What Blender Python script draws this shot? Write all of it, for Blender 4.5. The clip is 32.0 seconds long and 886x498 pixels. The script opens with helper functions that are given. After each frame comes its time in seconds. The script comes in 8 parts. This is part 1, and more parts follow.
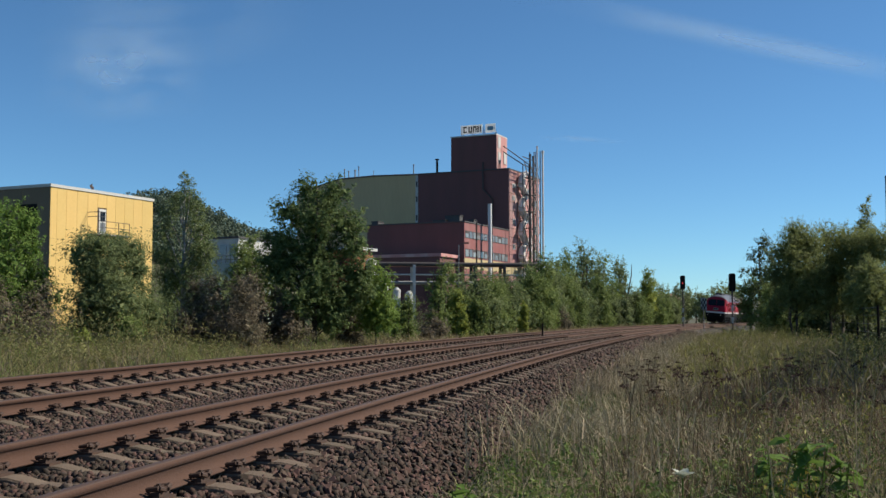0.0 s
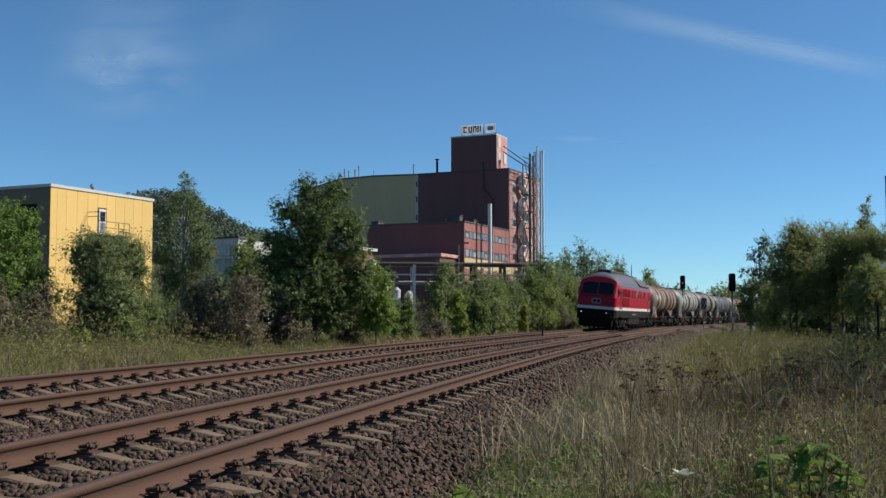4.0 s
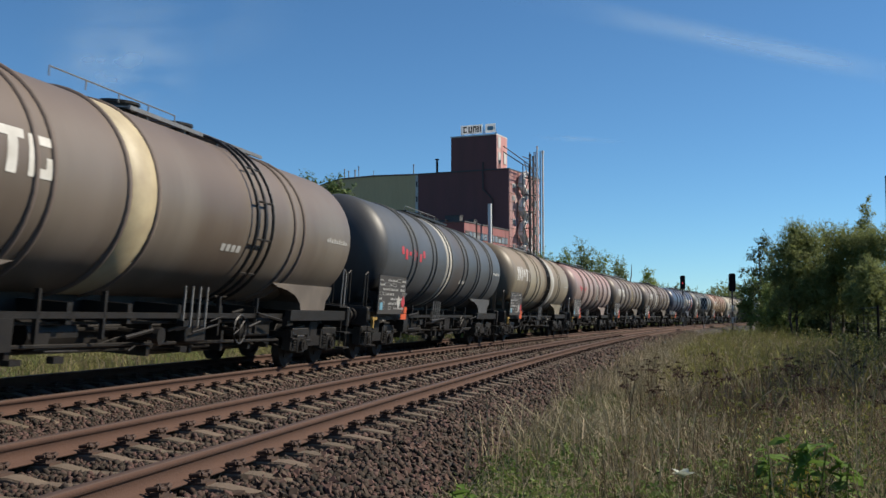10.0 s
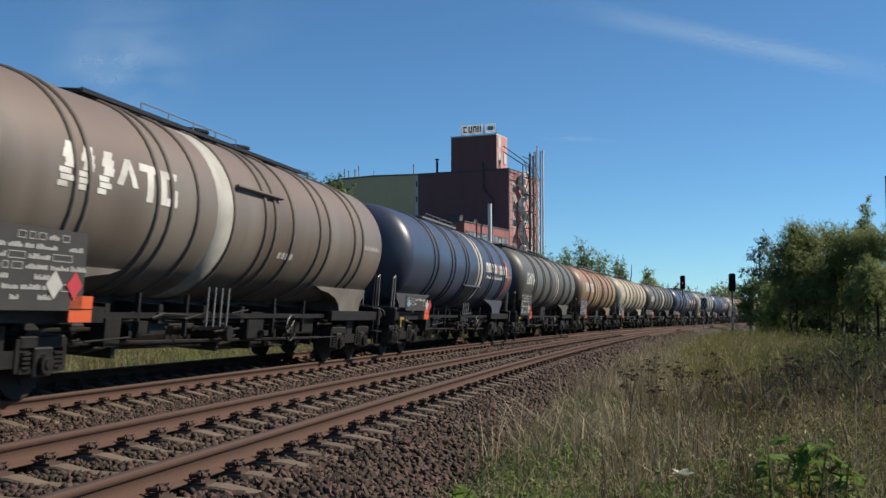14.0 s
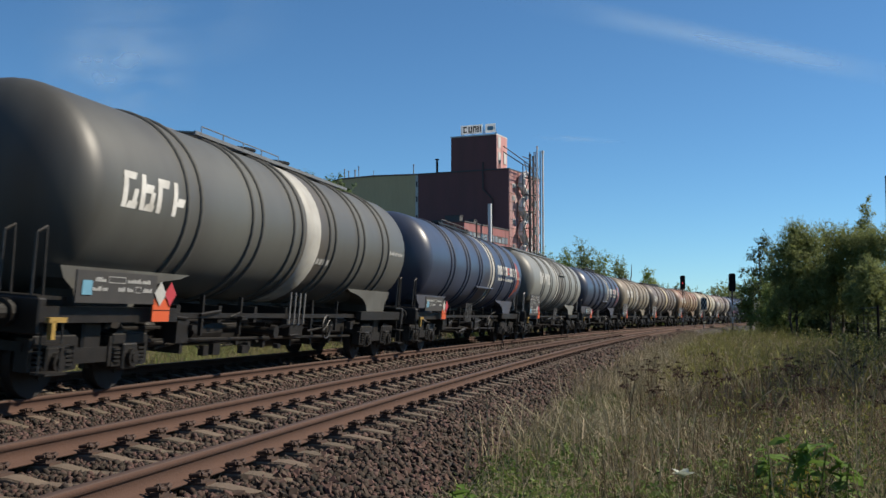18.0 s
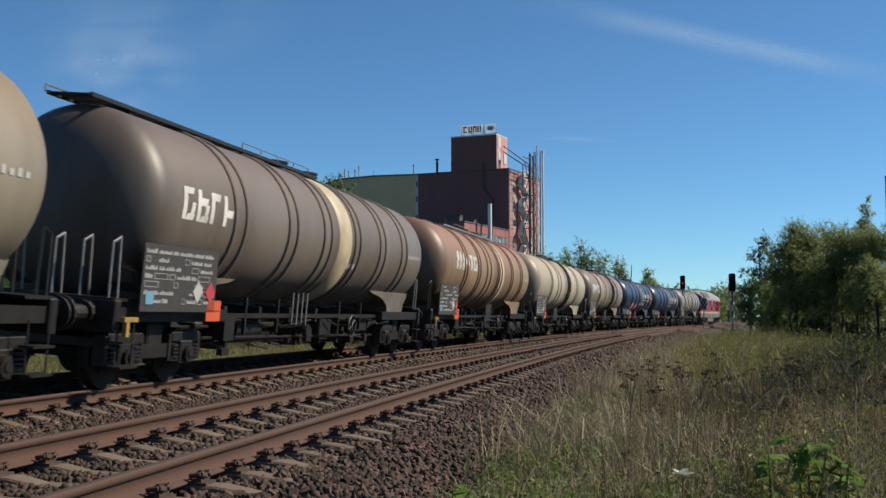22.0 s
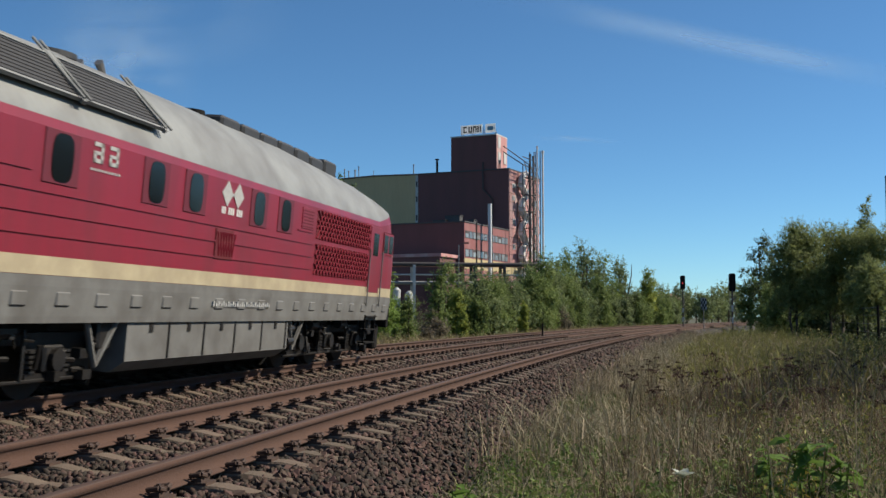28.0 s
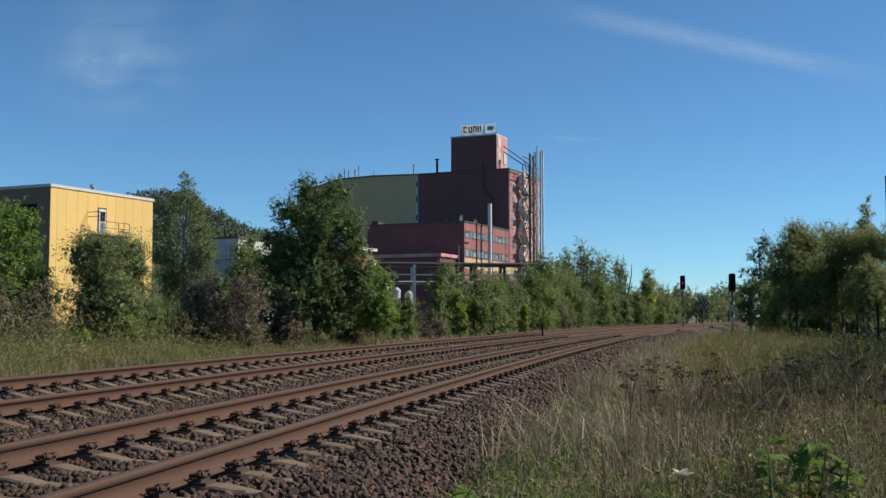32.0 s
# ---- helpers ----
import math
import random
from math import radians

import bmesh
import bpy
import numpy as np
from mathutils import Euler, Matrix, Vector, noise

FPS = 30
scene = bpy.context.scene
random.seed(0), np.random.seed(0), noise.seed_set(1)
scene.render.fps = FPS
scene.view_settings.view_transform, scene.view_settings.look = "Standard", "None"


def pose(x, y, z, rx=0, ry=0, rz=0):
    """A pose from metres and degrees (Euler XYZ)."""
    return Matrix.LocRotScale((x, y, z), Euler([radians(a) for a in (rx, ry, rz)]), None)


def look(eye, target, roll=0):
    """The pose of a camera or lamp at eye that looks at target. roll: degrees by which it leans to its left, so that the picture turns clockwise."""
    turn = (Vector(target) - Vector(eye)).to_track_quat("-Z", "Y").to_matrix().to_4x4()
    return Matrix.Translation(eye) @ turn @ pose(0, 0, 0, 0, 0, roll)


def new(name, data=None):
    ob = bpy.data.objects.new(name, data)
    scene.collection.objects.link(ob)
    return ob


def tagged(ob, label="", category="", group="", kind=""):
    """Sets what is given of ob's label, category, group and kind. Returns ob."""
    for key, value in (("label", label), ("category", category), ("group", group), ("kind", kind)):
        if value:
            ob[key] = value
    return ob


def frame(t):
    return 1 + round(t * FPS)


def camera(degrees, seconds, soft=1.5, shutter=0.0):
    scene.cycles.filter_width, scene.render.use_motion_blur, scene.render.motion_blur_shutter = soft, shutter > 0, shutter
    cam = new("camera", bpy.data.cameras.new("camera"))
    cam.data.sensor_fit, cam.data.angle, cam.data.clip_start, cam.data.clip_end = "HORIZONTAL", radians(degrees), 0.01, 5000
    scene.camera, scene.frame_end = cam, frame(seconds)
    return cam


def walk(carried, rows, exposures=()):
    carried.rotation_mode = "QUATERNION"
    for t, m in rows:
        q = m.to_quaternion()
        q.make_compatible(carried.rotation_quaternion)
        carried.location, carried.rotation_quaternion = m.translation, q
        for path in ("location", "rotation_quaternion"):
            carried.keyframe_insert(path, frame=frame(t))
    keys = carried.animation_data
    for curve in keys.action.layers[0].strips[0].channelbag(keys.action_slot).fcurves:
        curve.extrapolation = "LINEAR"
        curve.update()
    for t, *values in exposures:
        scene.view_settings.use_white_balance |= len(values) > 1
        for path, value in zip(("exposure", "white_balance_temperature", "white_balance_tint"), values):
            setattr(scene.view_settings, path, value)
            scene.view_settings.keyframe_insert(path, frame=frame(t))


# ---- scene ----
# The line runs past the camera's left, bends away to the right and vanishes behind trees.
EYE = 0.917                      # camera height above the near track's rail heads
cam = camera(45.24, 32.0, soft=1.5, shutter=0.07)
walk(cam, [(0.0, pose(0, 0, EYE, 93.658, 0, 0)), (32.0, pose(0, 0, EYE, 93.658, 0, 0))],
     exposures=[(0.0, 0.5, 6500, 10), (32.0, 0.5, 6500, 10)])

# ---- light ----
SUN_AZ, SUN_EL = radians(81), radians(40)     # azimuth from +y towards +x
world = bpy.data.worlds.new("sky")
scene.world = world
world.use_nodes = True
wn = world.node_tree.nodes
wl = world.node_tree.links
wn.clear()
sky = wn.new("ShaderNodeTexSky")
sky.sky_type = "NISHITA"
sky.sun_disc = False
sky.sun_elevation, sky.sun_rotation = SUN_EL, SUN_AZ
sky.altitude, sky.air_density, sky.dust_density, sky.ozone_density = 300, 0.75, 0.0, 7.0
wbg = wn.new("ShaderNodeBackground")
wbg.inputs["Strength"].default_value = 0.084
wout = wn.new("ShaderNodeOutputWorld")
tone = wn.new("ShaderNodeHueSaturation")      # strong colour of the clear sky
tone.inputs["Saturation"].default_value = 1.0
tint = wn.new("ShaderNodeMix")
tint.data_type, tint.blend_type = "RGBA", "MULTIPLY"
tint.inputs[0].default_value = 1.0
tint.inputs[7].default_value = (0.81, 1.03, 1.01, 1)
wl.new(sky.outputs[0], tone.inputs["Color"])
wl.new(tone.outputs[0], tint.inputs[6])
wl.new(tint.outputs[2], wbg.inputs[0])
wl.new(wbg.outputs[0], wout.inputs[0])
sun = new("sun", bpy.data.lights.new("sun", "SUN"))
sun.data.energy, sun.data.angle, sun.data.color = 4.8, radians(0.5), (1.0, 0.90, 0.74)
sun.matrix_world = look((0, 0, 60), (-math.sin(SUN_AZ) * math.cos(SUN_EL) * 10, -math.cos(SUN_AZ) * math.cos(SUN_EL) * 10, 60 - math.sin(SUN_EL) * 10))


# ---- materials ----
def mat(name, colour, rough=0.7, metal=0.0, second=None, scale=4.0, amount=0.5, bump=0.0, bump_scale=40.0,
        random_amount=0.0, dirt=None, dirt_scale=1.0, dirt_amount=0.0, streak=False, island=0.0, translucent=0.0, spec=0.5, gain=0.74, soot_shade=0.0, crest=None):
    """A procedural surface: base colour, scaled by an even gain and broken up by noise at two scales, optional dirt,
    relief and per-object change.
    """
    colour = tuple(c * gain for c in colour)
    second = second and tuple(c * gain for c in second)
    dirt = dirt and tuple(c * gain for c in dirt)
    m = bpy.data.materials.new(name)
    m.use_nodes = True
    n, l = m.node_tree.nodes, m.node_tree.links
    bs = n["Principled BSDF"]
    bs.inputs["Roughness"].default_value = rough
    bs.inputs["Metallic"].default_value = metal
    bs.inputs["Specular IOR Level"].default_value = spec
    co = n.new("ShaderNodeTexCoord")
    mp = n.new("ShaderNodeMapping")
    l.new(co.outputs["Object"], mp.inputs[0])
    if streak:
        mp.inputs["Scale"].default_value = (1.0, 1.0, 0.18)

    def noise_of(sc, det=5.0, vec=None):
        t = n.new("ShaderNodeTexNoise")
        t.inputs["Scale"].default_value = sc
        t.inputs["Detail"].default_value = det
        l.new((vec or mp).outputs[0], t.inputs["Vector"])
        return t.outputs["Fac"]

    def ramp(src, lo, hi):
        r = n.new("ShaderNodeMapRange")
        r.inputs["From Min"].default_value, r.inputs["From Max"].default_value = lo, hi
        l.new(src, r.inputs["Value"])
        return r.outputs[0]

    def mix(fac, a, b, mode="MIX"):
        x = n.new("ShaderNodeMix")
        x.data_type, x.blend_type = "RGBA", mode
        for sock, val in ((x.inputs[0], fac), (x.inputs[6], a), (x.inputs[7], b)):
            if isinstance(val, (int, float)):
                sock.default_value = val
            elif isinstance(val, tuple):
                sock.default_value = (*val, 1)
            else:
                l.new(val, sock)
        return x.outputs[2]

    def times(src, k):
        x = n.new("ShaderNodeMath")
        x.operation = "MULTIPLY"
        l.new(src, x.inputs[0])
        x.inputs[1].default_value = k
        return x.outputs[0]

    two = second or tuple(c * 0.72 for c in colour)
    col = mix(times(ramp(noise_of(scale), 0.3, 0.7), amount), colour, two)
    col = mix(times(ramp(noise_of(scale * 9, 3), 0.25, 0.75), 0.22), col, tuple(c * 0.6 for c in colour))
    if dirt:
        col = mix(times(ramp(noise_of(dirt_scale, 7), 0.42, 0.72), dirt_amount), col, dirt)
    if crest:
        # rust and spilt cargo along the top of a tank, with a ragged lower edge
        zs = n.new("ShaderNodeSeparateXYZ")
        l.new(co.outputs["Object"], zs.inputs[0])
        zw = n.new("ShaderNodeMath")
        zw.operation = "MULTIPLY_ADD"
        l.new(noise_of(0.9, 6), zw.inputs[0])
        zw.inputs[1].default_value = 1.5
        l.new(zs.outputs[2], zw.inputs[2])
        col = mix(times(ramp(zw.outputs[0], 3.55, 4.25), 0.85), col, tuple(c * gain for c in crest))
    if soot_shade:
        # shade painted with soot on the leading end, spilt cargo below manholes, both ragged
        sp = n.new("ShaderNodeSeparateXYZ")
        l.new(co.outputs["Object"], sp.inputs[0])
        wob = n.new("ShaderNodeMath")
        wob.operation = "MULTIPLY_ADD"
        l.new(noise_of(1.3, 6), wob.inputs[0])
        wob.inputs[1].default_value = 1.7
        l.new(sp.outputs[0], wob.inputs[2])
        col = mix(times(ramp(wob.outputs[0], -5.7, -7.3), soot_shade), col, (0.020, 0.017, 0.015))
        off = n.new("ShaderNodeMath")
        off.operation = "SUBTRACT"
        l.new(wob.outputs[0], off.inputs[0])
        off.inputs[1].default_value = 1.6
        ab = n.new("ShaderNodeMath")
        ab.operation = "ABSOLUTE"
        l.new(off.outputs[0], ab.inputs[0])
        col = mix(times(ramp(ab.outputs[0], 1.3, 0.3), soot_shade * 0.42), col, (0.075, 0.050, 0.034))
    for node, out, k in (("ShaderNodeObjectInfo", "Random", random_amount), ("ShaderNodeNewGeometry", "Random Per Island", island)):
        if k:
            src = n.new(node).outputs[out]
            h = n.new("ShaderNodeHueSaturation")
            v = n.new("ShaderNodeMapRange")
            v.inputs["To Min"].default_value, v.inputs["To Max"].default_value = 1 - k, 1 + k
            l.new(src, v.inputs["Value"])
            l.new(v.outputs[0], h.inputs["Value"])
            hh = n.new("ShaderNodeMapRange")
            hh.inputs["To Min"].default_value, hh.inputs["To Max"].default_value = 0.5 + 0.035 * k, 0.5 - 0.05 * k
            l.new(src, hh.inputs["Value"])
            l.new(hh.outputs[0], h.inputs["Hue"])
            l.new(col, h.inputs["Color"])
            col = h.outputs[0]
    l.new(col, bs.inputs["Base Color"])
    if bump:
        b = n.new("ShaderNodeBump")
        b.inputs["Strength"].default_value = bump
        b.inputs["Distance"].default_value = 0.02
        l.new(noise_of(bump_scale, 6, mp), b.inputs["Height"])
        l.new(b.outputs[0], bs.inputs["Normal"])
    if translucent:
        tr = n.new("ShaderNodeBsdfTranslucent")
        l.new(col, tr.inputs["Color"])
        ms = n.new("ShaderNodeMixShader")
        ms.inputs[0].default_value = translucent
        l.new(bs.outputs[0], ms.inputs[1])
        l.new(tr.outputs[0], ms.inputs[2])
        l.new(ms.outputs[0], n["Material Output"].inputs["Surface"])
    return m


def glow(name, colour, power):
    m = bpy.data.materials.new(name)
    m.use_nodes = True
    bs = m.node_tree.nodes["Principled BSDF"]
    bs.inputs["Base Color"].default_value = (*colour, 1)
    bs.inputs["Emission Color"].default_value = (*colour, 1)
    bs.inputs["Emission Strength"].default_value = power
    return m


M = dict(
    ground=mat("meadow_soil", (0.10, 0.085, 0.05), 0.95, second=(0.07, 0.085, 0.03), scale=0.35, amount=0.9, bump=0.6, bump_scale=9),
    bed=mat("ballast_bed", (0.046, 0.034, 0.027), 0.95, second=(0.026, 0.021, 0.018), scale=18, amount=0.9, bump=1.0, bump_scale=22),
    stone=mat("ballast_stone", (0.070, 0.045, 0.031), 0.9, second=(0.060, 0.036, 0.024), scale=7, amount=0.7, island=0.75),
    one_stone=mat("loose_ballast_stone", (0.098, 0.063, 0.044), 0.9, second=(0.092, 0.053, 0.036), scale=7, amount=0.7, random_amount=0.6),
    railside=mat("rusty_rail_steel", (0.098, 0.047, 0.030), 0.9, second=(0.078, 0.038, 0.025), scale=3, amount=0.8, bump=0.25, bump_scale=60),
    railhead=mat("polished_rail_head", (0.090, 0.052, 0.037), 0.75, 0.1, second=(0.10, 0.058, 0.042), scale=5, amount=0.6),
    sleeper=mat("weathered_concrete", (0.180, 0.137, 0.095), 0.92, second=(0.12, 0.085, 0.060), scale=5, amount=0.8, bump=0.35, bump_scale=70, random_amount=0.14),
    clip=mat("rusty_clip", (0.055, 0.034, 0.026), 0.8, second=(0.10, 0.05, 0.03), scale=30, amount=0.8),
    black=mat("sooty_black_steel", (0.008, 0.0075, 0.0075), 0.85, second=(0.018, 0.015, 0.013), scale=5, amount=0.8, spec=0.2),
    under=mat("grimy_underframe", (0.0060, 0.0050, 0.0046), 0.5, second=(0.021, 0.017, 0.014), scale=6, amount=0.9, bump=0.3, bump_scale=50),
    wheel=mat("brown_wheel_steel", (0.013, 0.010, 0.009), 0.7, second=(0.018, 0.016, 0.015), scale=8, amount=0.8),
    saddle=mat("grimy_saddle_steel", (0.060, 0.053, 0.048), 0.75, second=(0.03, 0.026, 0.023), scale=2.5, amount=0.9, dirt=(0.11, 0.085, 0.065), dirt_scale=2, dirt_amount=0.5),
    white=mat("white_paint", (0.80, 0.79, 0.75), 0.5, second=(0.66, 0.64, 0.58), scale=3, amount=0.7, dirt=(0.30, 0.27, 0.23), dirt_scale=1.5, dirt_amount=0.6),
    bandwhite=mat("dull_white_band", (0.56, 0.55, 0.51), 0.6, second=(0.42, 0.41, 0.37), scale=1.6, amount=0.8, dirt=(0.20, 0.18, 0.15), dirt_scale=1.3, dirt_amount=0.6),
    stripe=mat("clean_white_stripe", (0.82, 0.81, 0.78), 0.5, second=(0.72, 0.70, 0.66), scale=1.5, amount=0.5),
    cream=mat("cream_paint", (0.60, 0.51, 0.33), 0.55, second=(0.46, 0.38, 0.25), scale=3, amount=0.7, dirt=(0.30, 0.24, 0.16), dirt_scale=1.5, dirt_amount=0.4),
    red=mat("bright_red_paint", (0.44, 0.007, 0.034), 0.40, second=(0.39, 0.007, 0.030), scale=1.2, amount=0.8, dirt=(0.20, 0.03, 0.03), dirt_scale=1.6, dirt_amount=0.25, streak=True, spec=0.22),
    wine=mat("wine_red_paint", (0.31, 0.022, 0.045), 0.42, second=(0.25, 0.018, 0.037), scale=1.2, amount=0.8, dirt=(0.12, 0.03, 0.035), dirt_scale=1.6, dirt_amount=0.45, streak=True),
    darkred=mat("dark_red_grille", (0.16, 0.010, 0.016), 0.6),
    roofdark=mat("dark_grey_roof", (0.082, 0.086, 0.108), 0.5, second=(0.062, 0.064, 0.078), scale=1.5, amount=0.8),
    rooflight=mat("light_grey_roof", (0.33, 0.34, 0.325), 0.5, second=(0.25, 0.255, 0.245), scale=1.2, amount=0.8, dirt=(0.15, 0.14, 0.13), dirt_scale=1.2, dirt_amount=0.5),
    framegrey=mat("grey_frame_paint", (0.21, 0.21, 0.20), 0.65, second=(0.14, 0.135, 0.125), scale=3, amount=0.8, dirt=(0.08, 0.07, 0.06), dirt_scale=2, dirt_amount=0.6),
    glass=mat("dark_glass", (0.007, 0.008, 0.010), 0.15, spec=0.35),
    orange=mat("orange_plate", (0.72, 0.13, 0.045), 0.5, second=(0.6, 0.10, 0.035), scale=8, amount=0.6),
    panel=mat("dark_label_board", (0.035, 0.034, 0.034), 0.7, second=(0.055, 0.05, 0.048), scale=6, amount=0.6),
    ink=mat("grey_white_lettering", (0.52, 0.52, 0.50), 0.7, second=(0.36, 0.36, 0.35), scale=12, amount=0.6),
    bluebar=mat("light_blue_label", (0.16, 0.38, 0.52), 0.6),
    hazard=mat("red_hazard_label", (0.55, 0.05, 0.07), 0.6),
    yellowbit=mat("dull_yellow_paint", (0.42, 0.27, 0.06), 0.65, second=(0.25, 0.16, 0.05), scale=9, amount=0.7),
    galv=mat("galvanised_steel", (0.33, 0.33, 0.33), 0.5, 0.5, second=(0.22, 0.21, 0.2), scale=9, amount=0.7),
    bark=mat("grey_brown_bark", (0.12, 0.10, 0.08), 0.9, second=(0.06, 0.05, 0.04), scale=12, amount=0.8, bump=0.6, bump_scale=30),
    birchbark=mat("white_birch_bark", (0.62, 0.60, 0.55), 0.8, second=(0.10, 0.09, 0.08), scale=9, amount=0.75),
)


# ---- helpers for meshes ----
def part(name, bm, material, parent=None, label="", smooth=False):
    """Links a bmesh (or a finished mesh) as one object, under a parent if one is given."""
    if isinstance(bm, bpy.types.Mesh):
        me = bm
    else:
        me = bpy.data.meshes.new(name)
        bm.to_mesh(me)
        bm.free()
        if smooth:
            me.shade_smooth()
    if material and not me.materials:
        me.materials.append(material)
    ob = new(name, me)
    ob.parent = parent
    if label:
        ob["label"] = label
    return ob


def raw(name, verts, faces, material=None, smooth=False):
    me = bpy.data.meshes.new(name)
    me.from_pydata([tuple(v) for v in verts], [], faces)
    if smooth:
        me.shade_smooth()
    if material:
        me.materials.append(material)
    return me


def quads(name, verts, material):
    """A mesh of separate four-cornered faces from an (n, 4, 3) array."""
    v = np.asarray(verts, dtype=np.float32)
    n = len(v)
    me = bpy.data.meshes.new(name)
    me.vertices.add(n * 4)
    me.vertices.foreach_set("co", v.reshape(-1))
    me.loops.add(n * 4)
    me.loops.foreach_set("vertex_index", np.arange(n * 4, dtype=np.int32))
    me.polygons.add(n)
    me.polygons.foreach_set("loop_start", np.arange(0, n * 4, 4, dtype=np.int32))
    me.update(calc_edges=True)
    me.materials.append(material)
    return me


def tris_mesh(name, verts, faces, material, smooth=False):
    """A mesh from numpy arrays of corners (n, 3) and equal-sided faces (m, k)."""
    v = np.asarray(verts, dtype=np.float32)
    fa = np.asarray(faces, dtype=np.int32)
    me = bpy.data.meshes.new(name)
    me.vertices.add(len(v))
    me.vertices.foreach_set("co", v.reshape(-1))
    me.loops.add(fa.size)
    me.loops.foreach_set("vertex_index", fa.reshape(-1))
    me.polygons.add(len(fa))
    me.polygons.foreach_set("loop_start", np.arange(0, fa.size, fa.shape[1], dtype=np.int32))
    me.update(calc_edges=True)
    if smooth:
        me.shade_smooth()
    me.materials.append(material)
    return me


def bx(bm, x0, x1, y0, y1, z0, z1, bevel=0.0, m=None):
    r = bmesh.ops.create_cube(bm, size=1.0)
    vs = r["verts"]
    t = Matrix.Translation(((x0 + x1) / 2, (y0 + y1) / 2, (z0 + z1) / 2)) @ Matrix.Diagonal((x1 - x0, y1 - y0, z1 - z0, 1))
    bmesh.ops.transform(bm, matrix=t if m is None else m @ t, verts=vs)
    if bevel:
        es = list({e for v in vs for e in v.link_edges})
        bmesh.ops.bevel(bm, geom=es, offset=bevel, segments=1, affect="EDGES")
    return bm


def rod(bm, a, b, r, n=8, r2=None):
    a, b = Vector(a), Vector(b)
    d = b - a
    m = Matrix.Translation((a + b) / 2) @ d.to_track_quat("Z", "Y").to_matrix().to_4x4()
    bmesh.ops.create_cone(bm, cap_ends=True, segments=n, radius1=r, radius2=r if r2 is None else r2, depth=d.length, matrix=m)
    return bm


def loft(bm, rings, close=True, cap=True):
    """Skins rings of equal counts of corners."""
    vs = [[bm.verts.new(p) for p in r] for r in rings]
    n = len(rings[0])
    for a, b in zip(vs, vs[1:]):
        for i in range(n if close else n - 1):
            j = (i + 1) % n
            bm.faces.new((a[i], a[j], b[j], b[i]))
    if cap and close:
        bm.faces.new(list(reversed(vs[0])))
        bm.faces.new(vs[-1])
    bmesh.ops.recalc_face_normals(bm, faces=bm.faces)
    return bm


def tube(bm, pts, r, n=5):
    """One bent round bar along the points."""
    pts = [Vector(p) for p in pts]
    rings = []
    for i, p in enumerate(pts):
        d = (pts[min(i + 1, len(pts) - 1)] - pts[max(i - 1, 0)]).normalized()
        a = d.orthogonal().normalized() if not rings else (last - d * last.dot(d)).normalized()
        last = a
        b = d.cross(a)
        rings.append([p + (a * math.cos(q) + b * math.sin(q)) * r for q in [k * math.tau / n for k in range(n)]])
    return loft(bm, rings)


def bm_():
    return bmesh.new()


def thing(name, label, category, group="", kind="", m=None):
    ob = tagged(new(name), label, category, group, kind)
    if m is not None:
        ob.matrix_basis = m
    return ob


# ---- the line: one alignment for both tracks ----
TH, K0, K1, K2, K3 = 0.19355, 0.001578, -0.000007, 0.011078, -0.004613
P0, SPACING = 3.8625, 4.541
CANT_N, CANT_F = 0.0075, 0.085
DZ_F = -0.007
GAUGE = 1.505                     # between rail centres


def heading(s):
    s = np.clip(s, -40.0, 240.0)
    q = s / 100.0
    ease = 0.024 * np.clip((s - 85.0) / 25.0, 0, 1) * np.clip((150.0 - s) / 40.0, 0, 1)
    return TH + K0 * s + K1 * s * s / 2 + K2 * q ** 3 + K3 * q ** 4 + ease


S_TAB = np.arange(-700.0, 900.0, 0.25)
_h = heading(S_TAB + 0.125)
_ix = np.concatenate([[0], np.cumsum(np.sin(_h) * 0.25)])[:-1]
_iy = np.concatenate([[0], np.cumsum(np.cos(_h) * 0.25)])[:-1]
_k = int(round(700 / 0.25))
X_TAB = _ix - _ix[_k] - P0 * math.cos(TH)
Y_TAB = _iy - _iy[_k] + P0 * math.sin(TH)


def on_line(s, u, z=0.0):
    """Places at s metres along the near track, u metres to its left, z above its rail heads (arrays)."""
    s = np.asarray(s, float)
    h = heading(s)
    x = np.interp(s, S_TAB, X_TAB) - np.cos(h) * u
    y = np.interp(s, S_TAB, Y_TAB) + np.sin(h) * u
    return np.stack([x, y, np.broadcast_to(z, x.shape) + 0 * s], -1)


def far_z(u):
    """Height of the far track's canted plane at u metres from the near track."""
    return DZ_F + CANT_F * (u - SPACING)


def track_pose(s, which):
    """Axes at the rail heads: x along the line, y to its left, z up out of the canted plane."""
    h = float(heading(np.array(s)))
    c = CANT_F if which == "far" else CANT_N
    u = SPACING if which == "far" else 0.0
    p = on_line(np.array(float(s)), u, DZ_F if which == "far" else 0.0)
    ax = Vector((math.sin(h), math.cos(h), 0))
    ay = Vector((-math.cos(h), math.sin(h), c)).normalized()
    az = ax.cross(ay)
    m = Matrix((ax, ay, az)).transposed().to_4x4()
    m.translation = Vector(p)
    return m


def bed_z(u):
    """Top of the ballast across both tracks."""
    near = -0.245 + CANT_N * u
    far = -0.245 + far_z(u)
    w = np.clip((u - 1.4) / (SPACING - 2.8), 0, 1)
    z = near * (1 - w) + far * w
    z = np.where(u < -1.65, -0.25 - (-1.65 - u) * 0.5, z)
    return np.where(u > SPACING + 1.65, -0.235 + far_z(SPACING + 1.65) - (u - SPACING - 1.65) * 0.5, z)


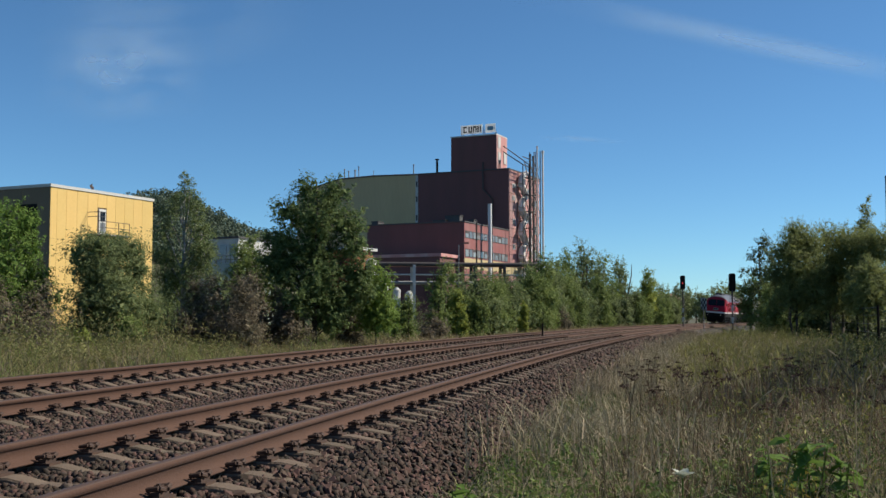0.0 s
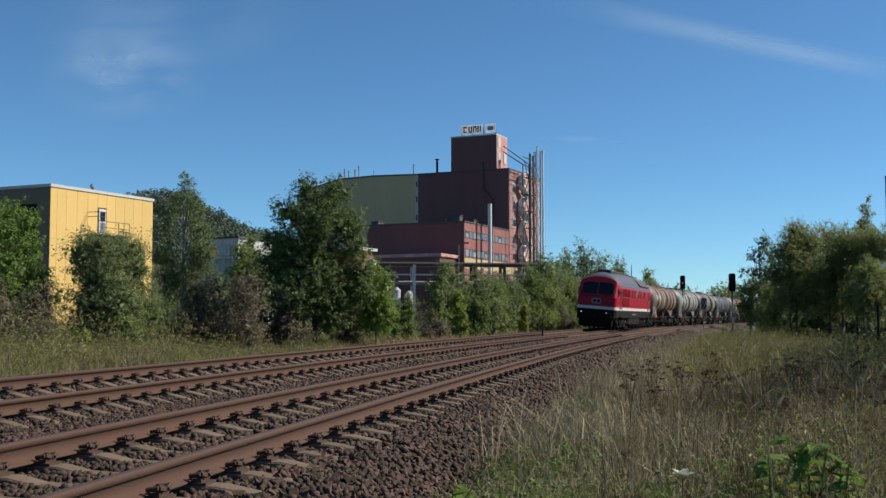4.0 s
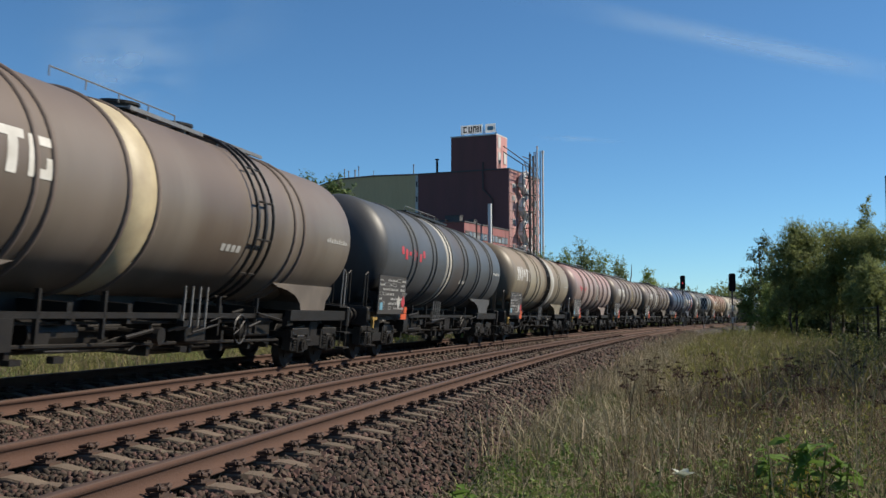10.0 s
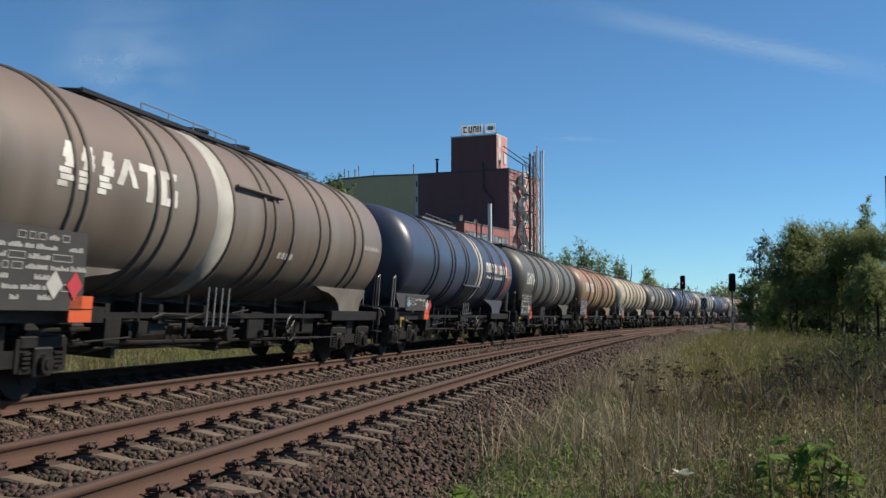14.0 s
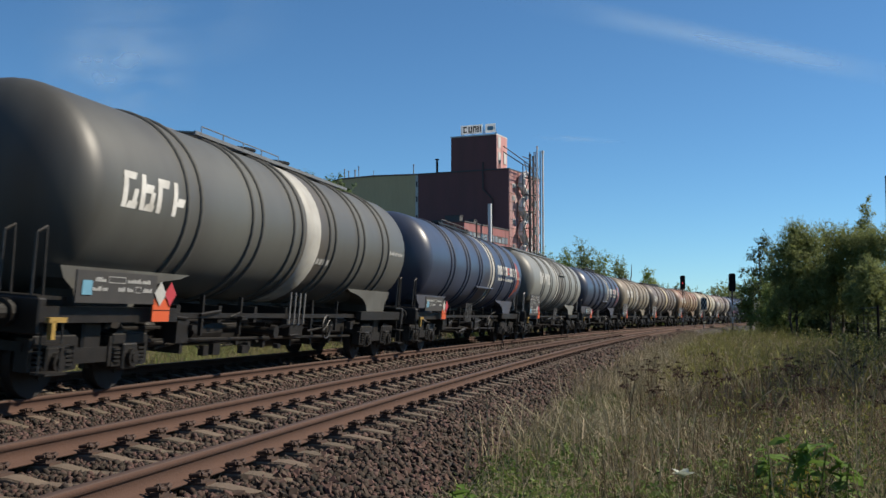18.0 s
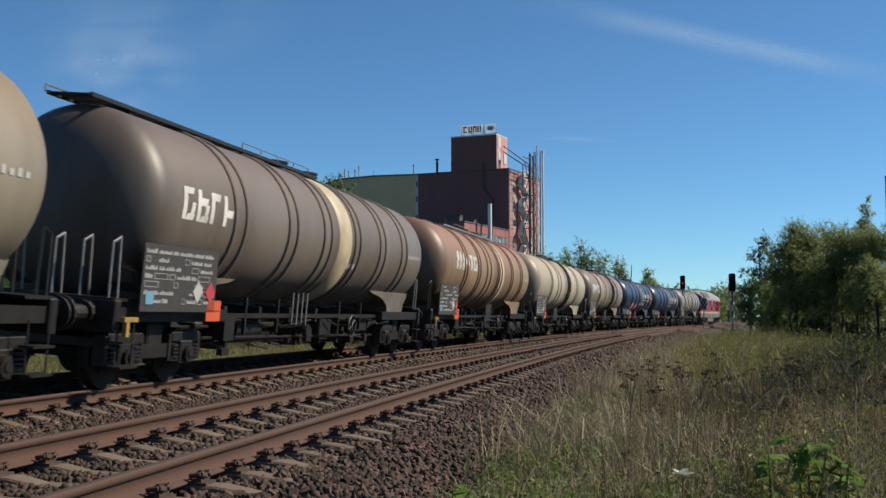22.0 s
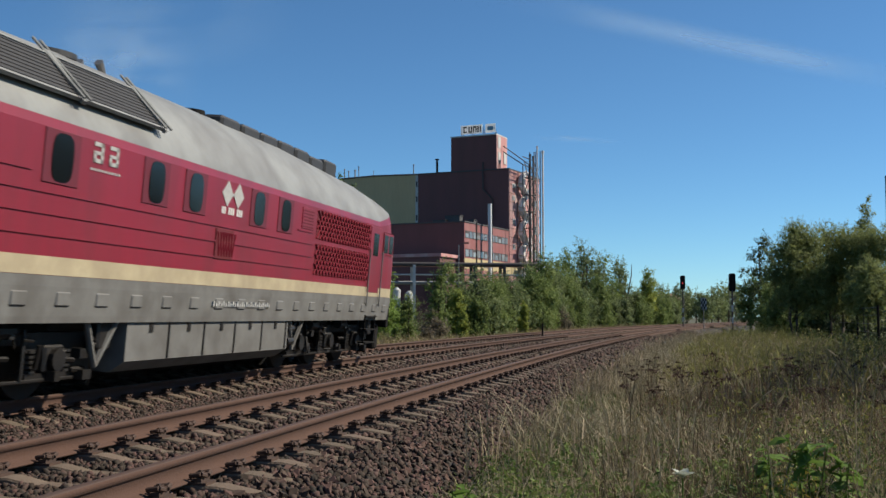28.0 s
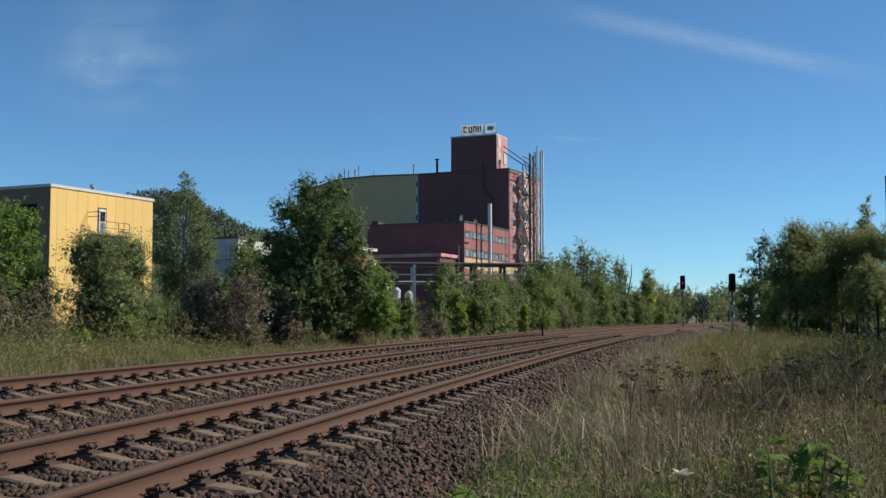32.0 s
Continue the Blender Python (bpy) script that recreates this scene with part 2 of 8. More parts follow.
# ---- ground ----
def soil(x, y):
    """Height of the open ground: flat beside the line, with a wooded ridge far behind the works."""
    z = -0.62 + 0.10 * np.sin(x * 0.21 + 1.3) * np.sin(y * 0.17) + 0.05 * np.sin(x * 0.9) * np.cos(y * 0.7)
    ridge = np.exp(-((y - 690) / 150) ** 2) * (1 / (1 + np.exp((x + 75) / 30))) * (1 / (1 + np.exp(-(x + 232) / 12)))
    return z + ridge * (70 + 9 * np.sin(x * 0.02) + 4 * np.sin(x * 0.07 + 1))


gx = np.concatenate([[-4000, -1500, -700], np.arange(-420, -60, 15), np.arange(-60, 60, 1.2), np.arange(60, 420, 20), [700, 1500, 4000]])
gy = np.concatenate([[-3000, -900, -200, -60], np.arange(-20, 110, 1.3), np.arange(110, 480, 18), np.arange(480, 940, 14), [1300, 2200, 4500]])
GX, GY = np.meshgrid(gx, gy)
gv = np.stack([GX, GY, soil(GX, GY)], -1).reshape(-1, 3)
nx = len(gx)
gi = (np.arange(len(gy) - 1)[:, None] * nx + np.arange(nx - 1)[None, :]).reshape(-1)
ground = part("ground", tris_mesh("ground", gv, np.stack([gi, gi + 1, gi + nx + 1, gi + nx], -1), M["ground"], True), None)
tagged(ground, "weedy open ground of dry soil and grass", "ground", kind="structure")

# ballast bed
us = np.array([-3.4, -2.6, -2.1, -1.65, -1.3, -0.6, 0, 0.6, 1.3, 2.27, SPACING - 1.3, SPACING - 0.6, SPACING, SPACING + 0.6, SPACING + 1.3, SPACING + 1.65, SPACING + 2.3, SPACING + 3.2])
ss = np.concatenate([np.arange(-300, -20, 20), np.arange(-20, 120, 1.0), np.arange(120, 420, 6)])
bv = np.concatenate([on_line(ss, u, float(bed_z(np.array(u)))) for u in us])
ns = len(ss)
bi = (np.arange(len(us) - 1)[:, None] * ns + np.arange(ns - 1)[None, :]).reshape(-1)
bed = part("ballast_bed", tris_mesh("ballast_bed", bv, np.stack([bi, bi + 1, bi + ns + 1, bi + ns], -1), M["bed"], True), None)
tagged(bed, "reddish brown crushed stone ballast under two tracks", "ballast", kind="structure")

# ---- rails, sleepers and fastenings ----
HEAD = [(-0.036, -0.004), (-0.030, 0.0), (0.030, 0.0), (0.036, -0.004), (0.037, -0.036), (0.010, -0.050), (0.009, -0.135), (0.030, -0.150), (0.075, -0.160),
        (0.075, -0.172), (-0.075, -0.172), (-0.075, -0.160), (-0.030, -0.150), (-0.009, -0.135), (-0.010, -0.050), (-0.037, -0.036)]
rail_s = np.concatenate([np.arange(-300, -10, 15), np.arange(-10, 130, 1.0), np.arange(130, 421, 5)])


def rail_mesh(u, which):
    c = CANT_F if which == "far" else CANT_N
    base = SPACING if which == "far" else 0.0
    z0 = DZ_F if which == "far" else 0.0
    rows = [on_line(rail_s, base + u + y - c * z, z0 + c * (u + y) + z) for y, z in HEAD]
    v = np.stack(rows, 1).reshape(-1, 3)
    k, n = len(HEAD), len(rail_s)
    i = (np.arange(n - 1)[:, None] * k + np.arange(k)[None, :]).reshape(-1)
    j = (np.arange(n - 1)[:, None] * k + (np.arange(k)[None, :] + 1) % k).reshape(-1)
    me = tris_mesh("rail", v, np.stack([i, j, j + k, i + k], -1), M["railside"])
    me.materials.append(M["railhead"])
    idx = np.zeros((n - 1, k), dtype=np.int32)
    idx[:, 0:3] = 1
    me.polygons.foreach_set("material_index", idx.reshape(-1))
    return me


def sleeper_mesh():
    bm = bm_()
    rings = []
    for y, top, hw in ((-1.30, -0.245, 0.06), (-1.27, -0.228, 0.07), (-1.02, -0.188, 0.085), (-0.5, -0.188, 0.085), (-0.3, -0.228, 0.078), (0, -0.238, 0.072),
                       (0.3, -0.228, 0.078), (0.5, -0.188, 0.085), (1.02, -0.188, 0.085), (1.27, -0.228, 0.07), (1.30, -0.245, 0.06)):
        rings.append([(-hw - 0.05, y, -0.40), (-hw - 0.012, y, top - 0.015), (-hw, y, top), (hw, y, top), (hw + 0.012, y, top - 0.015), (hw + 0.05, y, -0.40)])
    loft(bm, rings)
    me = bpy.data.meshes.new("sleeper")
    bm.to_mesh(me)
    bm.free()
    me.materials.append(M["sleeper"])
    return me


def fastening_mesh():
    bm = bm_()
    bx(bm, -0.085, 0.085, -0.19, 0.19, -0.190, -0.170)
    for sy in (-1, 1):
        bx(bm, -0.07, 0.07, sy * 0.12 - 0.03, sy * 0.12 + 0.03, -0.172, -0.145)
        rod(bm, (0, sy * 0.115, -0.16), (0, sy * 0.115, -0.098), 0.018, 6)
        rod(bm, (0, sy * 0.115, -0.128), (0, sy * 0.115, -0.108), 0.032, 6)
        for sx in (-1, 1):
            rod(bm, (sx * 0.02, sy * 0.16, -0.13), (sx * 0.075, sy * 0.15, -0.115), 0.016, 6)
            rod(bm, (sx * 0.075, sy * 0.15, -0.115), (sx * 0.06, sy * 0.065, -0.13), 0.016, 6)
            rod(bm, (sx * 0.02, sy * 0.16, -0.13), (sx * 0.015, sy * 0.09, -0.12), 0.016, 6)
    me = bpy.data.meshes.new("rail_fastening")
    bm.to_mesh(me)
    bm.free()
    me.materials.append(M["clip"])
    return me


SLEEPER, FASTENING = sleeper_mesh(), fastening_mesh()


def build_track(which, first):
    tr = thing("railway_track_" + which, "railway track with rusty rails on weathered concrete sleepers", "railway track", "parallel tracks", "structure")
    for sy in (-1, 1):
        part("rail", rail_mesh(sy * GAUGE / 2, which), None, tr, "rusty steel rail with a dull polished head")
    far_v, far_f = [], []
    base = np.array([v.co for v in SLEEPER.vertices])
    polys = [list(p.vertices) for p in SLEEPER.polygons]
    for i in range(380):
        s = first + 0.6 * i
        m = track_pose(s, which)
        if s < 62:
            sl = part("sleeper", SLEEPER, None, tr)
            sl.matrix_basis = m @ pose(0.0, 0.0, random.uniform(-0.006, 0.006), 0, 0, random.uniform(-0.5, 0.5))
            for sy in (-1, 1):
                fs = part("rail_fastening", FASTENING, None, sl)
                fs.location = (0, sy * GAUGE / 2, 0)
        else:
            k = len(far_v) * len(base)
            far_v.append(base @ np.array(m.to_3x3()).T + np.array(m.translation))
            far_f += [[a + k for a in p] for p in polys]
    me = raw("far_sleepers", np.concatenate(far_v), far_f, M["sleeper"])
    tagged(part("far_sleepers", me, None, tr), kind="stuff")
    return tr


build_track("near", 6.12 - 0.6 * 8)
build_track("far", 1.5)


# ---- the train ----
V0, ACC = 21.123, 0.0214            # speed towards the camera, and its slight rise
WAGON_L, TRAIN0 = 17.585, 183.1     # wagon length over buffers; rear coupling of the first engine at 0 s
MOVERS = []                         # (vehicle, where its middle stands at 0 s, half pivot distance, turned round)
WHEELS = []                         # (wheelset, vehicle's middle at 0 s, place on the vehicle, place on its parent, radius, sense)
TONES = {}                          # base colours of the tanks, by paint
TC, TR = 2.62, 1.39                 # tank: height of its axis, radius


def arc(r, a0, a1, n, x):
    """Points round the tank's axis: angle 0 looks to the camera's side, 90 is up."""
    return [(x, -r * math.cos(radians(a0 + (a1 - a0) * i / n)), TC + r * math.sin(radians(a0 + (a1 - a0) * i / n))) for i in range(n + 1)]


def ring_rows(r, x, n=48):
    return arc(r, 0, 360, n, x)[:-1]


def tank_mesh(c):
    bm = bm_()
    rows = []
    dome = [(0.64 * math.sin(a), math.cos(a) ** 0.85) for a in [radians(v) for v in (89, 80, 70, 60, 50, 40, 30, 20, 10, 0)]]
    for d, k in dome:
        rows.append(ring_rows(TR * k, -7.15 - d))
    for x in (-5, -2.5, 0, 2.5, 5):
        rows.append(ring_rows(TR, x))
    for d, k in reversed(dome):
        rows.append(ring_rows(TR * k, 7.40 + d))
    return loft(bm, rows)


def hoop_mesh(name, width, proud, n=48):
    bm = bm_()
    w = width / 2
    rows = [ring_rows(TR - 0.01, -w, n), ring_rows(TR + proud, -w + 0.008, n), ring_rows(TR + proud, w - 0.008, n), ring_rows(TR - 0.01, w, n)]
    loft(bm, rows, cap=False)
    me = bpy.data.meshes.new(name)
    bm.to_mesh(me)
    bm.free()
    me.shade_smooth()
    return me


def decal(bm, pts_x, lo, hi, proud=0.006, skew=0.0):
    """A patch of paint on the camera's side of the tank: from pts_x[0] to pts_x[1], between two angles."""
    n = max(2, int(abs(hi - lo) / 4))
    r = TR + proud
    a = [bm.verts.new((p[0] + skew * i / n, p[1], p[2])) for i, p in enumerate(arc(r, lo, hi, n, pts_x[0]))]
    b = [bm.verts.new((p[0] + skew * i / n, p[1], p[2])) for i, p in enumerate(arc(r, lo, hi, n, pts_x[1]))]
    for i in range(n):
        bm.faces.new((a[i], b[i], b[i + 1], a[i + 1]))


def wheel_mesh(r, half, name):
    bm = bm_()
    for sy in (-1, 1):
        y = sy * 0.75
        rows = []
        for dy, k in ((-0.065, 0.30), (-0.065, 0.80), (-0.068, 1.0), (0.055, 1.0), (0.062, 1.055), (0.075, 1.05), (0.078, 0.82), (0.05, 0.80), (0.06, 0.30)):
            rows.append([(r * k * math.cos(a), y - sy * dy, r * k * math.sin(a)) for a in [i * math.tau / 28 for i in range(28)]])
        loft(bm, rows)
        for i in range(4):
            a = i * math.tau / 4
            rod(bm, (r * 0.55 * math.cos(a), y + sy * 0.055, r * 0.55 * math.sin(a)), (r * 0.55 * math.cos(a), y + sy * 0.08, r * 0.55 * math.sin(a)), 0.05, 6)
    rod(bm, (0, -half, 0), (0, half, 0), 0.085, 10)
    me = bpy.data.meshes.new(name)
    bm.to_mesh(me)
    bm.free()
    me.materials.append(M["wheel"])
    return me


def bogie_frame_mesh():
    """Cast side frames of a two-axle goods bogie with coil springs at the axle boxes."""
    bm = bm_()
    for sy in (-1, 1):
        y = sy * 1.0
        prof = [(-1.35, 0.62), (-1.30, 0.80), (-0.62, 0.86), (-0.35, 0.62), (0.35, 0.62), (0.62, 0.86), (1.30, 0.80), (1.35, 0.62), (0.75, 0.66), (0.45, 0.42), (-0.45, 0.42), (-0.75, 0.66)]
        loft(bm, [[(x, y - 0.06, z) for x, z in prof], [(x, y + 0.06, z) for x, z in prof]])
        for ax in (-0.9, 0.9):
            bx(bm, ax - 0.19, ax + 0.19, y - 0.12, y + 0.12, 0.30, 0.66, 0.02)
            rod(bm, (ax, y + sy * 0.10, 0.47), (ax, y + sy * 0.18, 0.47), 0.13, 12)
            rod(bm, (ax, y + sy * 0.17, 0.47), (ax, y + sy * 0.20, 0.47), 0.07, 8)
            bx(bm, ax - 0.52, ax - 0.44, y - 0.08, y + 0.10, 0.36, 0.76)
            bx(bm, ax + 0.44, ax + 0.52, y - 0.08, y + 0.10, 0.36, 0.76)
            bx(bm, ax - 0.46, ax + 0.46, y - 0.10, y + 0.13, 0.64, 0.80, 0.02)
            for sx in (-1, 1):
                for k in range(4):
                    rod(bm, (ax + sx * 0.32, y + sy * 0.03, 0.41 + 0.055 * k), (ax + sx * 0.32, y + sy * 0.03, 0.44 + 0.055 * k), 0.105, 8)
                bx(bm, ax + sx * 0.32 - 0.12, ax + sx * 0.32 + 0.12, y - 0.09, y + 0.13, 0.35, 0.41)
    bx(bm, -0.22, 0.22, -1.05, 1.05, 0.55, 0.95, 0.03)
    for x in (-1.38, 1.38):
        bx(bm, x - 0.05, x + 0.05, -1.0, 1.0, 0.60, 0.72)
    for x in (-0.36, 0.36):
        rod(bm, (x, -0.9, 0.40), (x, 0.9, 0.40), 0.045, 6)
        for sy in (-1, 1):
            bx(bm, x - 0.06, x + 0.06, sy * 0.75 - 0.05, sy * 0.75 + 0.05, 0.30, 0.66)
    return bm


WHEEL_GOODS = wheel_mesh(0.475, 1.05, "wheelset")
WHEEL_LOCO = wheel_mesh(0.525, 1.10, "wheelset")
_bm = bogie_frame_mesh()
BOGIE = bpy.data.meshes.new("bogie")
_bm.to_mesh(BOGIE)
_bm.free()
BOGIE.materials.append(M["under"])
RING = hoop_mesh("stiffening_ring", 0.07, 0.04)


def buffer_mesh(flat=False):
    bm = bm_()
    rod(bm, (0, 0, 0), (-0.12, 0, 0), 0.17, 12)
    rod(bm, (-0.12, 0, 0), (-0.42, 0, 0), 0.115, 12)
    rod(bm, (-0.40, 0, 0), (-0.58, 0, 0), 0.085, 12)
    if flat:
        bx(bm, -0.62, -0.58, -0.30, 0.30, -0.17, 0.17, 0.012)
    else:
        rod(bm, (-0.58, 0, 0), (-0.62, 0, 0), 0.23, 18)
    me = bpy.data.meshes.new("buffer")
    bm.to_mesh(me)
    bm.free()
    me.materials.append(M["black"] if flat else M["under"])
    return me


BUFFER = buffer_mesh()
LOCO_BUFFER = buffer_mesh(True)


def add_bogie(parent, x, axles, wheel, radius, frame_mesh, mid, flip=1):
    b = part("bogie", frame_mesh, None, parent)
    b.location = (x, 0, 0)
    for a in axles:
        w = part("wheelset", wheel, None, b)
        w.location = (a, 0, radius)
        WHEELS.append((w, mid, x * flip, a, radius, flip))
    return b


def add_buffers(parent, half, mesh=BUFFER):
    for e in (-1, 1):
        for y in (-0.875, 0.875):
            ob = part("buffer", mesh, None, parent)
            ob.matrix_basis = pose(e * (half - 0.62), y, 1.06, 0, 0, 0 if e < 0 else 180)


def paint(name, c1, c2, dirt, amount=0.7, dirt_amount=0.75, rough=0.5, soot_shade=0.85, crest=None):
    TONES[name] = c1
    return mat(name, c1, rough, second=c2, scale=0.45, amount=amount, dirt=dirt, dirt_scale=0.9, dirt_amount=dirt_amount, streak=True, bump=0.08, bump_scale=5, soot_shade=soot_shade, crest=crest, gain=0.60)


RINGS = dict(
    even=(-4.93, -4.5, -2.8, -2.38, -0.85, -0.45, 1.25, 1.78, 3.3, 3.7, 5.45, 5.85),
    close=(-4.93, -4.5, -2.76, -2.36, -0.64, -0.17, 0.2, 0.56, 1.84, 3.47, 3.75, 5.58, 5.91),
    old=(-4.76, -4.39, -2.74, -2.39, -1.28, -0.6, 0.65, 0.95, 1.4, 3.33, 3.7, 5.4, 5.8),
    wide=(-5.8, -5.5, -3.75, -3.35, -2.5, -1.2, 0.15, 0.6, 1.5, 3.0, 3.6, 5.3, 5.9),
    late=(-4.9, -4.45, -2.49, -2.06, -0.55, -0.10, 1.5, 1.87, 3.45, 3.9, 5.4, 5.9),
    pale=(-4.95, -4.51, -2.9, -2.4, -1.0, -0.32, 0.4, 0.9, 1.65, 3.18, 3.75, 5.4, 5.95),
    few=(-4.2, -3.85, -2.15, -1.35, 4.0, 4.5),
)


def tank_wagon(i, body, ring_mat, logo, band=None, label="", frame_mat=None, board="big", cage=None, extra=None, rings="even", band_at=(1.42, 0.8), way=(-7.7, 4.2), emblem_x=-5.9, bar=None):
    mid = TRAIN0 + WAGON_L * (i - 0.5)
    w = thing("tank_wagon", label, "tank wagon", "tank wagons of the train")
    frame_mat = frame_mat or M["under"]
    half = WAGON_L / 2
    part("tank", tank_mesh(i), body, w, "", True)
    for x in RINGS[rings]:
        r = part("stiffening_ring", ring_for(ring_mat), None, w)
        r.location = (x, 0, 0)
    if band:
        b = part("painted_band", band_for(band, band_at[1]), None, w, "light painted band round the tank")
        b.location = (band_at[0], 0, 0)
    if bar:
        x0, x1, a = bar
        y, z = -(TR + 0.07) * math.cos(radians(a)), TC + (TR + 0.07) * math.sin(radians(a))
        bm = bm_()
        bx(bm, x0, x1, -0.04, 0.04, -0.022, 0.022, 0.008, Matrix.Translation((0, y, z)) @ pose(0, 0, 0, -a))
        for x in (x0 + 0.1, x1 - 0.1):
            rod(bm, (x, y, z), (x, y * 0.93, TC + (z - TC) * 0.93), 0.025, 6)
        part("hose_rail", bm, ring_mat, w)
    # saddles between tank and frame, in the tank's colour
    for e in (-1, 1):
        bm = bm_()
        prof = [(3.95, 1.66), (7.45, 1.66), (7.36, 1.50), (7.12, 1.36), (7.05, 1.12), (5.62, 1.12), (5.52, 1.30), (5.24, 1.44), (4.76, 1.54), (4.25, 1.59)]
        loft(bm, [[(e * x, -1.06, z) for x, z in prof], [(e * x, 1.06, z) for x, z in prof]])
        part("saddle", bm, saddle_for(body), w)
    for e in (-1, 1):
        bm = bm_()
        for y in (-1.18, 1.18):
            bx(bm, *sorted((e * 8.15, e * 4.6)), y - 0.06, y + 0.06, 0.96, 1.16)
        bx(bm, *sorted((e * 8.17, e * 8.02)), -1.30, 1.30, 0.82, 1.26, 0.02)
        bx(bm, *sorted((e * 8.02, e * 4.6)), -0.25, 0.25, 0.90, 1.14)
        bx(bm, *sorted((e * 7.3, e * 6.0)), -1.15, 1.15, 0.98, 1.14)
        rod(bm, (e * 8.17, 0, 1.04), (e * 8.6, 0, 1.0), 0.06, 8)
        bx(bm, *sorted((e * 8.62, e * 8.45)), -0.06, 0.06, 0.80, 1.05)
        part("end_frame", bm, frame_mat, w)
    add_buffers(w, half)
    for x in (-6.55, 6.55):
        add_bogie(w, x, (-0.9, 0.9), WHEEL_GOODS, 0.475, BOGIE, mid)
    # gear under the belly
    bm = bm_()
    for y in (-1.05, 1.05):
        bx(bm, -4.6, 4.6, y - 0.03, y + 0.03, 1.00, 1.08)
    for y in (-0.28, 0.28):
        bx(bm, -5.2, 5.2, y - 0.05, y + 0.05, 0.86, 1.30)
    for x in (-4.2, -2.7, -1.2, 0.3, 1.8, 3.3):
        bx(bm, x - 0.06, x + 0.06, -1.05, 1.05, 0.92, 1.20)
    bx(bm, -3.9, 3.9, -0.42, 0.42, 0.48, 0.90, 0.06)
    bx(bm, 2.9, 4.3, -0.95, -0.5, 0.66, 1.0, 0.03)
    bx(bm, -2.0, -1.1, 0.5, 0.95, 0.55, 1.0, 0.03)
    rod(bm, (-5.0, -0.5, 0.80), (5.0, -0.5, 0.80), 0.03, 6)
    rod(bm, (-4.2, -0.95, 0.93), (4.4, -0.95, 0.93), 0.022, 6)
    for x in (-3.4, -1.9, 1.7, 3.3):
        bx(bm, x - 0.03, x + 0.03, -1.08, -1.02, 0.72, 1.36)
        bx(bm, x - 0.03, x + 0.03, 1.02, 1.08, 0.72, 1.36)
    bx(bm, 0.6, 1.3, -1.05, -0.6, 0.62, 0.98, 0.02)
    bx(bm, 0.3, 4.7, -0.5, 0.5, 0.38, 0.62, 0.05)
    for x in (-3.6, -0.2, 1.2, 2.4, 3.6, 4.5):
        bx(bm, x - 0.05, x + 0.05, -0.85, 0.85, 0.42, 0.92)
    for y, z in ((-0.9, 0.56), (-0.62, 0.46), (0.7, 0.5)):
        rod(bm, (-4.9, y, z + 0.1), (4.9, y, z), 0.028, 6)
    bx(bm, -4.3, -3.9, -1.1, -0.9, 0.62, 1.0)
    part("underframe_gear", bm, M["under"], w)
    rk = random.Random(900 + i)
    bm = bm_()
    for k in range(60):
        x = rk.uniform(-5.2, 5.2)
        y = rk.choice((-1.12, -0.85, 0.4, 0.9))
        z = rk.uniform(0.48, 1.1)
        if rk.random() < 0.5:
            rod(bm, (x, y, z), (x + rk.uniform(0.3, 1.4), y + rk.uniform(-0.1, 0.1), z + rk.uniform(-0.12, 0.12)), rk.uniform(0.012, 0.03), 5)
        else:
            bx(bm, x, x + rk.uniform(0.08, 0.3), y - 0.05, y + 0.05, z - rk.uniform(0.05, 0.2), z)
    for k in range(3):
        x = -4.6 + 4.4 * k + rk.uniform(-0.3, 0.3)
        rod(bm, (x, -0.75, 0.52), (x + 1.7, -0.75, 0.66), 0.028, 6)
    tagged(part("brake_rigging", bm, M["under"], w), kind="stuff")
    for k in range(4):
        x = -1.3 + 0.26 * k + 1.6 * (i % 2)
        bm = bm_()
        rod(bm, (x, -1.12, 0.88), (x, -1.12, 1.50), 0.022, 6)
        rod(bm, (x, -1.12, 0.88), (x, -0.9, 0.80), 0.022, 6)
        part("valve_lever", bm, M["galv"], w)
    bm = bm_()
    rim = [(2.25 + 0.24 * math.cos(q), -1.22, 0.82 + 0.24 * math.sin(q)) for q in [k * math.tau / 18 for k in range(19)]]
    tube(bm, rim, 0.022, 5)
    for k in range(4):
        rod(bm, (2.25, -1.22, 0.82), rim[2 + 4 * k], 0.016, 5)
    rod(bm, (2.25, -1.19, 0.82), (2.25, -0.7, 0.82), 0.03, 6)
    part("brake_wheel", bm, M["under"], w)
    bm = bm_()
    rod(bm, (-3.3, -0.72, 0.78), (-2.2, -0.72, 0.78), 0.18, 14)
    part("air_reservoir", bm, M["under"], w)
    bm = bm_()
    rod(bm, (-0.5, 0, 1.45), (-0.5, 0, 0.72), 0.14, 10)
    rod(bm, (-0.5, -1.15, 0.75), (-0.5, 1.15, 0.75), 0.075, 10)
    for y in (-1.15, 1.15):
        rod(bm, (-0.5, y - 0.05, 0.75), (-0.5, y + 0.05, 0.75), 0.13, 10)
    part("discharge_pipe", bm, M["under"], w)
    # ladders, platforms, walkway
    bm = bm_()
    wx0, wx1 = way
    for y in (-0.34, 0.34):
        bx(bm, wx0, wx1, y - 0.02, y + 0.02, TC + TR + 0.02, TC + TR + 0.08)
    for k in range(int((wx1 - wx0) / 0.29)):
        x = wx0 + 0.03 + k * 0.29
        bx(bm, x, x + 0.2, -0.33, 0.33, TC + TR + 0.05, TC + TR + 0.07)
    for k in range(4):
        x = wx0 + (wx1 - wx0) * (k + 0.5) / 4
        bx(bm, x - 0.03, x + 0.03, -0.3, 0.3, TC + TR - 0.1, TC + TR + 0.05)
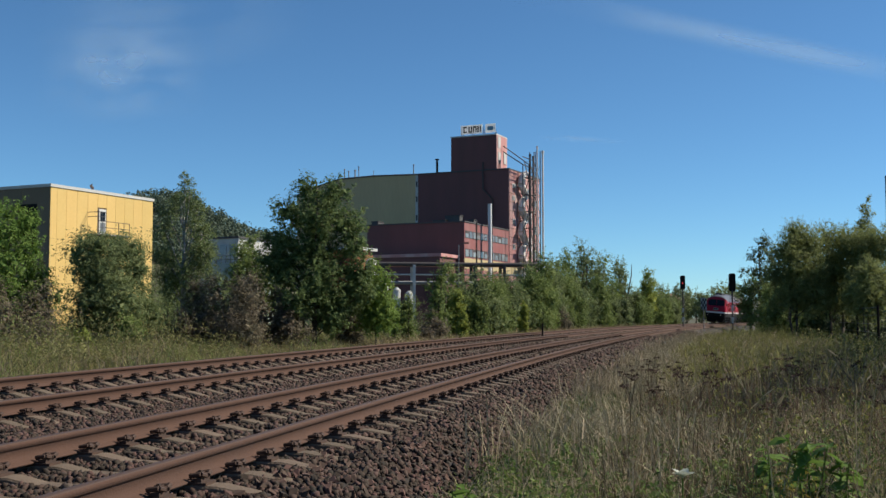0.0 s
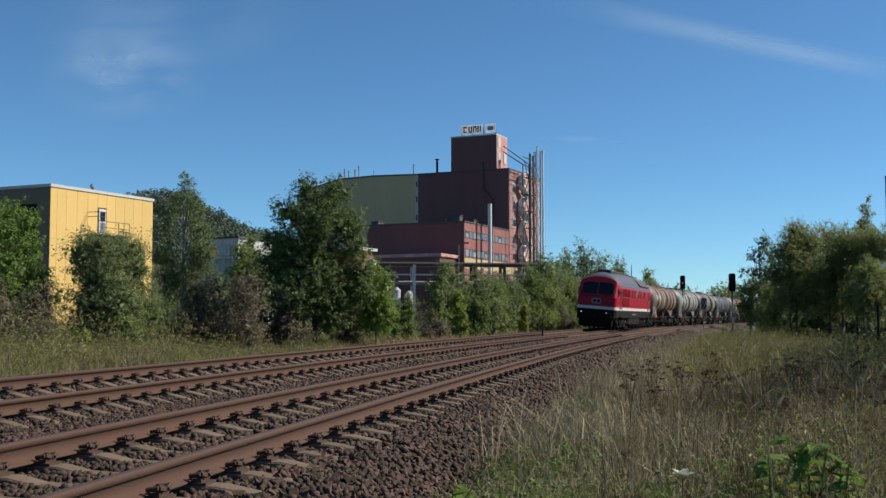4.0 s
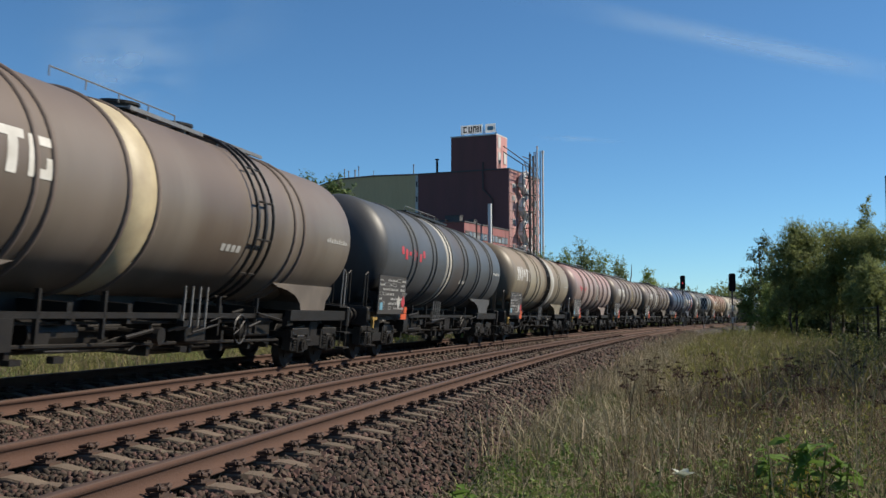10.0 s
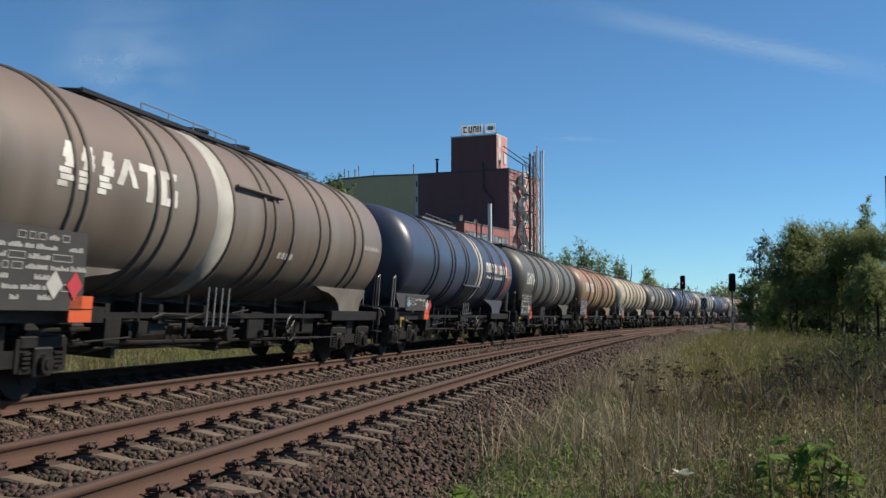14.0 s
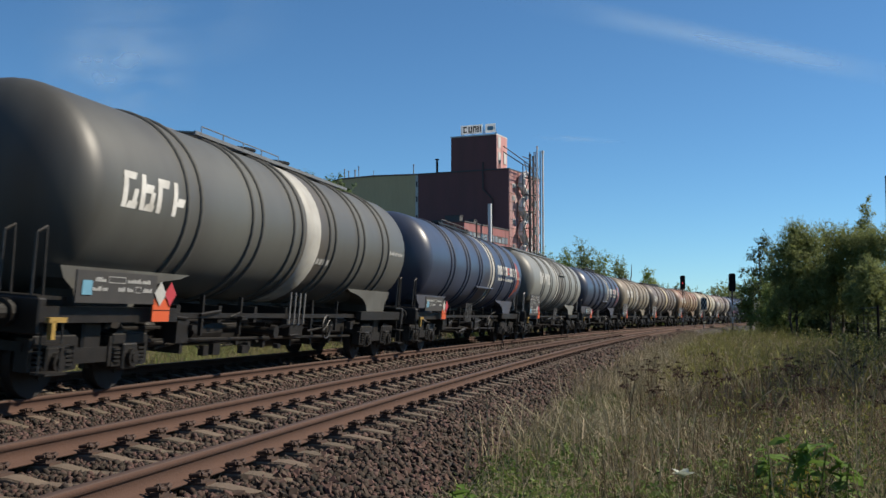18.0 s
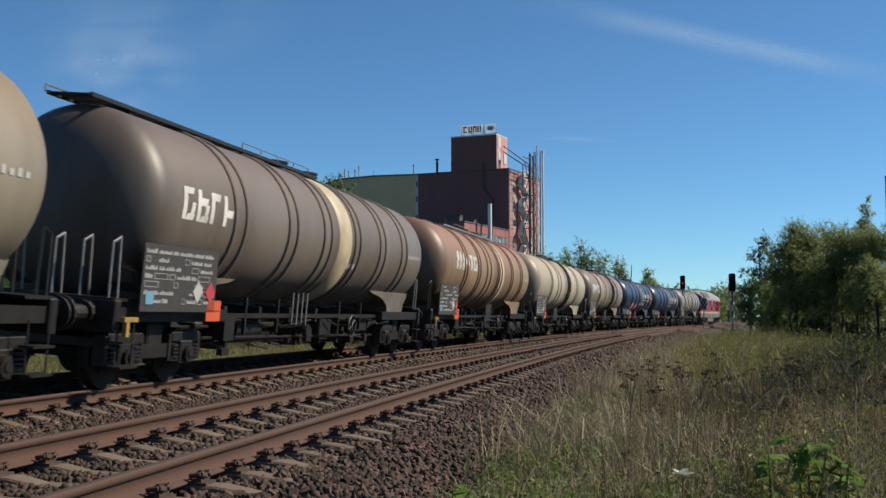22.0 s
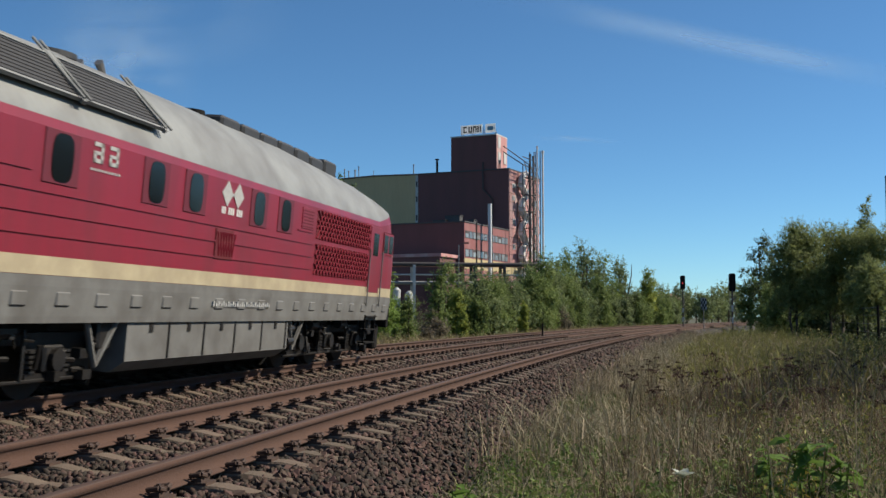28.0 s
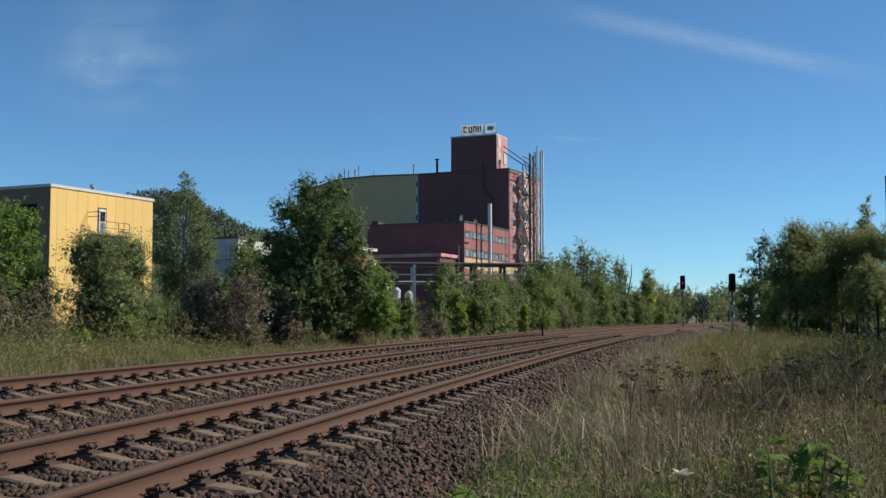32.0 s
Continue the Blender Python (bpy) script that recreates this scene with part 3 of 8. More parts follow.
    walk_way = part("roof_walkway", bm, M["galv"] if i % 2 else M["under"], w)
    bm = bm_()
    rod(bm, (wx0, 0.38, TC + TR + 0.16), (wx1, 0.38, TC + TR + 0.16), 0.015, 5)
    for k in range(7):
        x = wx0 + (wx1 - wx0) * k / 6
        rod(bm, (x, 0.38, TC + TR + 0.05), (x, 0.38, TC + TR + 0.16), 0.015, 5)
    part("kick_rail", bm, M["galv"], walk_way)
    bm = bm_()
    rod(bm, (-2.6, -0.36, TC + TR + 0.18), (0.9, -0.36, TC + TR + 0.18), 0.011, 5)
    for k in range(5):
        rod(bm, (-2.6 + 0.875 * k, -0.36, TC + TR + 0.05), (-2.6 + 0.875 * k, -0.36, TC + TR + 0.18), 0.011, 5)
    part("guard_rail", bm, M["galv"], walk_way)
    for x in (-0.2, 1.6):
        bm = bm_()
        rod(bm, (x, 0, TC + TR - 0.12), (x, 0, TC + TR + 0.14), 0.27, 16)
        rod(bm, (x, 0, TC + TR + 0.13), (x, 0, TC + TR + 0.17), 0.31, 16)
        part("manhole", bm, M["under"], w)
    bm = bm_()
    for y in (-0.62, -0.22):
        rod(bm, (8.25, y, 1.2), (7.98, y, TC + TR - 0.4), 0.02, 6)
    for k in range(10):
        f = (k + 0.5) / 10
        p = (8.25 - 0.27 * f, 1.2 + (TC + TR - 1.6) * f)
        rod(bm, (p[0], -0.62, p[1]), (p[0], -0.22, p[1]), 0.013, 5)
    part("ladder", bm, M["under"], w)
    for e in (-1, 1):
        for y0 in ((-1.15, -0.72, -0.3, 0.3, 0.72, 1.15) if e < 0 else (-1.15, -0.7, 0.7, 1.15)):
            bm = bm_()
            rod(bm, (e * 8.12, y0, 1.26), (e * 8.12, y0, 2.03), 0.018, 5)
            rod(bm, (e * 8.12, y0, 2.02), (e * 7.93, y0, 2.1), 0.018, 5)
            rod(bm, (e * 7.94, y0, 2.1), (e * 7.9, y0, 1.26), 0.018, 5)
            part("handrail", bm, M["galv"] if i % 3 == 0 else M["under"], w)
        bm = bm_()
        bx(bm, *sorted((e * 8.15, e * 7.55)), -1.25, 1.25, 1.24, 1.28)
        part("end_platform", bm, M["under"], w)
        for y in (-1.28, 1.28):
            bm = bm_()
            for z in (0.35, 0.68):
                bx(bm, *sorted((e * 8.05, e * 7.6)), y - 0.1, y + 0.1, z, z + 0.03)
            for x in (8.05, 7.62):
                rod(bm, (e * x, y, 0.36), (e * x, y, 1.0), 0.014, 5)
            part("step", bm, M["under"], w)
    # boards with lettering too small to read
    rr = random.Random(40 + i)
    x0, x1, z0, z1 = (-7.72, -5.40, 1.12, 2.06) if board == "big" else (-7.6, -5.6, 1.22, 1.62)
    bm = bm_()
    bx(bm, x0, x1, -1.395, -1.375, z0, z1)
    bd = part("label_board", bm, M["panel"], w, "dark board crowded with pale markings")
    bm = bm_()
    zz = z1 - 0.10
    while zz > z0 + 0.1:
        xx = x0 + 0.06
        while xx < x1 - 0.25:
            ln = rr.uniform(0.1, 0.42)
            if rr.random() < 0.78:
                if rr.random() < 0.3:
                    for (a, b, c, d) in ((0, ln, 0, 0.008), (0, ln, 0.075, 0.083), (0, 0.008, 0, 0.083), (ln - 0.008, ln, 0, 0.083)):
                        bx(bm, xx + a, xx + b, -1.402, -1.396, zz + c - 0.04, zz + d - 0.04)
                else:
                    q = xx
                    while q < xx + ln:
                        bx(bm, q, q + 0.028, -1.402, -1.396, zz - 0.03, zz + rr.uniform(0.0, 0.035))
                        q += 0.042
            xx += ln + 0.06
        zz -= 0.115
    tagged(part("small_lettering", bm, M["ink"], bd), kind="stuff")
    bm = bm_()
    bx(bm, x0 + 0.12, x0 + 0.34, -1.406, -1.403, z0 + 0.10, z0 + 0.28)
    part("blue_label", bm, M["bluebar"], bd)
    for k in range(2):
        bm = bm_()
        c = x1 - 0.22 - 0.42 * k if board == "big" else x1 + 0.4 - 0.3 * k
        zc = z0 + 0.30 if board == "big" else z0 + 0.15
        bx(bm, -0.12, 0.12, -0.004, 0.004, -0.12, 0.12, m=Matrix.Translation((c, -1.408, zc)) @ pose(0, 0, 0, 0, 45, 0))
        part("hazard_diamond", bm, M["hazard"] if k == 0 else M["ink"], bd)
    bm = bm_()
    bx(bm, -5.66, -5.16, -1.395, -1.375, 0.98, 1.30)
    pl = part("hazard_plate", bm, M["orange"], w, "plain orange warning plate")
    bm = bm_()
    bx(bm, -5.66, -5.16, -1.401, -1.396, 1.135, 1.145)
    part("plate_line", bm, M["black"], pl)
    for e in (-1,):
        bm = bm_()
        bx(bm, -8.12, -7.76, -1.42, -1.36, 0.98, 1.04)
        bx(bm, -8.06, -7.98, -1.42, -1.36, 0.78, 1.0)
        part("jacking_bracket", bm, M["yellowbit"], w)
    # emblem painted on the tank
    if logo == "blocks":
        for row in range(2):
            for k in range(3):
                bm = bm_()
                a = emblem_x + 0.40 * k + 0.06 * (k == 2)
                for j in range(3):
                    lo, hi = (8 + 4.4 * j, 12.4 + 4.4 * j) if row == 0 else (4.6 - 3.3 * j, 7.4 - 3.3 * j)
                    d = (0.06, 0.03, 0.10)[j] * (1 if row == 0 else -0.6)
                    decal(bm, (a + d, a + d + (0.24, 0.28, 0.20)[j]), lo, hi, skew=0.05 if row == 0 else 0.0)
                part("emblem_leaf", bm, M["white"], w)
        for x0, cells in ((1.24, ((0, 0.16, 5, 20, 0.26), (0.42, 0.56, 5, 20, -0.16))), (1.86, ((0, 0.50, 15.5, 20, 0.02), (0.16, 0.34, -1, 15.5, 0.05))), (2.42, ((0, 0.17, -1, 19, 0.04), (0.17, 0.5, 14.5, 19, 0.04), (0.17, 0.5, -1, 3.5, 0.02), (0.34, 0.5, 3.5, 9, 0.02)))):
            bm = bm_()
            for a, b2, lo, hi, sk in cells:
                decal(bm, (emblem_x + x0 + a, emblem_x + x0 + b2), lo, hi, skew=sk)
            part("emblem_block", bm, M["white"], w, "white painted block")
    elif logo == "bold":
        for k in range(4):
            bm = bm_()
            a = -6.75 + 0.46 * k
            decal(bm, (a, a + 0.12), -6, 14, skew=0.06)
            decal(bm, (a + 0.12, a + 0.34), (10, 4, 9, 0)[k], (14, 9, 14, 5)[k], skew=0.06)
            if k in (0, 1):
                decal(bm, (a + 0.12, a + 0.36), -6, -2, skew=0.06)
                decal(bm, (a + 0.26, a + 0.37), -2, 5, skew=0.06)
            part("emblem_block", bm, M["white"], w, "white painted block")
    elif logo == "swirl":
        for k in (0, 1, 2, 3, 5, 6, 7):
            bm = bm_()
            a = 2.35 + 0.50 * k
            decal(bm, (a, a + 0.15), 1, 15)
            decal(bm, (a + 0.15, a + 0.30), 10, 15)
            decal(bm, (a + 0.28, a + 0.42), 1, 15)
            if k % 2:
                decal(bm, (a + 0.11, a + 0.25), 3, 6)
            part("emblem_block", bm, M["white"], w, "white painted block")
        bm = bm_()
        for k in range(14):
            a = 2.5 + 0.22 * k
            decal(bm, (a, a + 0.13), -8, -3 - (k % 3))
        part("small_lettering", bm, M["white"], w)
        bm = bm_()
        decal(bm, (4.35, 4.46), 3, 14)
        decal(bm, (4.46, 4.71), 11, 14)
        decal(bm, (4.46, 4.71), 3, 6)
        for k in range(16):
            a = -38 + 4 * k
            x = 5.35 + 1.15 * math.sin(math.pi * (k + 4) / 24)
            decal(bm, (x, x + 0.16), a, a + 4.2)
            if k > 3:
                decal(bm, (x + 0.30, x + 0.38), a, a + 4.2)
        part("red_swirl", bm, M["orange"], w, "red painted swirl")
    bm = bm_()
    for k in range(9):
        decal(bm, (5.9 + 0.15 * k, 5.98 + 0.15 * k), -2, 1 + (k % 2))
    for k in range(4):
        decal(bm, (1.0 + 0.2 * k, 1.14 + 0.2 * k), -22, -17)
    tagged(part("stencil", bm, M["ink"], w), kind="stuff")
    if cage:
        for x in (cage[0], (cage[0] + cage[1]) / 2, cage[1]):
            bm = bm_()
            tube(bm, arc(TR + 0.09, -70, 98, 24, x), 0.028, 6)
            part("cage_hoop", bm, M["under"], w)
        for a in range(-60, 90, 25):
            bm = bm_()
            p, q = arc(TR + 0.09, a, a, 1, cage[0])[0], arc(TR + 0.09, a, a, 1, cage[1])[0]
            rod(bm, p, q, 0.02, 5)
            part("cage_bar", bm, M["under"], w)
    if extra == "graffiti":
        rg = random.Random(7)
        spray = mat("pink_spray_paint", (0.66, 0.10, 0.24), 0.6, second=(0.85, 0.55, 0.62), scale=3, amount=0.8)
        x = -5.0
        while x < 2.2:
            t0 = rg.uniform(-50, -44)
            t1 = rg.uniform(-27, -15)
            wide = rg.uniform(0.22, 0.46)
            sk = rg.uniform(-0.2, 0.35)
            bm = bm_()
            decal(bm, (x, x + wide), t0, t1, 0.005, sk)
            stroke = part("graffiti_stroke", bm, spray, w, "pink sprayed stroke")
            bm = bm_()
            decal(bm, (x + 0.02, x + 0.05), t0 + 8, t1, 0.008, sk)
            decal(bm, (x + 0.05 + sk * 0.9, x + wide * 0.8 + sk * 0.9), t1 - 1.6, t1, 0.008, 0.03)
            part("white_outline", bm, M["white"], stroke)
            x += wide * rg.uniform(0.75, 1.0)
    if extra == "redmarks":
        bm = bm_()
        for k in range(7):
            decal(bm, (-6.0 + 0.35 * k, -5.78 + 0.35 * k), 2 - (k % 2) * 5, 10 - (k % 3) * 2, 0.005)
        tagged(part("faded_marking", bm, M["hazard"], w, "faded red painted marks"), kind="stuff")
    MOVERS.append((w, mid, 6.55, False))
    return w


_rings, _bands, _saddles = {}, {}, {}


def saddle_for(body):
    """Dirty paint of the saddle, in the tank's own colour."""
    if body.name not in _saddles:
        c = TONES[body.name]
        _saddles[body.name] = mat(body.name + "_saddle", tuple(v * 0.62 + 0.012 for v in c), 0.75, second=tuple(v * 0.34 + 0.01 for v in c), scale=1.6, amount=0.9,
                                  dirt=(0.045, 0.036, 0.030), dirt_scale=1.2, dirt_amount=0.7)
    return _saddles[body.name]



def ring_for(m):
    if m.name not in _rings:
        me = RING.copy()
        me.materials.append(m)
        _rings[m.name] = me
    return _rings[m.name]


def band_for(m, width):
    key = (m.name, width)
    if key not in _bands:
        me = hoop_mesh("painted_band", width, 0.008)
        me.materials.append(m)
        _bands[key] = me
    return _bands[key]


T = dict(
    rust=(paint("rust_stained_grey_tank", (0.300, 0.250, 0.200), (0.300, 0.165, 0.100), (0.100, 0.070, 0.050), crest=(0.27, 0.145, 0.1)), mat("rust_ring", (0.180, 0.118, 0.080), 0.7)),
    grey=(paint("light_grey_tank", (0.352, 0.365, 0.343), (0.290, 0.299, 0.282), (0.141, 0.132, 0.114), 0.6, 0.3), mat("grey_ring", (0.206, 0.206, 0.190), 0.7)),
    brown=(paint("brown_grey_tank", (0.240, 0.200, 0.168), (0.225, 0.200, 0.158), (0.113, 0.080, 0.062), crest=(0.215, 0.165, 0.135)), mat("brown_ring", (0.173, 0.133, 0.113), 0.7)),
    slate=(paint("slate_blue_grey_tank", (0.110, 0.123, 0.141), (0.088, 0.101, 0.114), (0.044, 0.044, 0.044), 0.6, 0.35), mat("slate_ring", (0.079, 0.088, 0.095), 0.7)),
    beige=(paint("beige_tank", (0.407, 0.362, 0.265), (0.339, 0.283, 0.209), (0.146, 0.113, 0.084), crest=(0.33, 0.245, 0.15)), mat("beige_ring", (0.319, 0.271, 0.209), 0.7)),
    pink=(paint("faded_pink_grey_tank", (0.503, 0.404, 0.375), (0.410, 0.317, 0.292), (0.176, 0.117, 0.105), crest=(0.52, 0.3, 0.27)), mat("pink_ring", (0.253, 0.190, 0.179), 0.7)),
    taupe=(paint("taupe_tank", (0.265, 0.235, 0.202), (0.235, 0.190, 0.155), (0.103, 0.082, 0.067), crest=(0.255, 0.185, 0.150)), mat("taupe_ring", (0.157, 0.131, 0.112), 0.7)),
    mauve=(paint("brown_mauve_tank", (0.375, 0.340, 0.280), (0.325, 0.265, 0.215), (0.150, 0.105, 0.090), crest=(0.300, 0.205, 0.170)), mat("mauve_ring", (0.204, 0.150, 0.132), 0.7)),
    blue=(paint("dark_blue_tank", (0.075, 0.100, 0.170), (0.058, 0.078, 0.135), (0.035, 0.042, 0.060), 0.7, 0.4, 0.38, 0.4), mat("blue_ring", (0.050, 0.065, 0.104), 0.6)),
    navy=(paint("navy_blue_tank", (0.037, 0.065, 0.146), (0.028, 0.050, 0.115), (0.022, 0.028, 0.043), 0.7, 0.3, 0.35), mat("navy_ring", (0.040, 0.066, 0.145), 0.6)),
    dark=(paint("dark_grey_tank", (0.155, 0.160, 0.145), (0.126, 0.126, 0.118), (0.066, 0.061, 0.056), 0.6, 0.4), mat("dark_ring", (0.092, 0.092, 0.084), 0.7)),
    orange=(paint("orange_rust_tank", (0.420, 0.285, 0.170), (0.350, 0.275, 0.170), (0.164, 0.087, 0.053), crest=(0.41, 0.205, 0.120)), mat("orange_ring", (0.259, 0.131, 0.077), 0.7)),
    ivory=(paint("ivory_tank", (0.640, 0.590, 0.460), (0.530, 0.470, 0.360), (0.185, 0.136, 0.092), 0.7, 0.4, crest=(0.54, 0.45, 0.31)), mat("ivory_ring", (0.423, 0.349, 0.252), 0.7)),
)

ROSTER = [
    ("rust", "blocks", "cream", "rust-stained grey tank wagon with a pale band", {"rings": "old", "band_at": (-0.95, 0.7), "emblem_x": -5.55, "way": (-2.9, 4.6)}),
    ("grey", "blocks", "cream", "clean light grey tank wagon with a cream band", {"rings": "close", "band_at": (1.6, 0.7), "emblem_x": -5.56, "bar": (-0.7, 1.35, 22)}),
    ("brown", "blocks", "cream", "brown-grey weathered tank wagon with a cream band", {"cage": (2.0, 2.7), "rings": "few", "band_at": (-1.65, 0.8), "emblem_x": -6.77, "way": (-0.5, 4.6)}),
    ("slate", "", "white", "slate grey tank wagon with faded red marks", {"extra": "redmarks", "band_at": (-0.75, 0.75), "way": (-2.4, 2.6)}),
    ("beige", "blocks", "white", "beige weathered tank wagon with a white band", {"cage": (0.2, 0.9), "rings": "few", "emblem_x": -6.6, "band_at": (2.2, 0.9), "way": (-3.0, 1.0)}),
    ("pink", "", "white", "faded pinkish grey tank wagon with red marks", {"extra": "redmarks", "band_at": (1.2, 0.7), "way": (-7.7, 2.0)}),
    ("taupe", "blocks", "cream", "dark taupe tank wagon with a cream band", {"emblem_x": -6.2}),
    ("taupe", "blocks", "white", "taupe weathered tank wagon with a white band", {"rings": "wide", "band_at": (-1.50, 0.62), "emblem_x": -6.1, "way": (-4.2, 4.8), "bar": (-1.1, 0.9, 22)}),
    ("blue", "swirl", "white", "dark blue tank wagon with white band and red swirl", {"board": "small", "way": (-3.0, 1.5), "bar": (-0.9, 1.7, -22)}),
    ("dark", "bold", "white", "dark grey tank wagon with a white band", {}),
    ("orange", "blocks", "cream", "rusty orange tank wagon with a pale band", {"rings": "old", "band_at": (-0.95, 0.7), "emblem_x": -6.0, "way": (-2.9, 5.2)}),
    ("ivory", "bold", None, "ivory weathered tank wagon with brown streaks", {"way": (-3.0, 5.0)}),
    ("dark", "bold", "white", "dark grey tank wagon with a broad white band", {"board": "small", "rings": "late", "band_at": (0.55, 0.8), "way": (-2.8, 5.4)}),
    ("blue", "swirl", "white", "dark blue tank wagon with red end fittings", {"board": "small", "way": (-3.0, 1.5), "bar": (-1.0, 1.8, -22)}),
    ("grey", "blocks", "white", "pale grey tank wagon with a dirty, shade-darkened leading end", {"rings": "pale", "band_at": (-0.95, 0.72), "emblem_x": -5.64, "bar": (-0.3, 1.6, 22)}),
    ("blue", "swirl", "white", "dark blue tank wagon with white band and red swirl", {"board": "small", "way": (-3.0, 1.5), "bar": (-1.0, 1.8, -22)}),
    ("beige", "blocks", "white", "beige tank wagon with brown rust stains", {"rings": "old", "band_at": (-0.6, 1.0), "way": (-2.5, 4.0)}),
    ("brown", "bold", "cream", "brown-grey tank wagon with a cream band", {"rings": "late", "band_at": (0.83, 0.85), "way": (-7.7, 1.5)}),
    ("orange", "blocks", "cream", "rusty orange tank wagon with a cream band", {"rings": "old", "band_at": (1.5, 0.8), "way": (-4.0, 4.2)}),
    ("ivory", "", "cream", "ivory tank wagon with a pipe cage round the middle", {"cage": (0.5, 1.3), "rings": "few", "band_at": (2.6, 0.8), "way": (-2.0, 1.5)}),
    ("mauve", "blocks", "cream", "pinkish brown tank wagon with a pipe cage", {"cage": (1.3, 2.2), "rings": "few", "band_at": (-2.2, 0.9), "emblem_x": -7.0, "way": (-1.0, 3.4)}),
    ("navy", "swirl", "white", "dark blue tank wagon with pink graffiti along its belly", {"board": "small", "extra": "graffiti", "way": (-3.0, 1.5), "bar": (0.0, 2.4, -22)}),
    ("navy", "swirl", "white", "dark blue tank wagon with white band", {"board": "small", "way": (-3.0, 1.5), "bar": (-1.0, 1.8, -22)}),
    ("grey", "", "cream", "light olive grey tank wagon", {"rings": "old", "band_at": (-0.95, 0.7)}),
]
for place, (key, logo, band, text, more) in enumerate(ROSTER):
    tank_wagon(place + 1, T[key][0], T[key][1], logo, M[{"white": "bandwhite"}.get(band, band)] if band else None, text, **more)


# ---- the two diesel engines ----
def loco_section(z):
    """Half width of the body at height z."""
    pts = ((0.9, 1.44), (1.25, 1.475), (3.18, 1.475), (3.36, 1.42), (3.62, 1.27), (3.90, 1.02), (4.12, 0.72), (4.27, 0.38), (4.33, 0.0))
    for (z0, w0), (z1, w1) in zip(pts, pts[1:]):
        if z <= z1:
            return w0 + (w1 - w0) * (z - z0) / (z1 - z0)
    return 0.0


NOSE = ((0.0, 0.84, (3.60, 3.94)), (0.05, 0.90, (3.58, 4.0)), (0.16, 0.955, (3.55, 4.06)), (0.40, 0.99, (3.49, 4.13)), (0.80, 1.0, (3.42, 4.19)), (1.7, 1.0, (3.295, 4.28)))


def loco_rows(zs, proud=0.0):
    """Rows along the engine, from nose to nose, each a line of corners at the heights zs on one side, then back on the other."""
    rows = []
    stations = [(-10.10 + d, d, k, drop) for d, k, drop in NOSE] + [(x, 2.0, 1.0, (3.295, zt)) for x, zt in ((-6.4, 4.36), (-4, 4.45), (0, 4.45), (4, 4.45), (6.4, 4.40))] + [(10.10 - d, d, k, drop) for d, k, drop in reversed(NOSE)]
    for x, d, k, drop in stations:
        sgn = -1 if x < 0 else 1
        fade = max(0.0, 1 - d / 1.7)
        row = []
        for side in (-1, 1):
            for z in (zs if side < 0 else reversed(zs)):
                zz = z if z < 2.8 else 2.8 + (z - 2.8) * (drop[0] - 2.8) / 0.495 if z < 3.295 else drop[0] + (z - 3.295) / 1.035 * (drop[1] - drop[0])
                rake = max(0.0, zz - 2.42) * 0.56 * fade
                row.append((x - sgn * rake - sgn * 0.10 * fade * (0.0 if z > 1.2 else 1.0) + sgn * proud * (1 if d < 0.3 else 0), side * (loco_section(z) * k + proud), zz))
        rows.append(row)
    return rows


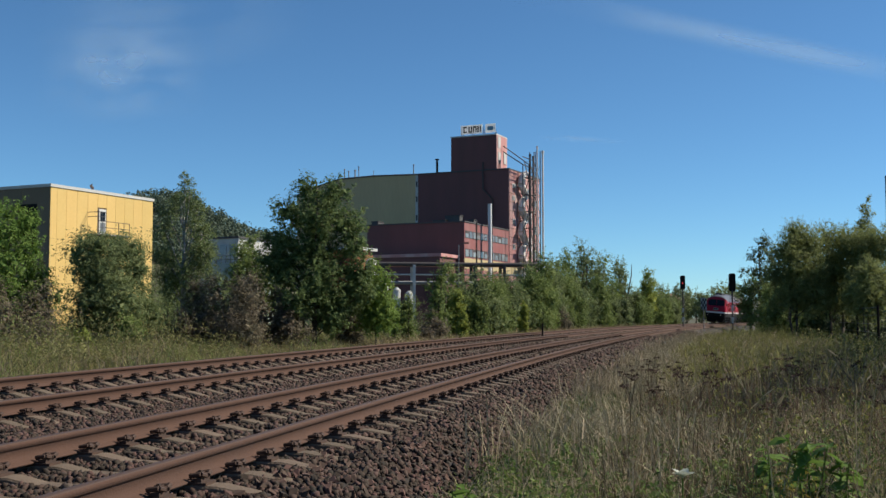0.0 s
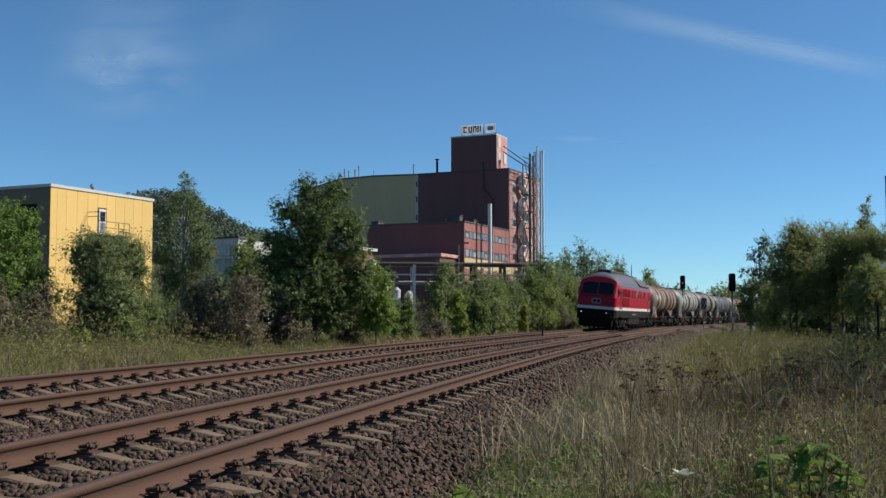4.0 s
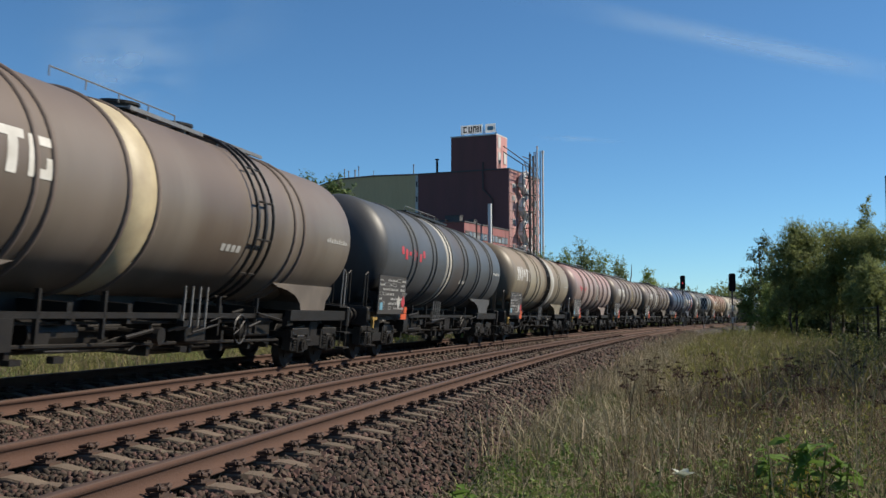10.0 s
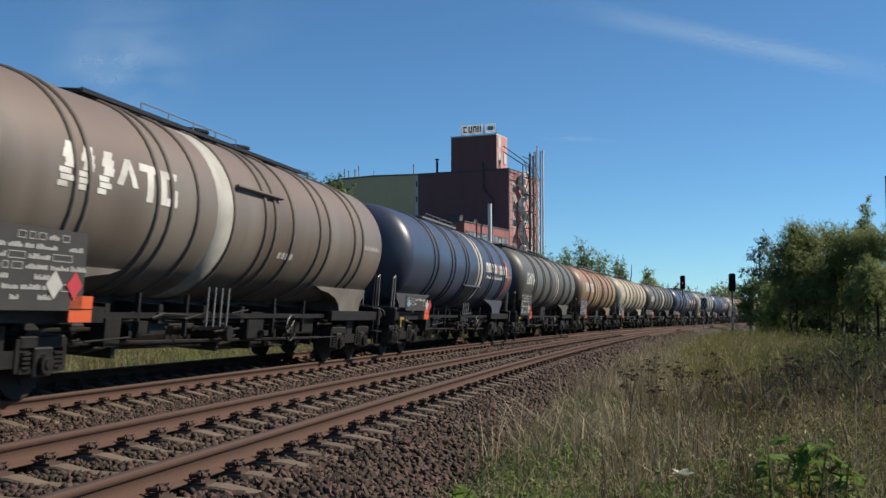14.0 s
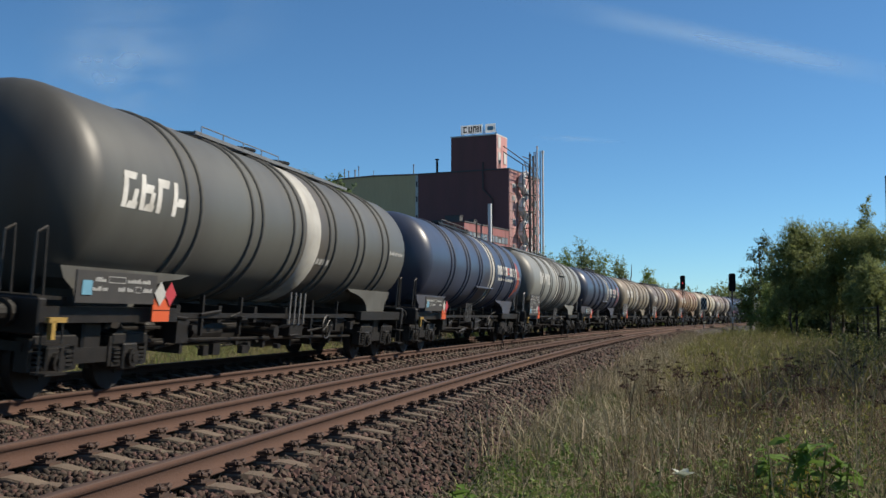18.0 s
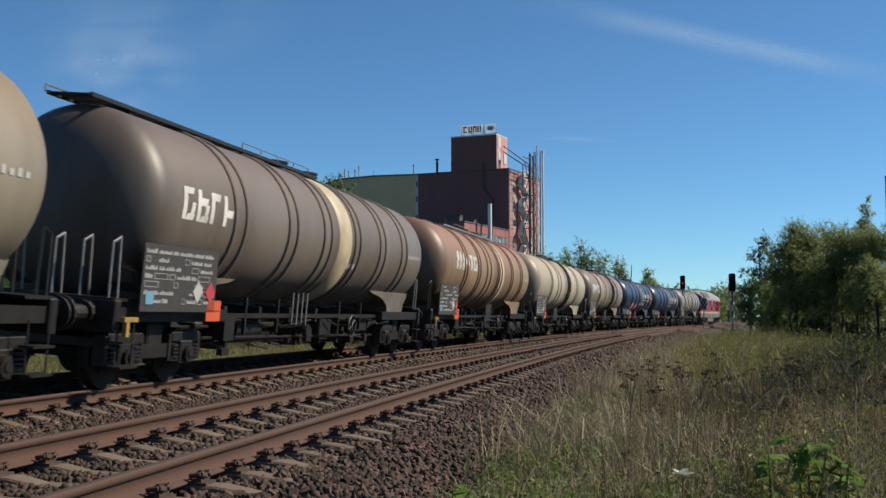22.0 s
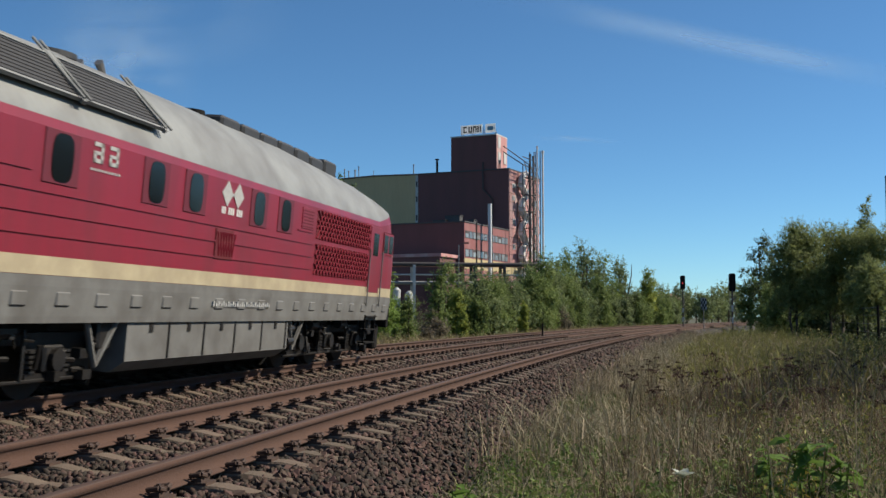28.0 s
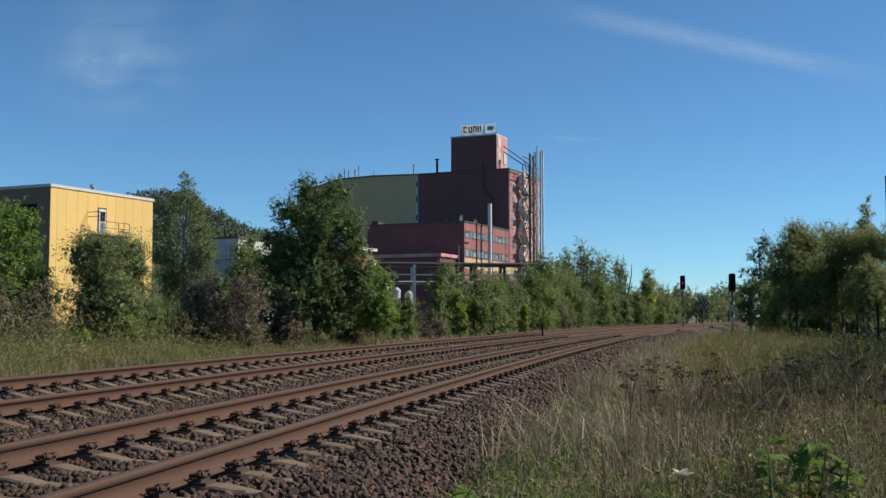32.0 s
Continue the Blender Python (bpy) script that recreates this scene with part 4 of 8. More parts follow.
def locomotive(mid, body, roof, stripe, sill, flip, label, logo):
    w = thing("diesel_locomotive", label, "locomotive", "engines of the train")
    turn = -1 if flip else 1
    bm = loft(bm_(), loco_rows([1.52, 1.75, 2.42, 2.8, 3.05, 3.18, 3.295]), close=False, cap=False)
    for e in (0, -1):
        row = loco_rows([1.52, 1.75, 2.42, 2.8, 3.05, 3.18, 3.295])[e]
        n = len(row) // 2
        vs = [bm.verts.new(p) for p in row]
        for j in range(n - 1):
            bm.faces.new((vs[j], vs[j + 1], vs[-2 - j], vs[-1 - j]))
    for e in (0, -1):
        row = loco_rows([3.295, 3.36, 3.62, 3.90, 4.12, 4.27, 4.33])[e]
        n = len(row) // 2
        vs = [bm.verts.new(p) for p in row]
        for j in range(n - 1):
            bm.faces.new((vs[j], vs[j + 1], vs[-2 - j], vs[-1 - j]))
    bmesh.ops.remove_doubles(bm, verts=bm.verts, dist=0.001)
    bmesh.ops.recalc_face_normals(bm, faces=bm.faces)
    part("body_shell", bm, body, w)
    bm = loft(bm_(), loco_rows([3.295, 3.36, 3.62, 3.90, 4.12, 4.27, 4.33]), close=False, cap=False)
    bmesh.ops.recalc_face_normals(bm, faces=bm.faces)
    part("roof", bm, roof, w, "", True)
    bm = loft(bm_(), loco_rows([1.53, 1.74], 0.006), close=True, cap=True)
    part("stripe", bm, stripe, w, "pale stripe along the body")
    bm = loft(bm_(), loco_rows([0.98, 1.06, 1.40, 1.525], 0.012), close=True, cap=True)
    sl = part("sill_beam", bm, sill, w)
    for e in (-1, 1):
        bm = bm_()
        bx(bm, *sorted((e * 10.2, e * 10.05)), -1.35, 1.35, 0.78, 1.30, 0.02)
        part("buffer_beam", bm, M["black"], w)
        bm = bm_()
        bx(bm, *sorted((e * 9.9, e * 9.6)), -1.2, 1.2, 0.24, 0.85, 0.04)
        part("front_apron", bm, M["black"], w)
        for y in (-0.78, 0.78):
            bm = bm_()
            bx(bm, *sorted((e * 9.75, e * 9.68)), y - 0.14, y + 0.14, 0.14, 0.42, 0.02)
            rod(bm, (e * 9.71, y, 0.4), (e * 9.85, y, 0.85), 0.05, 6)
            part("rail_guard", bm, M["black"], w)
        for sy in (-1, 1):
            t = Matrix.Translation((e * 9.775, sy * 0.60, 3.02)) @ pose(0, 0, 0, 0, e * -29.2, 0)
            bm = bm_()
            prof = [(-0.55 * sy, -0.44), (0.46 * sy, -0.44), (0.55 * sy, -0.36), (0.545 * sy, 0.30), (0.42 * sy, 0.47), (0.20 * sy, 0.54), (-0.55 * sy, 0.57)]
            loft(bm, [[t @ Vector((x, y, z)) for y, z in prof] for x in (-0.014, 0.014)])
            win = part("windscreen", bm, M["glass"], w)
            bm = bm_()
            for (ya, za), (yb, zb) in zip(prof, prof[1:] + prof[:1]):
                rod(bm, t @ Vector((0, ya, za)), t @ Vector((0, yb, zb)), 0.022, 5)
            part("window_frame", bm, M["black"], win)
            bm = bm_()
            for dy in (-0.13, 0.13):
                rod(bm, (e * 10.12, sy * 0.92 + dy, 1.27), (e * 10.22, sy * 0.92 + dy, 1.27), 0.085, 12)
            hl = part("headlight", bm, M["black"], w)
            bm = bm_()
            rod(bm, (e * 10.215, sy * 0.92 + 0.13, 1.27), (e * 10.228, sy * 0.92 + 0.13, 1.27), 0.038, 12)
            part("lens", bm, M["lit"] if (e < 0) != flip and not flip else M["glass"], hl)
            bm = bm_()
            rod(bm, (e * 9.95, sy * 1.24, 1.9), (e * 9.95, sy * 1.24, 2.45), 0.02, 6)
            part("grab_rail", bm, M["galv"], w)
        # emblem plate on the nose
        bm = bm_()
        oval = [(math.copysign(0.17, math.cos(q)) + 0.20 * math.cos(q), 2.12 + 0.20 * math.sin(q)) for q in [(k + 0.5) * math.tau / 24 for k in range(24)]]
        loft(bm, [[(e * x, y, z) for y, z in oval] for x in (10.09, 10.13)])
        em = part("nose_lamp_plate", bm, M["galv"], w, "pale oval plate round the top lamps")
        for sy in (-1, 1):
            bm = bm_()
            rod(bm, (e * 10.12, sy * 0.15, 2.12), (e * 10.15, sy * 0.15, 2.12), 0.125, 20)
            part("nose_lamp", bm, M["glass"], em, "dark round lamp glass")
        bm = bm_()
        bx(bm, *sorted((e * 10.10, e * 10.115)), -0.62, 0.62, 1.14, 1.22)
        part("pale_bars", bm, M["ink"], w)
        bm = bm_()
        rod(bm, (e * 10.2, 0, 1.04), (e * 10.5, 0, 1.0), 0.06, 8)
        bx(bm, *sorted((e * 10.52, e * 10.38)), -0.06, 0.06, 0.72, 1.05)
        for y in (-0.45, 0.45):
            for k in range(6):
                rod(bm, (e * (10.15 + 0.05 * math.sin(k)), y, 0.85 - 0.08 * k), (e * (10.15 + 0.05 * math.sin(k + 1)), y, 0.77 - 0.08 * k), 0.03, 6)
        part("coupling", bm, M["black"], w)
    add_buffers(w, 10.41, LOCO_BUFFER)
    for sy in (-1, 1):
        Y = sy * 1.475

        def plate(name, x0, x1, z0, z1, m, d=0.012, parent=None, lab="", bev=0.006):
            b = bm_()
            bx(b, x0, x1, Y - d if sy > 0 else Y - d, Y + d, z0, z1, bev)
            return part(name, b, m, parent or w, lab)

        for k, z in enumerate((1.98, 2.22, 2.46, 2.68)):
            for x0, x1 in ((-3.75, 8.3),) if z < 2.6 else ((-3.75, -2.9), (5.4, 8.3)):
                plate("body_rib", x0, x1, z - 0.014, z + 0.014, body, 0.016, bev=0.0)
        for z0, z1 in ((1.88, 2.48), (2.58, 3.14)):
            g = plate("grille", -7.55, -3.95, z0, z1, M["darkred"], 0.004)
            bm = bm_()
            hgt = z1 - z0
            step = 0.19
            for k in range(int((3.6 + hgt) / step)):
                for dr in (-1, 1):
                    xa = -7.55 - hgt + step * k
                    xb = xa + hgt
                    za, zb = (z0, z1) if dr > 0 else (z1, z0)
                    if xa < -7.55:
                        f = (-7.55 - xa) / hgt
                        za, xa = za + (zb - za) * f, -7.55
                    if xb > -3.95:
                        f = (xb + 3.95) / hgt
                        zb, xb = zb - (zb - za) * min(1, (xb + 3.95) / max(1e-6, xb - xa)), -3.95
                    if xb - xa > 0.02:
                        rod(bm, (xa, Y + sy * 0.010, za), (xb, Y + sy * 0.012, zb), 0.021, 4)
            part("lattice", bm, M["redmesh"] if not logo else M["winemesh"], g)
        lv = plate("louvre_panel", -3.75, -3.1, 2.72, 3.12, body, 0.014)
        bm = bm_()
        for k in range(6):
            bx(bm, -3.7, -3.15, Y - 0.02, Y + 0.02, 2.75 + 0.06 * k, 2.775 + 0.06 * k)
        part("louvre", bm, M["darkred"], lv)
        for x in (-2.24, -1.0, 1.4, 2.6, 4.85):
            fr = plate("side_window", x - 0.36, x + 0.36, 2.56, 3.18, M["surround_wine"] if logo else M["surround"], 0.014, None, "", 0.008)
            bm = bm_()
            prof = [(x + 0.215 * math.copysign(abs(math.cos(q)) ** 0.6, math.cos(q)), 2.87 + 0.28 * math.copysign(abs(math.sin(q)) ** 0.6, math.sin(q))) for q in [k * math.tau / 20 for k in range(20)]]
            loft(bm, [[(px, Y - 0.022, pz) for px, pz in prof], [(px, Y + 0.022, pz) for px, pz in prof]])
            part("pane", bm, M["glass"], fr)
        for e in (-1, 1):
            a, b = sorted((e * 8.55, e * 7.65))
            dr = plate("cab_door", a, b, 1.62, 3.14, body, 0.014)
            bm = bm_()
            bx(bm, a + 0.22, b - 0.22, Y - 0.02, Y + 0.02, 2.45, 3.02, 0.03)
            part("door_window", bm, M["glass"], dr)
            for x in (a - 0.06, b + 0.06):
                bm = bm_()
                rod(bm, (x, Y + sy * 0.05, 1.3), (x, Y + sy * 0.05, 2.6), 0.016, 6)
                for z in (1.34, 2.56):
                    rod(bm, (x, Y, z), (x, Y + sy * 0.05, z), 0.014, 5)
                part("handrail", bm, M["galv"], dr)
            a, b = sorted((e * 9.62, e * 8.72))
            cw = plate("cab_window", a, b, 2.52, 3.08, body, 0.014, None, "", 0.03)
            bm = bm_()
            bx(bm, a + 0.05, (a + b) / 2 - 0.03, Y - 0.02, Y + 0.02, 2.57, 3.03, 0.02)
            bx(bm, (a + b) / 2 + 0.03, b - 0.05, Y - 0.02, Y + 0.02, 2.57, 3.03, 0.02)
            part("pane", bm, M["glass"], cw)
            bm = bm_()
            for z in (0.45, 0.75, 1.05):
                bx(bm, *sorted((e * 8.5, e * 7.7)), Y - 0.12, Y + 0.06, z, z + 0.03)
            for x in (8.5, 7.7):
                bx(bm, *sorted((e * x, e * x - 0.03)), Y - 0.02, Y + 0.02, 0.45, 1.1)
            part("cab_step", bm, M["black"], w)
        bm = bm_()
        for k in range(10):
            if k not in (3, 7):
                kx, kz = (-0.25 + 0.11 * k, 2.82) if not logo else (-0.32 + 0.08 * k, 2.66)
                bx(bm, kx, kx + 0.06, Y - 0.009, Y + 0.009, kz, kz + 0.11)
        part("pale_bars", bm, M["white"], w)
        bm = bm_()
        for k in range(26):
            bx(bm, -1.8 + 0.09 * k, -1.75 + 0.09 * k, Y - 0.03, Y + 0.03, 1.22, 1.27 + 0.03 * (k % 2))
        part("small_lettering", bm, M["ink"], w)
        if logo:
            bm = bm_()
            for x in (-0.13, 0.29):
                bx(bm, -0.145, 0.145, -0.01, 0.01, -0.145, 0.145, 0, Matrix.Translation((x, Y, 2.98)) @ pose(0, 0, 0, 0, 45, 0))
            bx(bm, 0.0, 0.16, Y - 0.01, Y + 0.01, 2.96, 3.0)
            part("diamond_emblem", bm, M["ink"], w, "two pale diamonds")
            bm = bm_()
            for x in (3.62, 3.98):
                for a in ((0, 0.22, 0, 0.05), (0, 0.22, 0.20, 0.25), (0, 0.06, 0, 0.25), (0, 0.22, 0.10, 0.14), (0.16, 0.22, 0, 0.12)):
                    bx(bm, x + a[0], x + a[1], Y - 0.009, Y + 0.009, 2.92 + a[2], 2.92 + a[3])
            for k in range(9):
                bx(bm, 3.55 + 0.08 * k, 3.60 + 0.08 * k, Y - 0.009, Y + 0.009, 2.82, 2.85)
            part("pale_marks", bm, M["ink"], w)
            vent = plate("square_vent", -0.05, 0.6, 1.95, 2.42, M["darkred"], 0.02)
            bm = bm_()
            for k in range(6):
                for dr in (-1, 1):
                    xa = -0.02 + 0.1 * k
                    rod(bm, (xa, Y + sy * 0.022, 2.0), (xa + 0.08 * dr, Y + sy * 0.022, 2.37), 0.014, 4)
            part("lattice", bm, M["winemesh"], vent)
            for k in range(22):
                x = -9.2 + 0.86 * k
                bm = bm_()
                bx(bm, x - 0.15, x + 0.15, Y - 0.024, Y + 0.024, 1.17, 1.35, 0.02)
                part("sill_cover", bm, M["framegrey"], sl)
        # sloping radiator louvres in the roof
        ang = 46
        for x0, x1 in ((2.4, 4.4), (4.45, 6.4), (6.45, 8.3)):
            t = Matrix.Translation((0, sy * 1.12, 3.87)) @ pose(0, 0, 0, sy * -ang, 0, 0)
            bm = bm_()
            bx(bm, x0, x1, -0.34, 0.34, -0.03, 0.035, 0.01, t)
            lp = part("roof_louvre", bm, M["roofgrille"], w, "dark radiator louvre")
            bm = bm_()
            for a in (x0, x1):
                bx(bm, a - 0.025, a + 0.025, -0.42, 0.42, 0.0, 0.055, 0, t)
            bx(bm, x0, x1, 0.34, 0.38, 0.0, 0.05, 0, t)
            bx(bm, x0, x1, -0.38, -0.34, 0.0, 0.05, 0, t)
            part("louvre_frame", bm, roof, lp)
            bm = bm_()
            for k in range(9):
                z = -0.30 + 0.075 * k
                bx(bm, x0 + 0.03, x1 - 0.03, z - 0.012, z + 0.012, 0.03, 0.045, 0, t)
            part("slats", bm, M["slat"], lp)
            bm = bm_()
            for dx in (-0.09, 0.06):
                rod(bm, t @ Vector((x0 + dx, -0.62 if sy > 0 else 0.62, 0.03)), t @ Vector((x0 + dx, 0.42 if sy > 0 else -0.42, 0.09)), 0.02, 5)
            part("roof_strut", bm, roof, lp)
    for x in (3.2, 5.2, 7.2):
        bm = bm_()
        rod(bm, (x, 0, 4.38), (x, 0, 4.458), 0.42, 24)
        rod(bm, (x, 0, 4.45), (x, 0, 4.468), 0.10, 12)
        part("fan_housing", bm, M["roofgrille"], w)
    for k in range(7):
        x = -7.7 + 0.92 * k
        bm = bm_()
        bx(bm, x, x + 0.8, -0.50, 0.50, 4.10, 4.52 if k == 0 else 4.46 if k == 1 else 4.50, 0.05)
        part("roof_hatch", bm, M["roofgrille"], w)
    for y in (-0.16, 0.16):
        bm = bm_()
        rod(bm, (2.0, y, 4.44), (2.14, y, 4.58), 0.045, 8, 0.07)
        part("horn", bm, M["galv"], w)
    bm = bm_()
    rod(bm, (-1.2, 0, 4.35), (-1.2, 0, 4.52), 0.22, 16)
    part("exhaust", bm, M["black"], w)
    # fuel tank and gear between the bogies
    bm = bm_()
    prof = [(-1.42, 1.0), (-1.42, 0.46), (-1.2, 0.30), (1.2, 0.30), (1.42, 0.46), (1.42, 1.0)]
    loft(bm, [[(x, y, z) for y, z in prof] for x in (-3.0, 2.9)])
    ft = part("fuel_tank", bm, sill, w)
    for sy in (-1, 1):
        for k in range(5):
            bm = bm_()
            bx(bm, -2.9 + 1.15 * k, -2.86 + 1.15 * k, sy * 1.42 - 0.015, sy * 1.42 + 0.015, 0.47, 1.0)
            part("tank_strap", bm, M["under"], ft)
            bm = bm_()
            bx(bm, -2.4 + 1.15 * k, -2.3 + 1.15 * k, sy * 1.42 - 0.015, sy * 1.42 + 0.015, 0.84, 0.96)
            part("filler_cap", bm, M["under"], ft)
        bm = bm_()
        rod(bm, (-3.6, sy * 1.15, 0.78), (-3.1, sy * 1.15, 0.78), 0.16, 12)
        for k in range(2):
            rod(bm, (-3.5, sy * 1.30, 0.58 + 0.24 * k), (-3.2, sy * 1.30, 0.58 + 0.24 * k), 0.085, 12)
        part("air_cylinder", bm, M["under"], w)
        for xa, xb in ((-3.9, -3.2), (3.1, 3.8)):
            bm = bm_()
            rod(bm, (xa, sy * 1.36, 0.98), ((xa + xb) / 2, sy * 1.30, 0.42), 0.045, 6)
            rod(bm, (xb, sy * 1.36, 0.98), ((xa + xb) / 2, sy * 1.30, 0.42), 0.045, 6)
            part("brace", bm, sill, w)
        for e in (-1, 1):
            for x in (8.75, 3.45):
                bm = bm_()
                bx(bm, *sorted((e * x, e * (x - 0.32))), *sorted((sy * 1.34, sy * 1.10)), 0.62, 0.98, 0.03)
                rod(bm, (e * (x - 0.1), sy * 1.2, 0.62), (e * (x - 0.5), sy * 0.95, 0.12), 0.018, 5)
                part("sandbox", bm, M["under"], w)
    for x in (-6.05, 6.05):
        add_bogie(w, x, (-1.85, 0, 1.85), WHEEL_LOCO, 0.525, LOCO_BOGIE, mid, turn)
    MOVERS.append((w, mid, 6.05, flip))
    return w


def loco_bogie_mesh():
    bm = bm_()
    for sy in (-1, 1):
        y = sy * 1.08
        prof = [(-2.75, 0.62), (-2.65, 0.84), (2.65, 0.84), (2.75, 0.62), (1.4, 0.60), (1.2, 0.70), (-1.2, 0.70), (-1.4, 0.60)]
        loft(bm, [[(x, y - 0.07, z) for x, z in prof], [(x, y + 0.07, z) for x, z in prof]])
        for a in (-1.85, 0, 1.85):
            bx(bm, a - 0.2, a + 0.2, y - 0.14, y + 0.14, 0.36, 0.70, 0.03)
            rod(bm, (a, y + sy * 0.13, 0.525), (a, y + sy * 0.21, 0.525), 0.14, 12)
            for sx in (-1, 1):
                for k in range(5):
                    rod(bm, (a + sx * 0.36, y + sy * 0.02, 0.36 + 0.06 * k), (a + sx * 0.36, y + sy * 0.02, 0.395 + 0.06 * k), 0.10, 8)
            bx(bm, a - 0.5, a + 0.5, y - 0.1, y + 0.1, 0.30, 0.36)
        for a in (-0.93, 0.93):
            rod(bm, (a, y + sy * 0.14, 0.88), (a + 0.45, y + sy * 0.14, 0.88), 0.10, 10)
            rod(bm, (a - 0.3, y + sy * 0.12, 0.88), (a - 0.3, y + sy * 0.12, 0.30), 0.03, 6)
            bx(bm, a - 0.08, a + 0.08, sy * 0.75 - 0.06, sy * 0.75 + 0.06, 0.28, 0.8)
        rod(bm, (-2.6, y + sy * 0.10, 0.28), (2.6, y + sy * 0.10, 0.28), 0.022, 6)
        rb2 = random.Random(5)
        for k in range(26):
            x = rb2.uniform(-2.6, 2.4)
            z = rb2.uniform(0.35, 0.95)
            rod(bm, (x, y + sy * rb2.uniform(0.1, 0.24), z), (x + rb2.uniform(-0.35, 0.35), y + sy * rb2.uniform(0.1, 0.24), z + rb2.uniform(-0.3, 0.1)), rb2.uniform(0.012, 0.035), 5)
            if k % 3 == 0:
                bx(bm, x, x + rb2.uniform(0.08, 0.2), y + sy * 0.17 - 0.06, y + sy * 0.17 + 0.06, z - 0.12, z)
    bx(bm, -2.4, 2.4, -0.45, 0.45, 0.45, 0.9)
    for x in (-2.7, 2.7):
        bx(bm, x - 0.06, x + 0.06, -1.1, 1.1, 0.62, 0.80)
    me = bpy.data.meshes.new("bogie")
    bm.to_mesh(me)
    bm.free()
    me.materials.append(M["under"])
    return me


LOCO_BOGIE = loco_bogie_mesh()
M["surround"] = mat("dark_red_window_surround", (0.20, 0.009, 0.018), 0.5)
M["surround_wine"] = mat("dark_wine_window_surround", (0.17, 0.018, 0.032), 0.5)
M["redmesh"] = mat("matt_red_mesh", (0.36, 0.010, 0.024), 0.8, spec=0.1)
M["winemesh"] = mat("matt_wine_mesh", (0.24, 0.018, 0.036), 0.8, spec=0.1)
M["lit"] = glow("lit_headlight", (1.0, 0.95, 0.82), 0.5)
M["slat"] = mat("grey_louvre_slat", (0.035, 0.035, 0.037), 0.6)
M["roofgrille"] = mat("black_roof_grille", (0.03, 0.03, 0.033), 0.6, second=(0.06, 0.06, 0.06), scale=14, amount=0.7)
LOCO1, LOCO2 = 172.65, 615.6
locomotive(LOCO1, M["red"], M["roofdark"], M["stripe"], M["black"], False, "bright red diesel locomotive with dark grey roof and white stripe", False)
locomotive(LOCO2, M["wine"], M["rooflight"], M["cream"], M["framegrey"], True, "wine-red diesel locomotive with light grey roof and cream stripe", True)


# ---- the works behind the line ----
GRID = radians(25)
F_M = dict(
    # one red cladding; its sunlit sides are paler copies, sunlight put in the colour
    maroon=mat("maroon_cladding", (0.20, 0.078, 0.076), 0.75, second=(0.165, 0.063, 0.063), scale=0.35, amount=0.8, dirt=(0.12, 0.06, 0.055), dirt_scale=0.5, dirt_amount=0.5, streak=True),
    rose=mat("sunlit_red_cladding", (0.66, 0.32, 0.30), 0.75, second=(0.52, 0.21, 0.20), scale=0.6, amount=0.9, dirt=(0.70, 0.60, 0.57), dirt_scale=0.7, dirt_amount=0.6, streak=True),
    olive=mat("olive_cladding", (0.66, 0.50, 0.27), 0.7, second=(0.60, 0.45, 0.24), scale=0.3, amount=0.6, streak=True),
    yellow=mat("yellow_cladding", (0.82, 0.57, 0.19), 0.65, second=(0.74, 0.50, 0.155), scale=0.5, amount=0.7, random_amount=0.05),
    # yellow building's cladding away from the sun, its shade put in as brown
    shadedwall=mat("shaded_yellow_cladding", (0.23, 0.17, 0.10), 0.7, second=(0.18, 0.13, 0.08), scale=0.5, amount=0.7),
    buff=mat("buff_plaster", (0.62, 0.50, 0.27), 0.8, second=(0.5, 0.4, 0.22), scale=1.0, amount=0.6),
    pale=mat("pale_grey_cladding", (0.68, 0.69, 0.67), 0.7, second=(0.42, 0.43, 0.42), scale=0.8, amount=0.6),
    mint=mat("pale_green_wall", (0.42, 0.50, 0.46), 0.7, second=(0.34, 0.42, 0.38), scale=0.8, amount=0.6),
    steel=mat("dark_grey_steelwork", (0.085, 0.075, 0.075), 0.7, second=(0.055, 0.042, 0.04), scale=1.5, amount=0.9),
    silver=mat("bright_metal_flue", (0.85, 0.85, 0.85), 0.45, second=(0.7, 0.7, 0.7), scale=1.5, amount=0.6),
    duct=mat("white_duct_sheet", (0.85, 0.83, 0.80), 0.6, second=(0.62, 0.58, 0.55), scale=0.8, amount=0.7, gain=0.95),
    board=mat("white_sign_face", (0.95, 0.95, 0.95), 0.6, translucent=0.5, gain=1.0),
    # the same cladding, lightened in colour for the annexe's sunlit side
    redside=mat("sunlit_side_cladding", (0.34, 0.12, 0.12), 0.75, second=(0.27, 0.085, 0.085), scale=0.6, amount=0.9, dirt=(0.45, 0.30, 0.28), dirt_scale=0.7, dirt_amount=0.4, streak=True),
    felt=mat("roof_felt", (0.10, 0.10, 0.105), 0.9),
    glassw=mat("works_window_glass", (0.20, 0.22, 0.24), 0.15, second=(0.32, 0.34, 0.35), scale=0.7, amount=0.9, random_amount=0.3),
)


def grid_frame(x, y, z=0.0):
    """Axes on the works' grid: x runs away to the right, y away to the left, z up."""
    return pose(x, y, z, 0, 0, 90 - math.degrees(GRID))


def block(name, parent, m, x0, x1, y0, y1, z0, z1, label=""):
    b = bm_()
    bx(b, x0, x1, y0, y1, z0, z1)
    return part(name, b, m, parent, label)


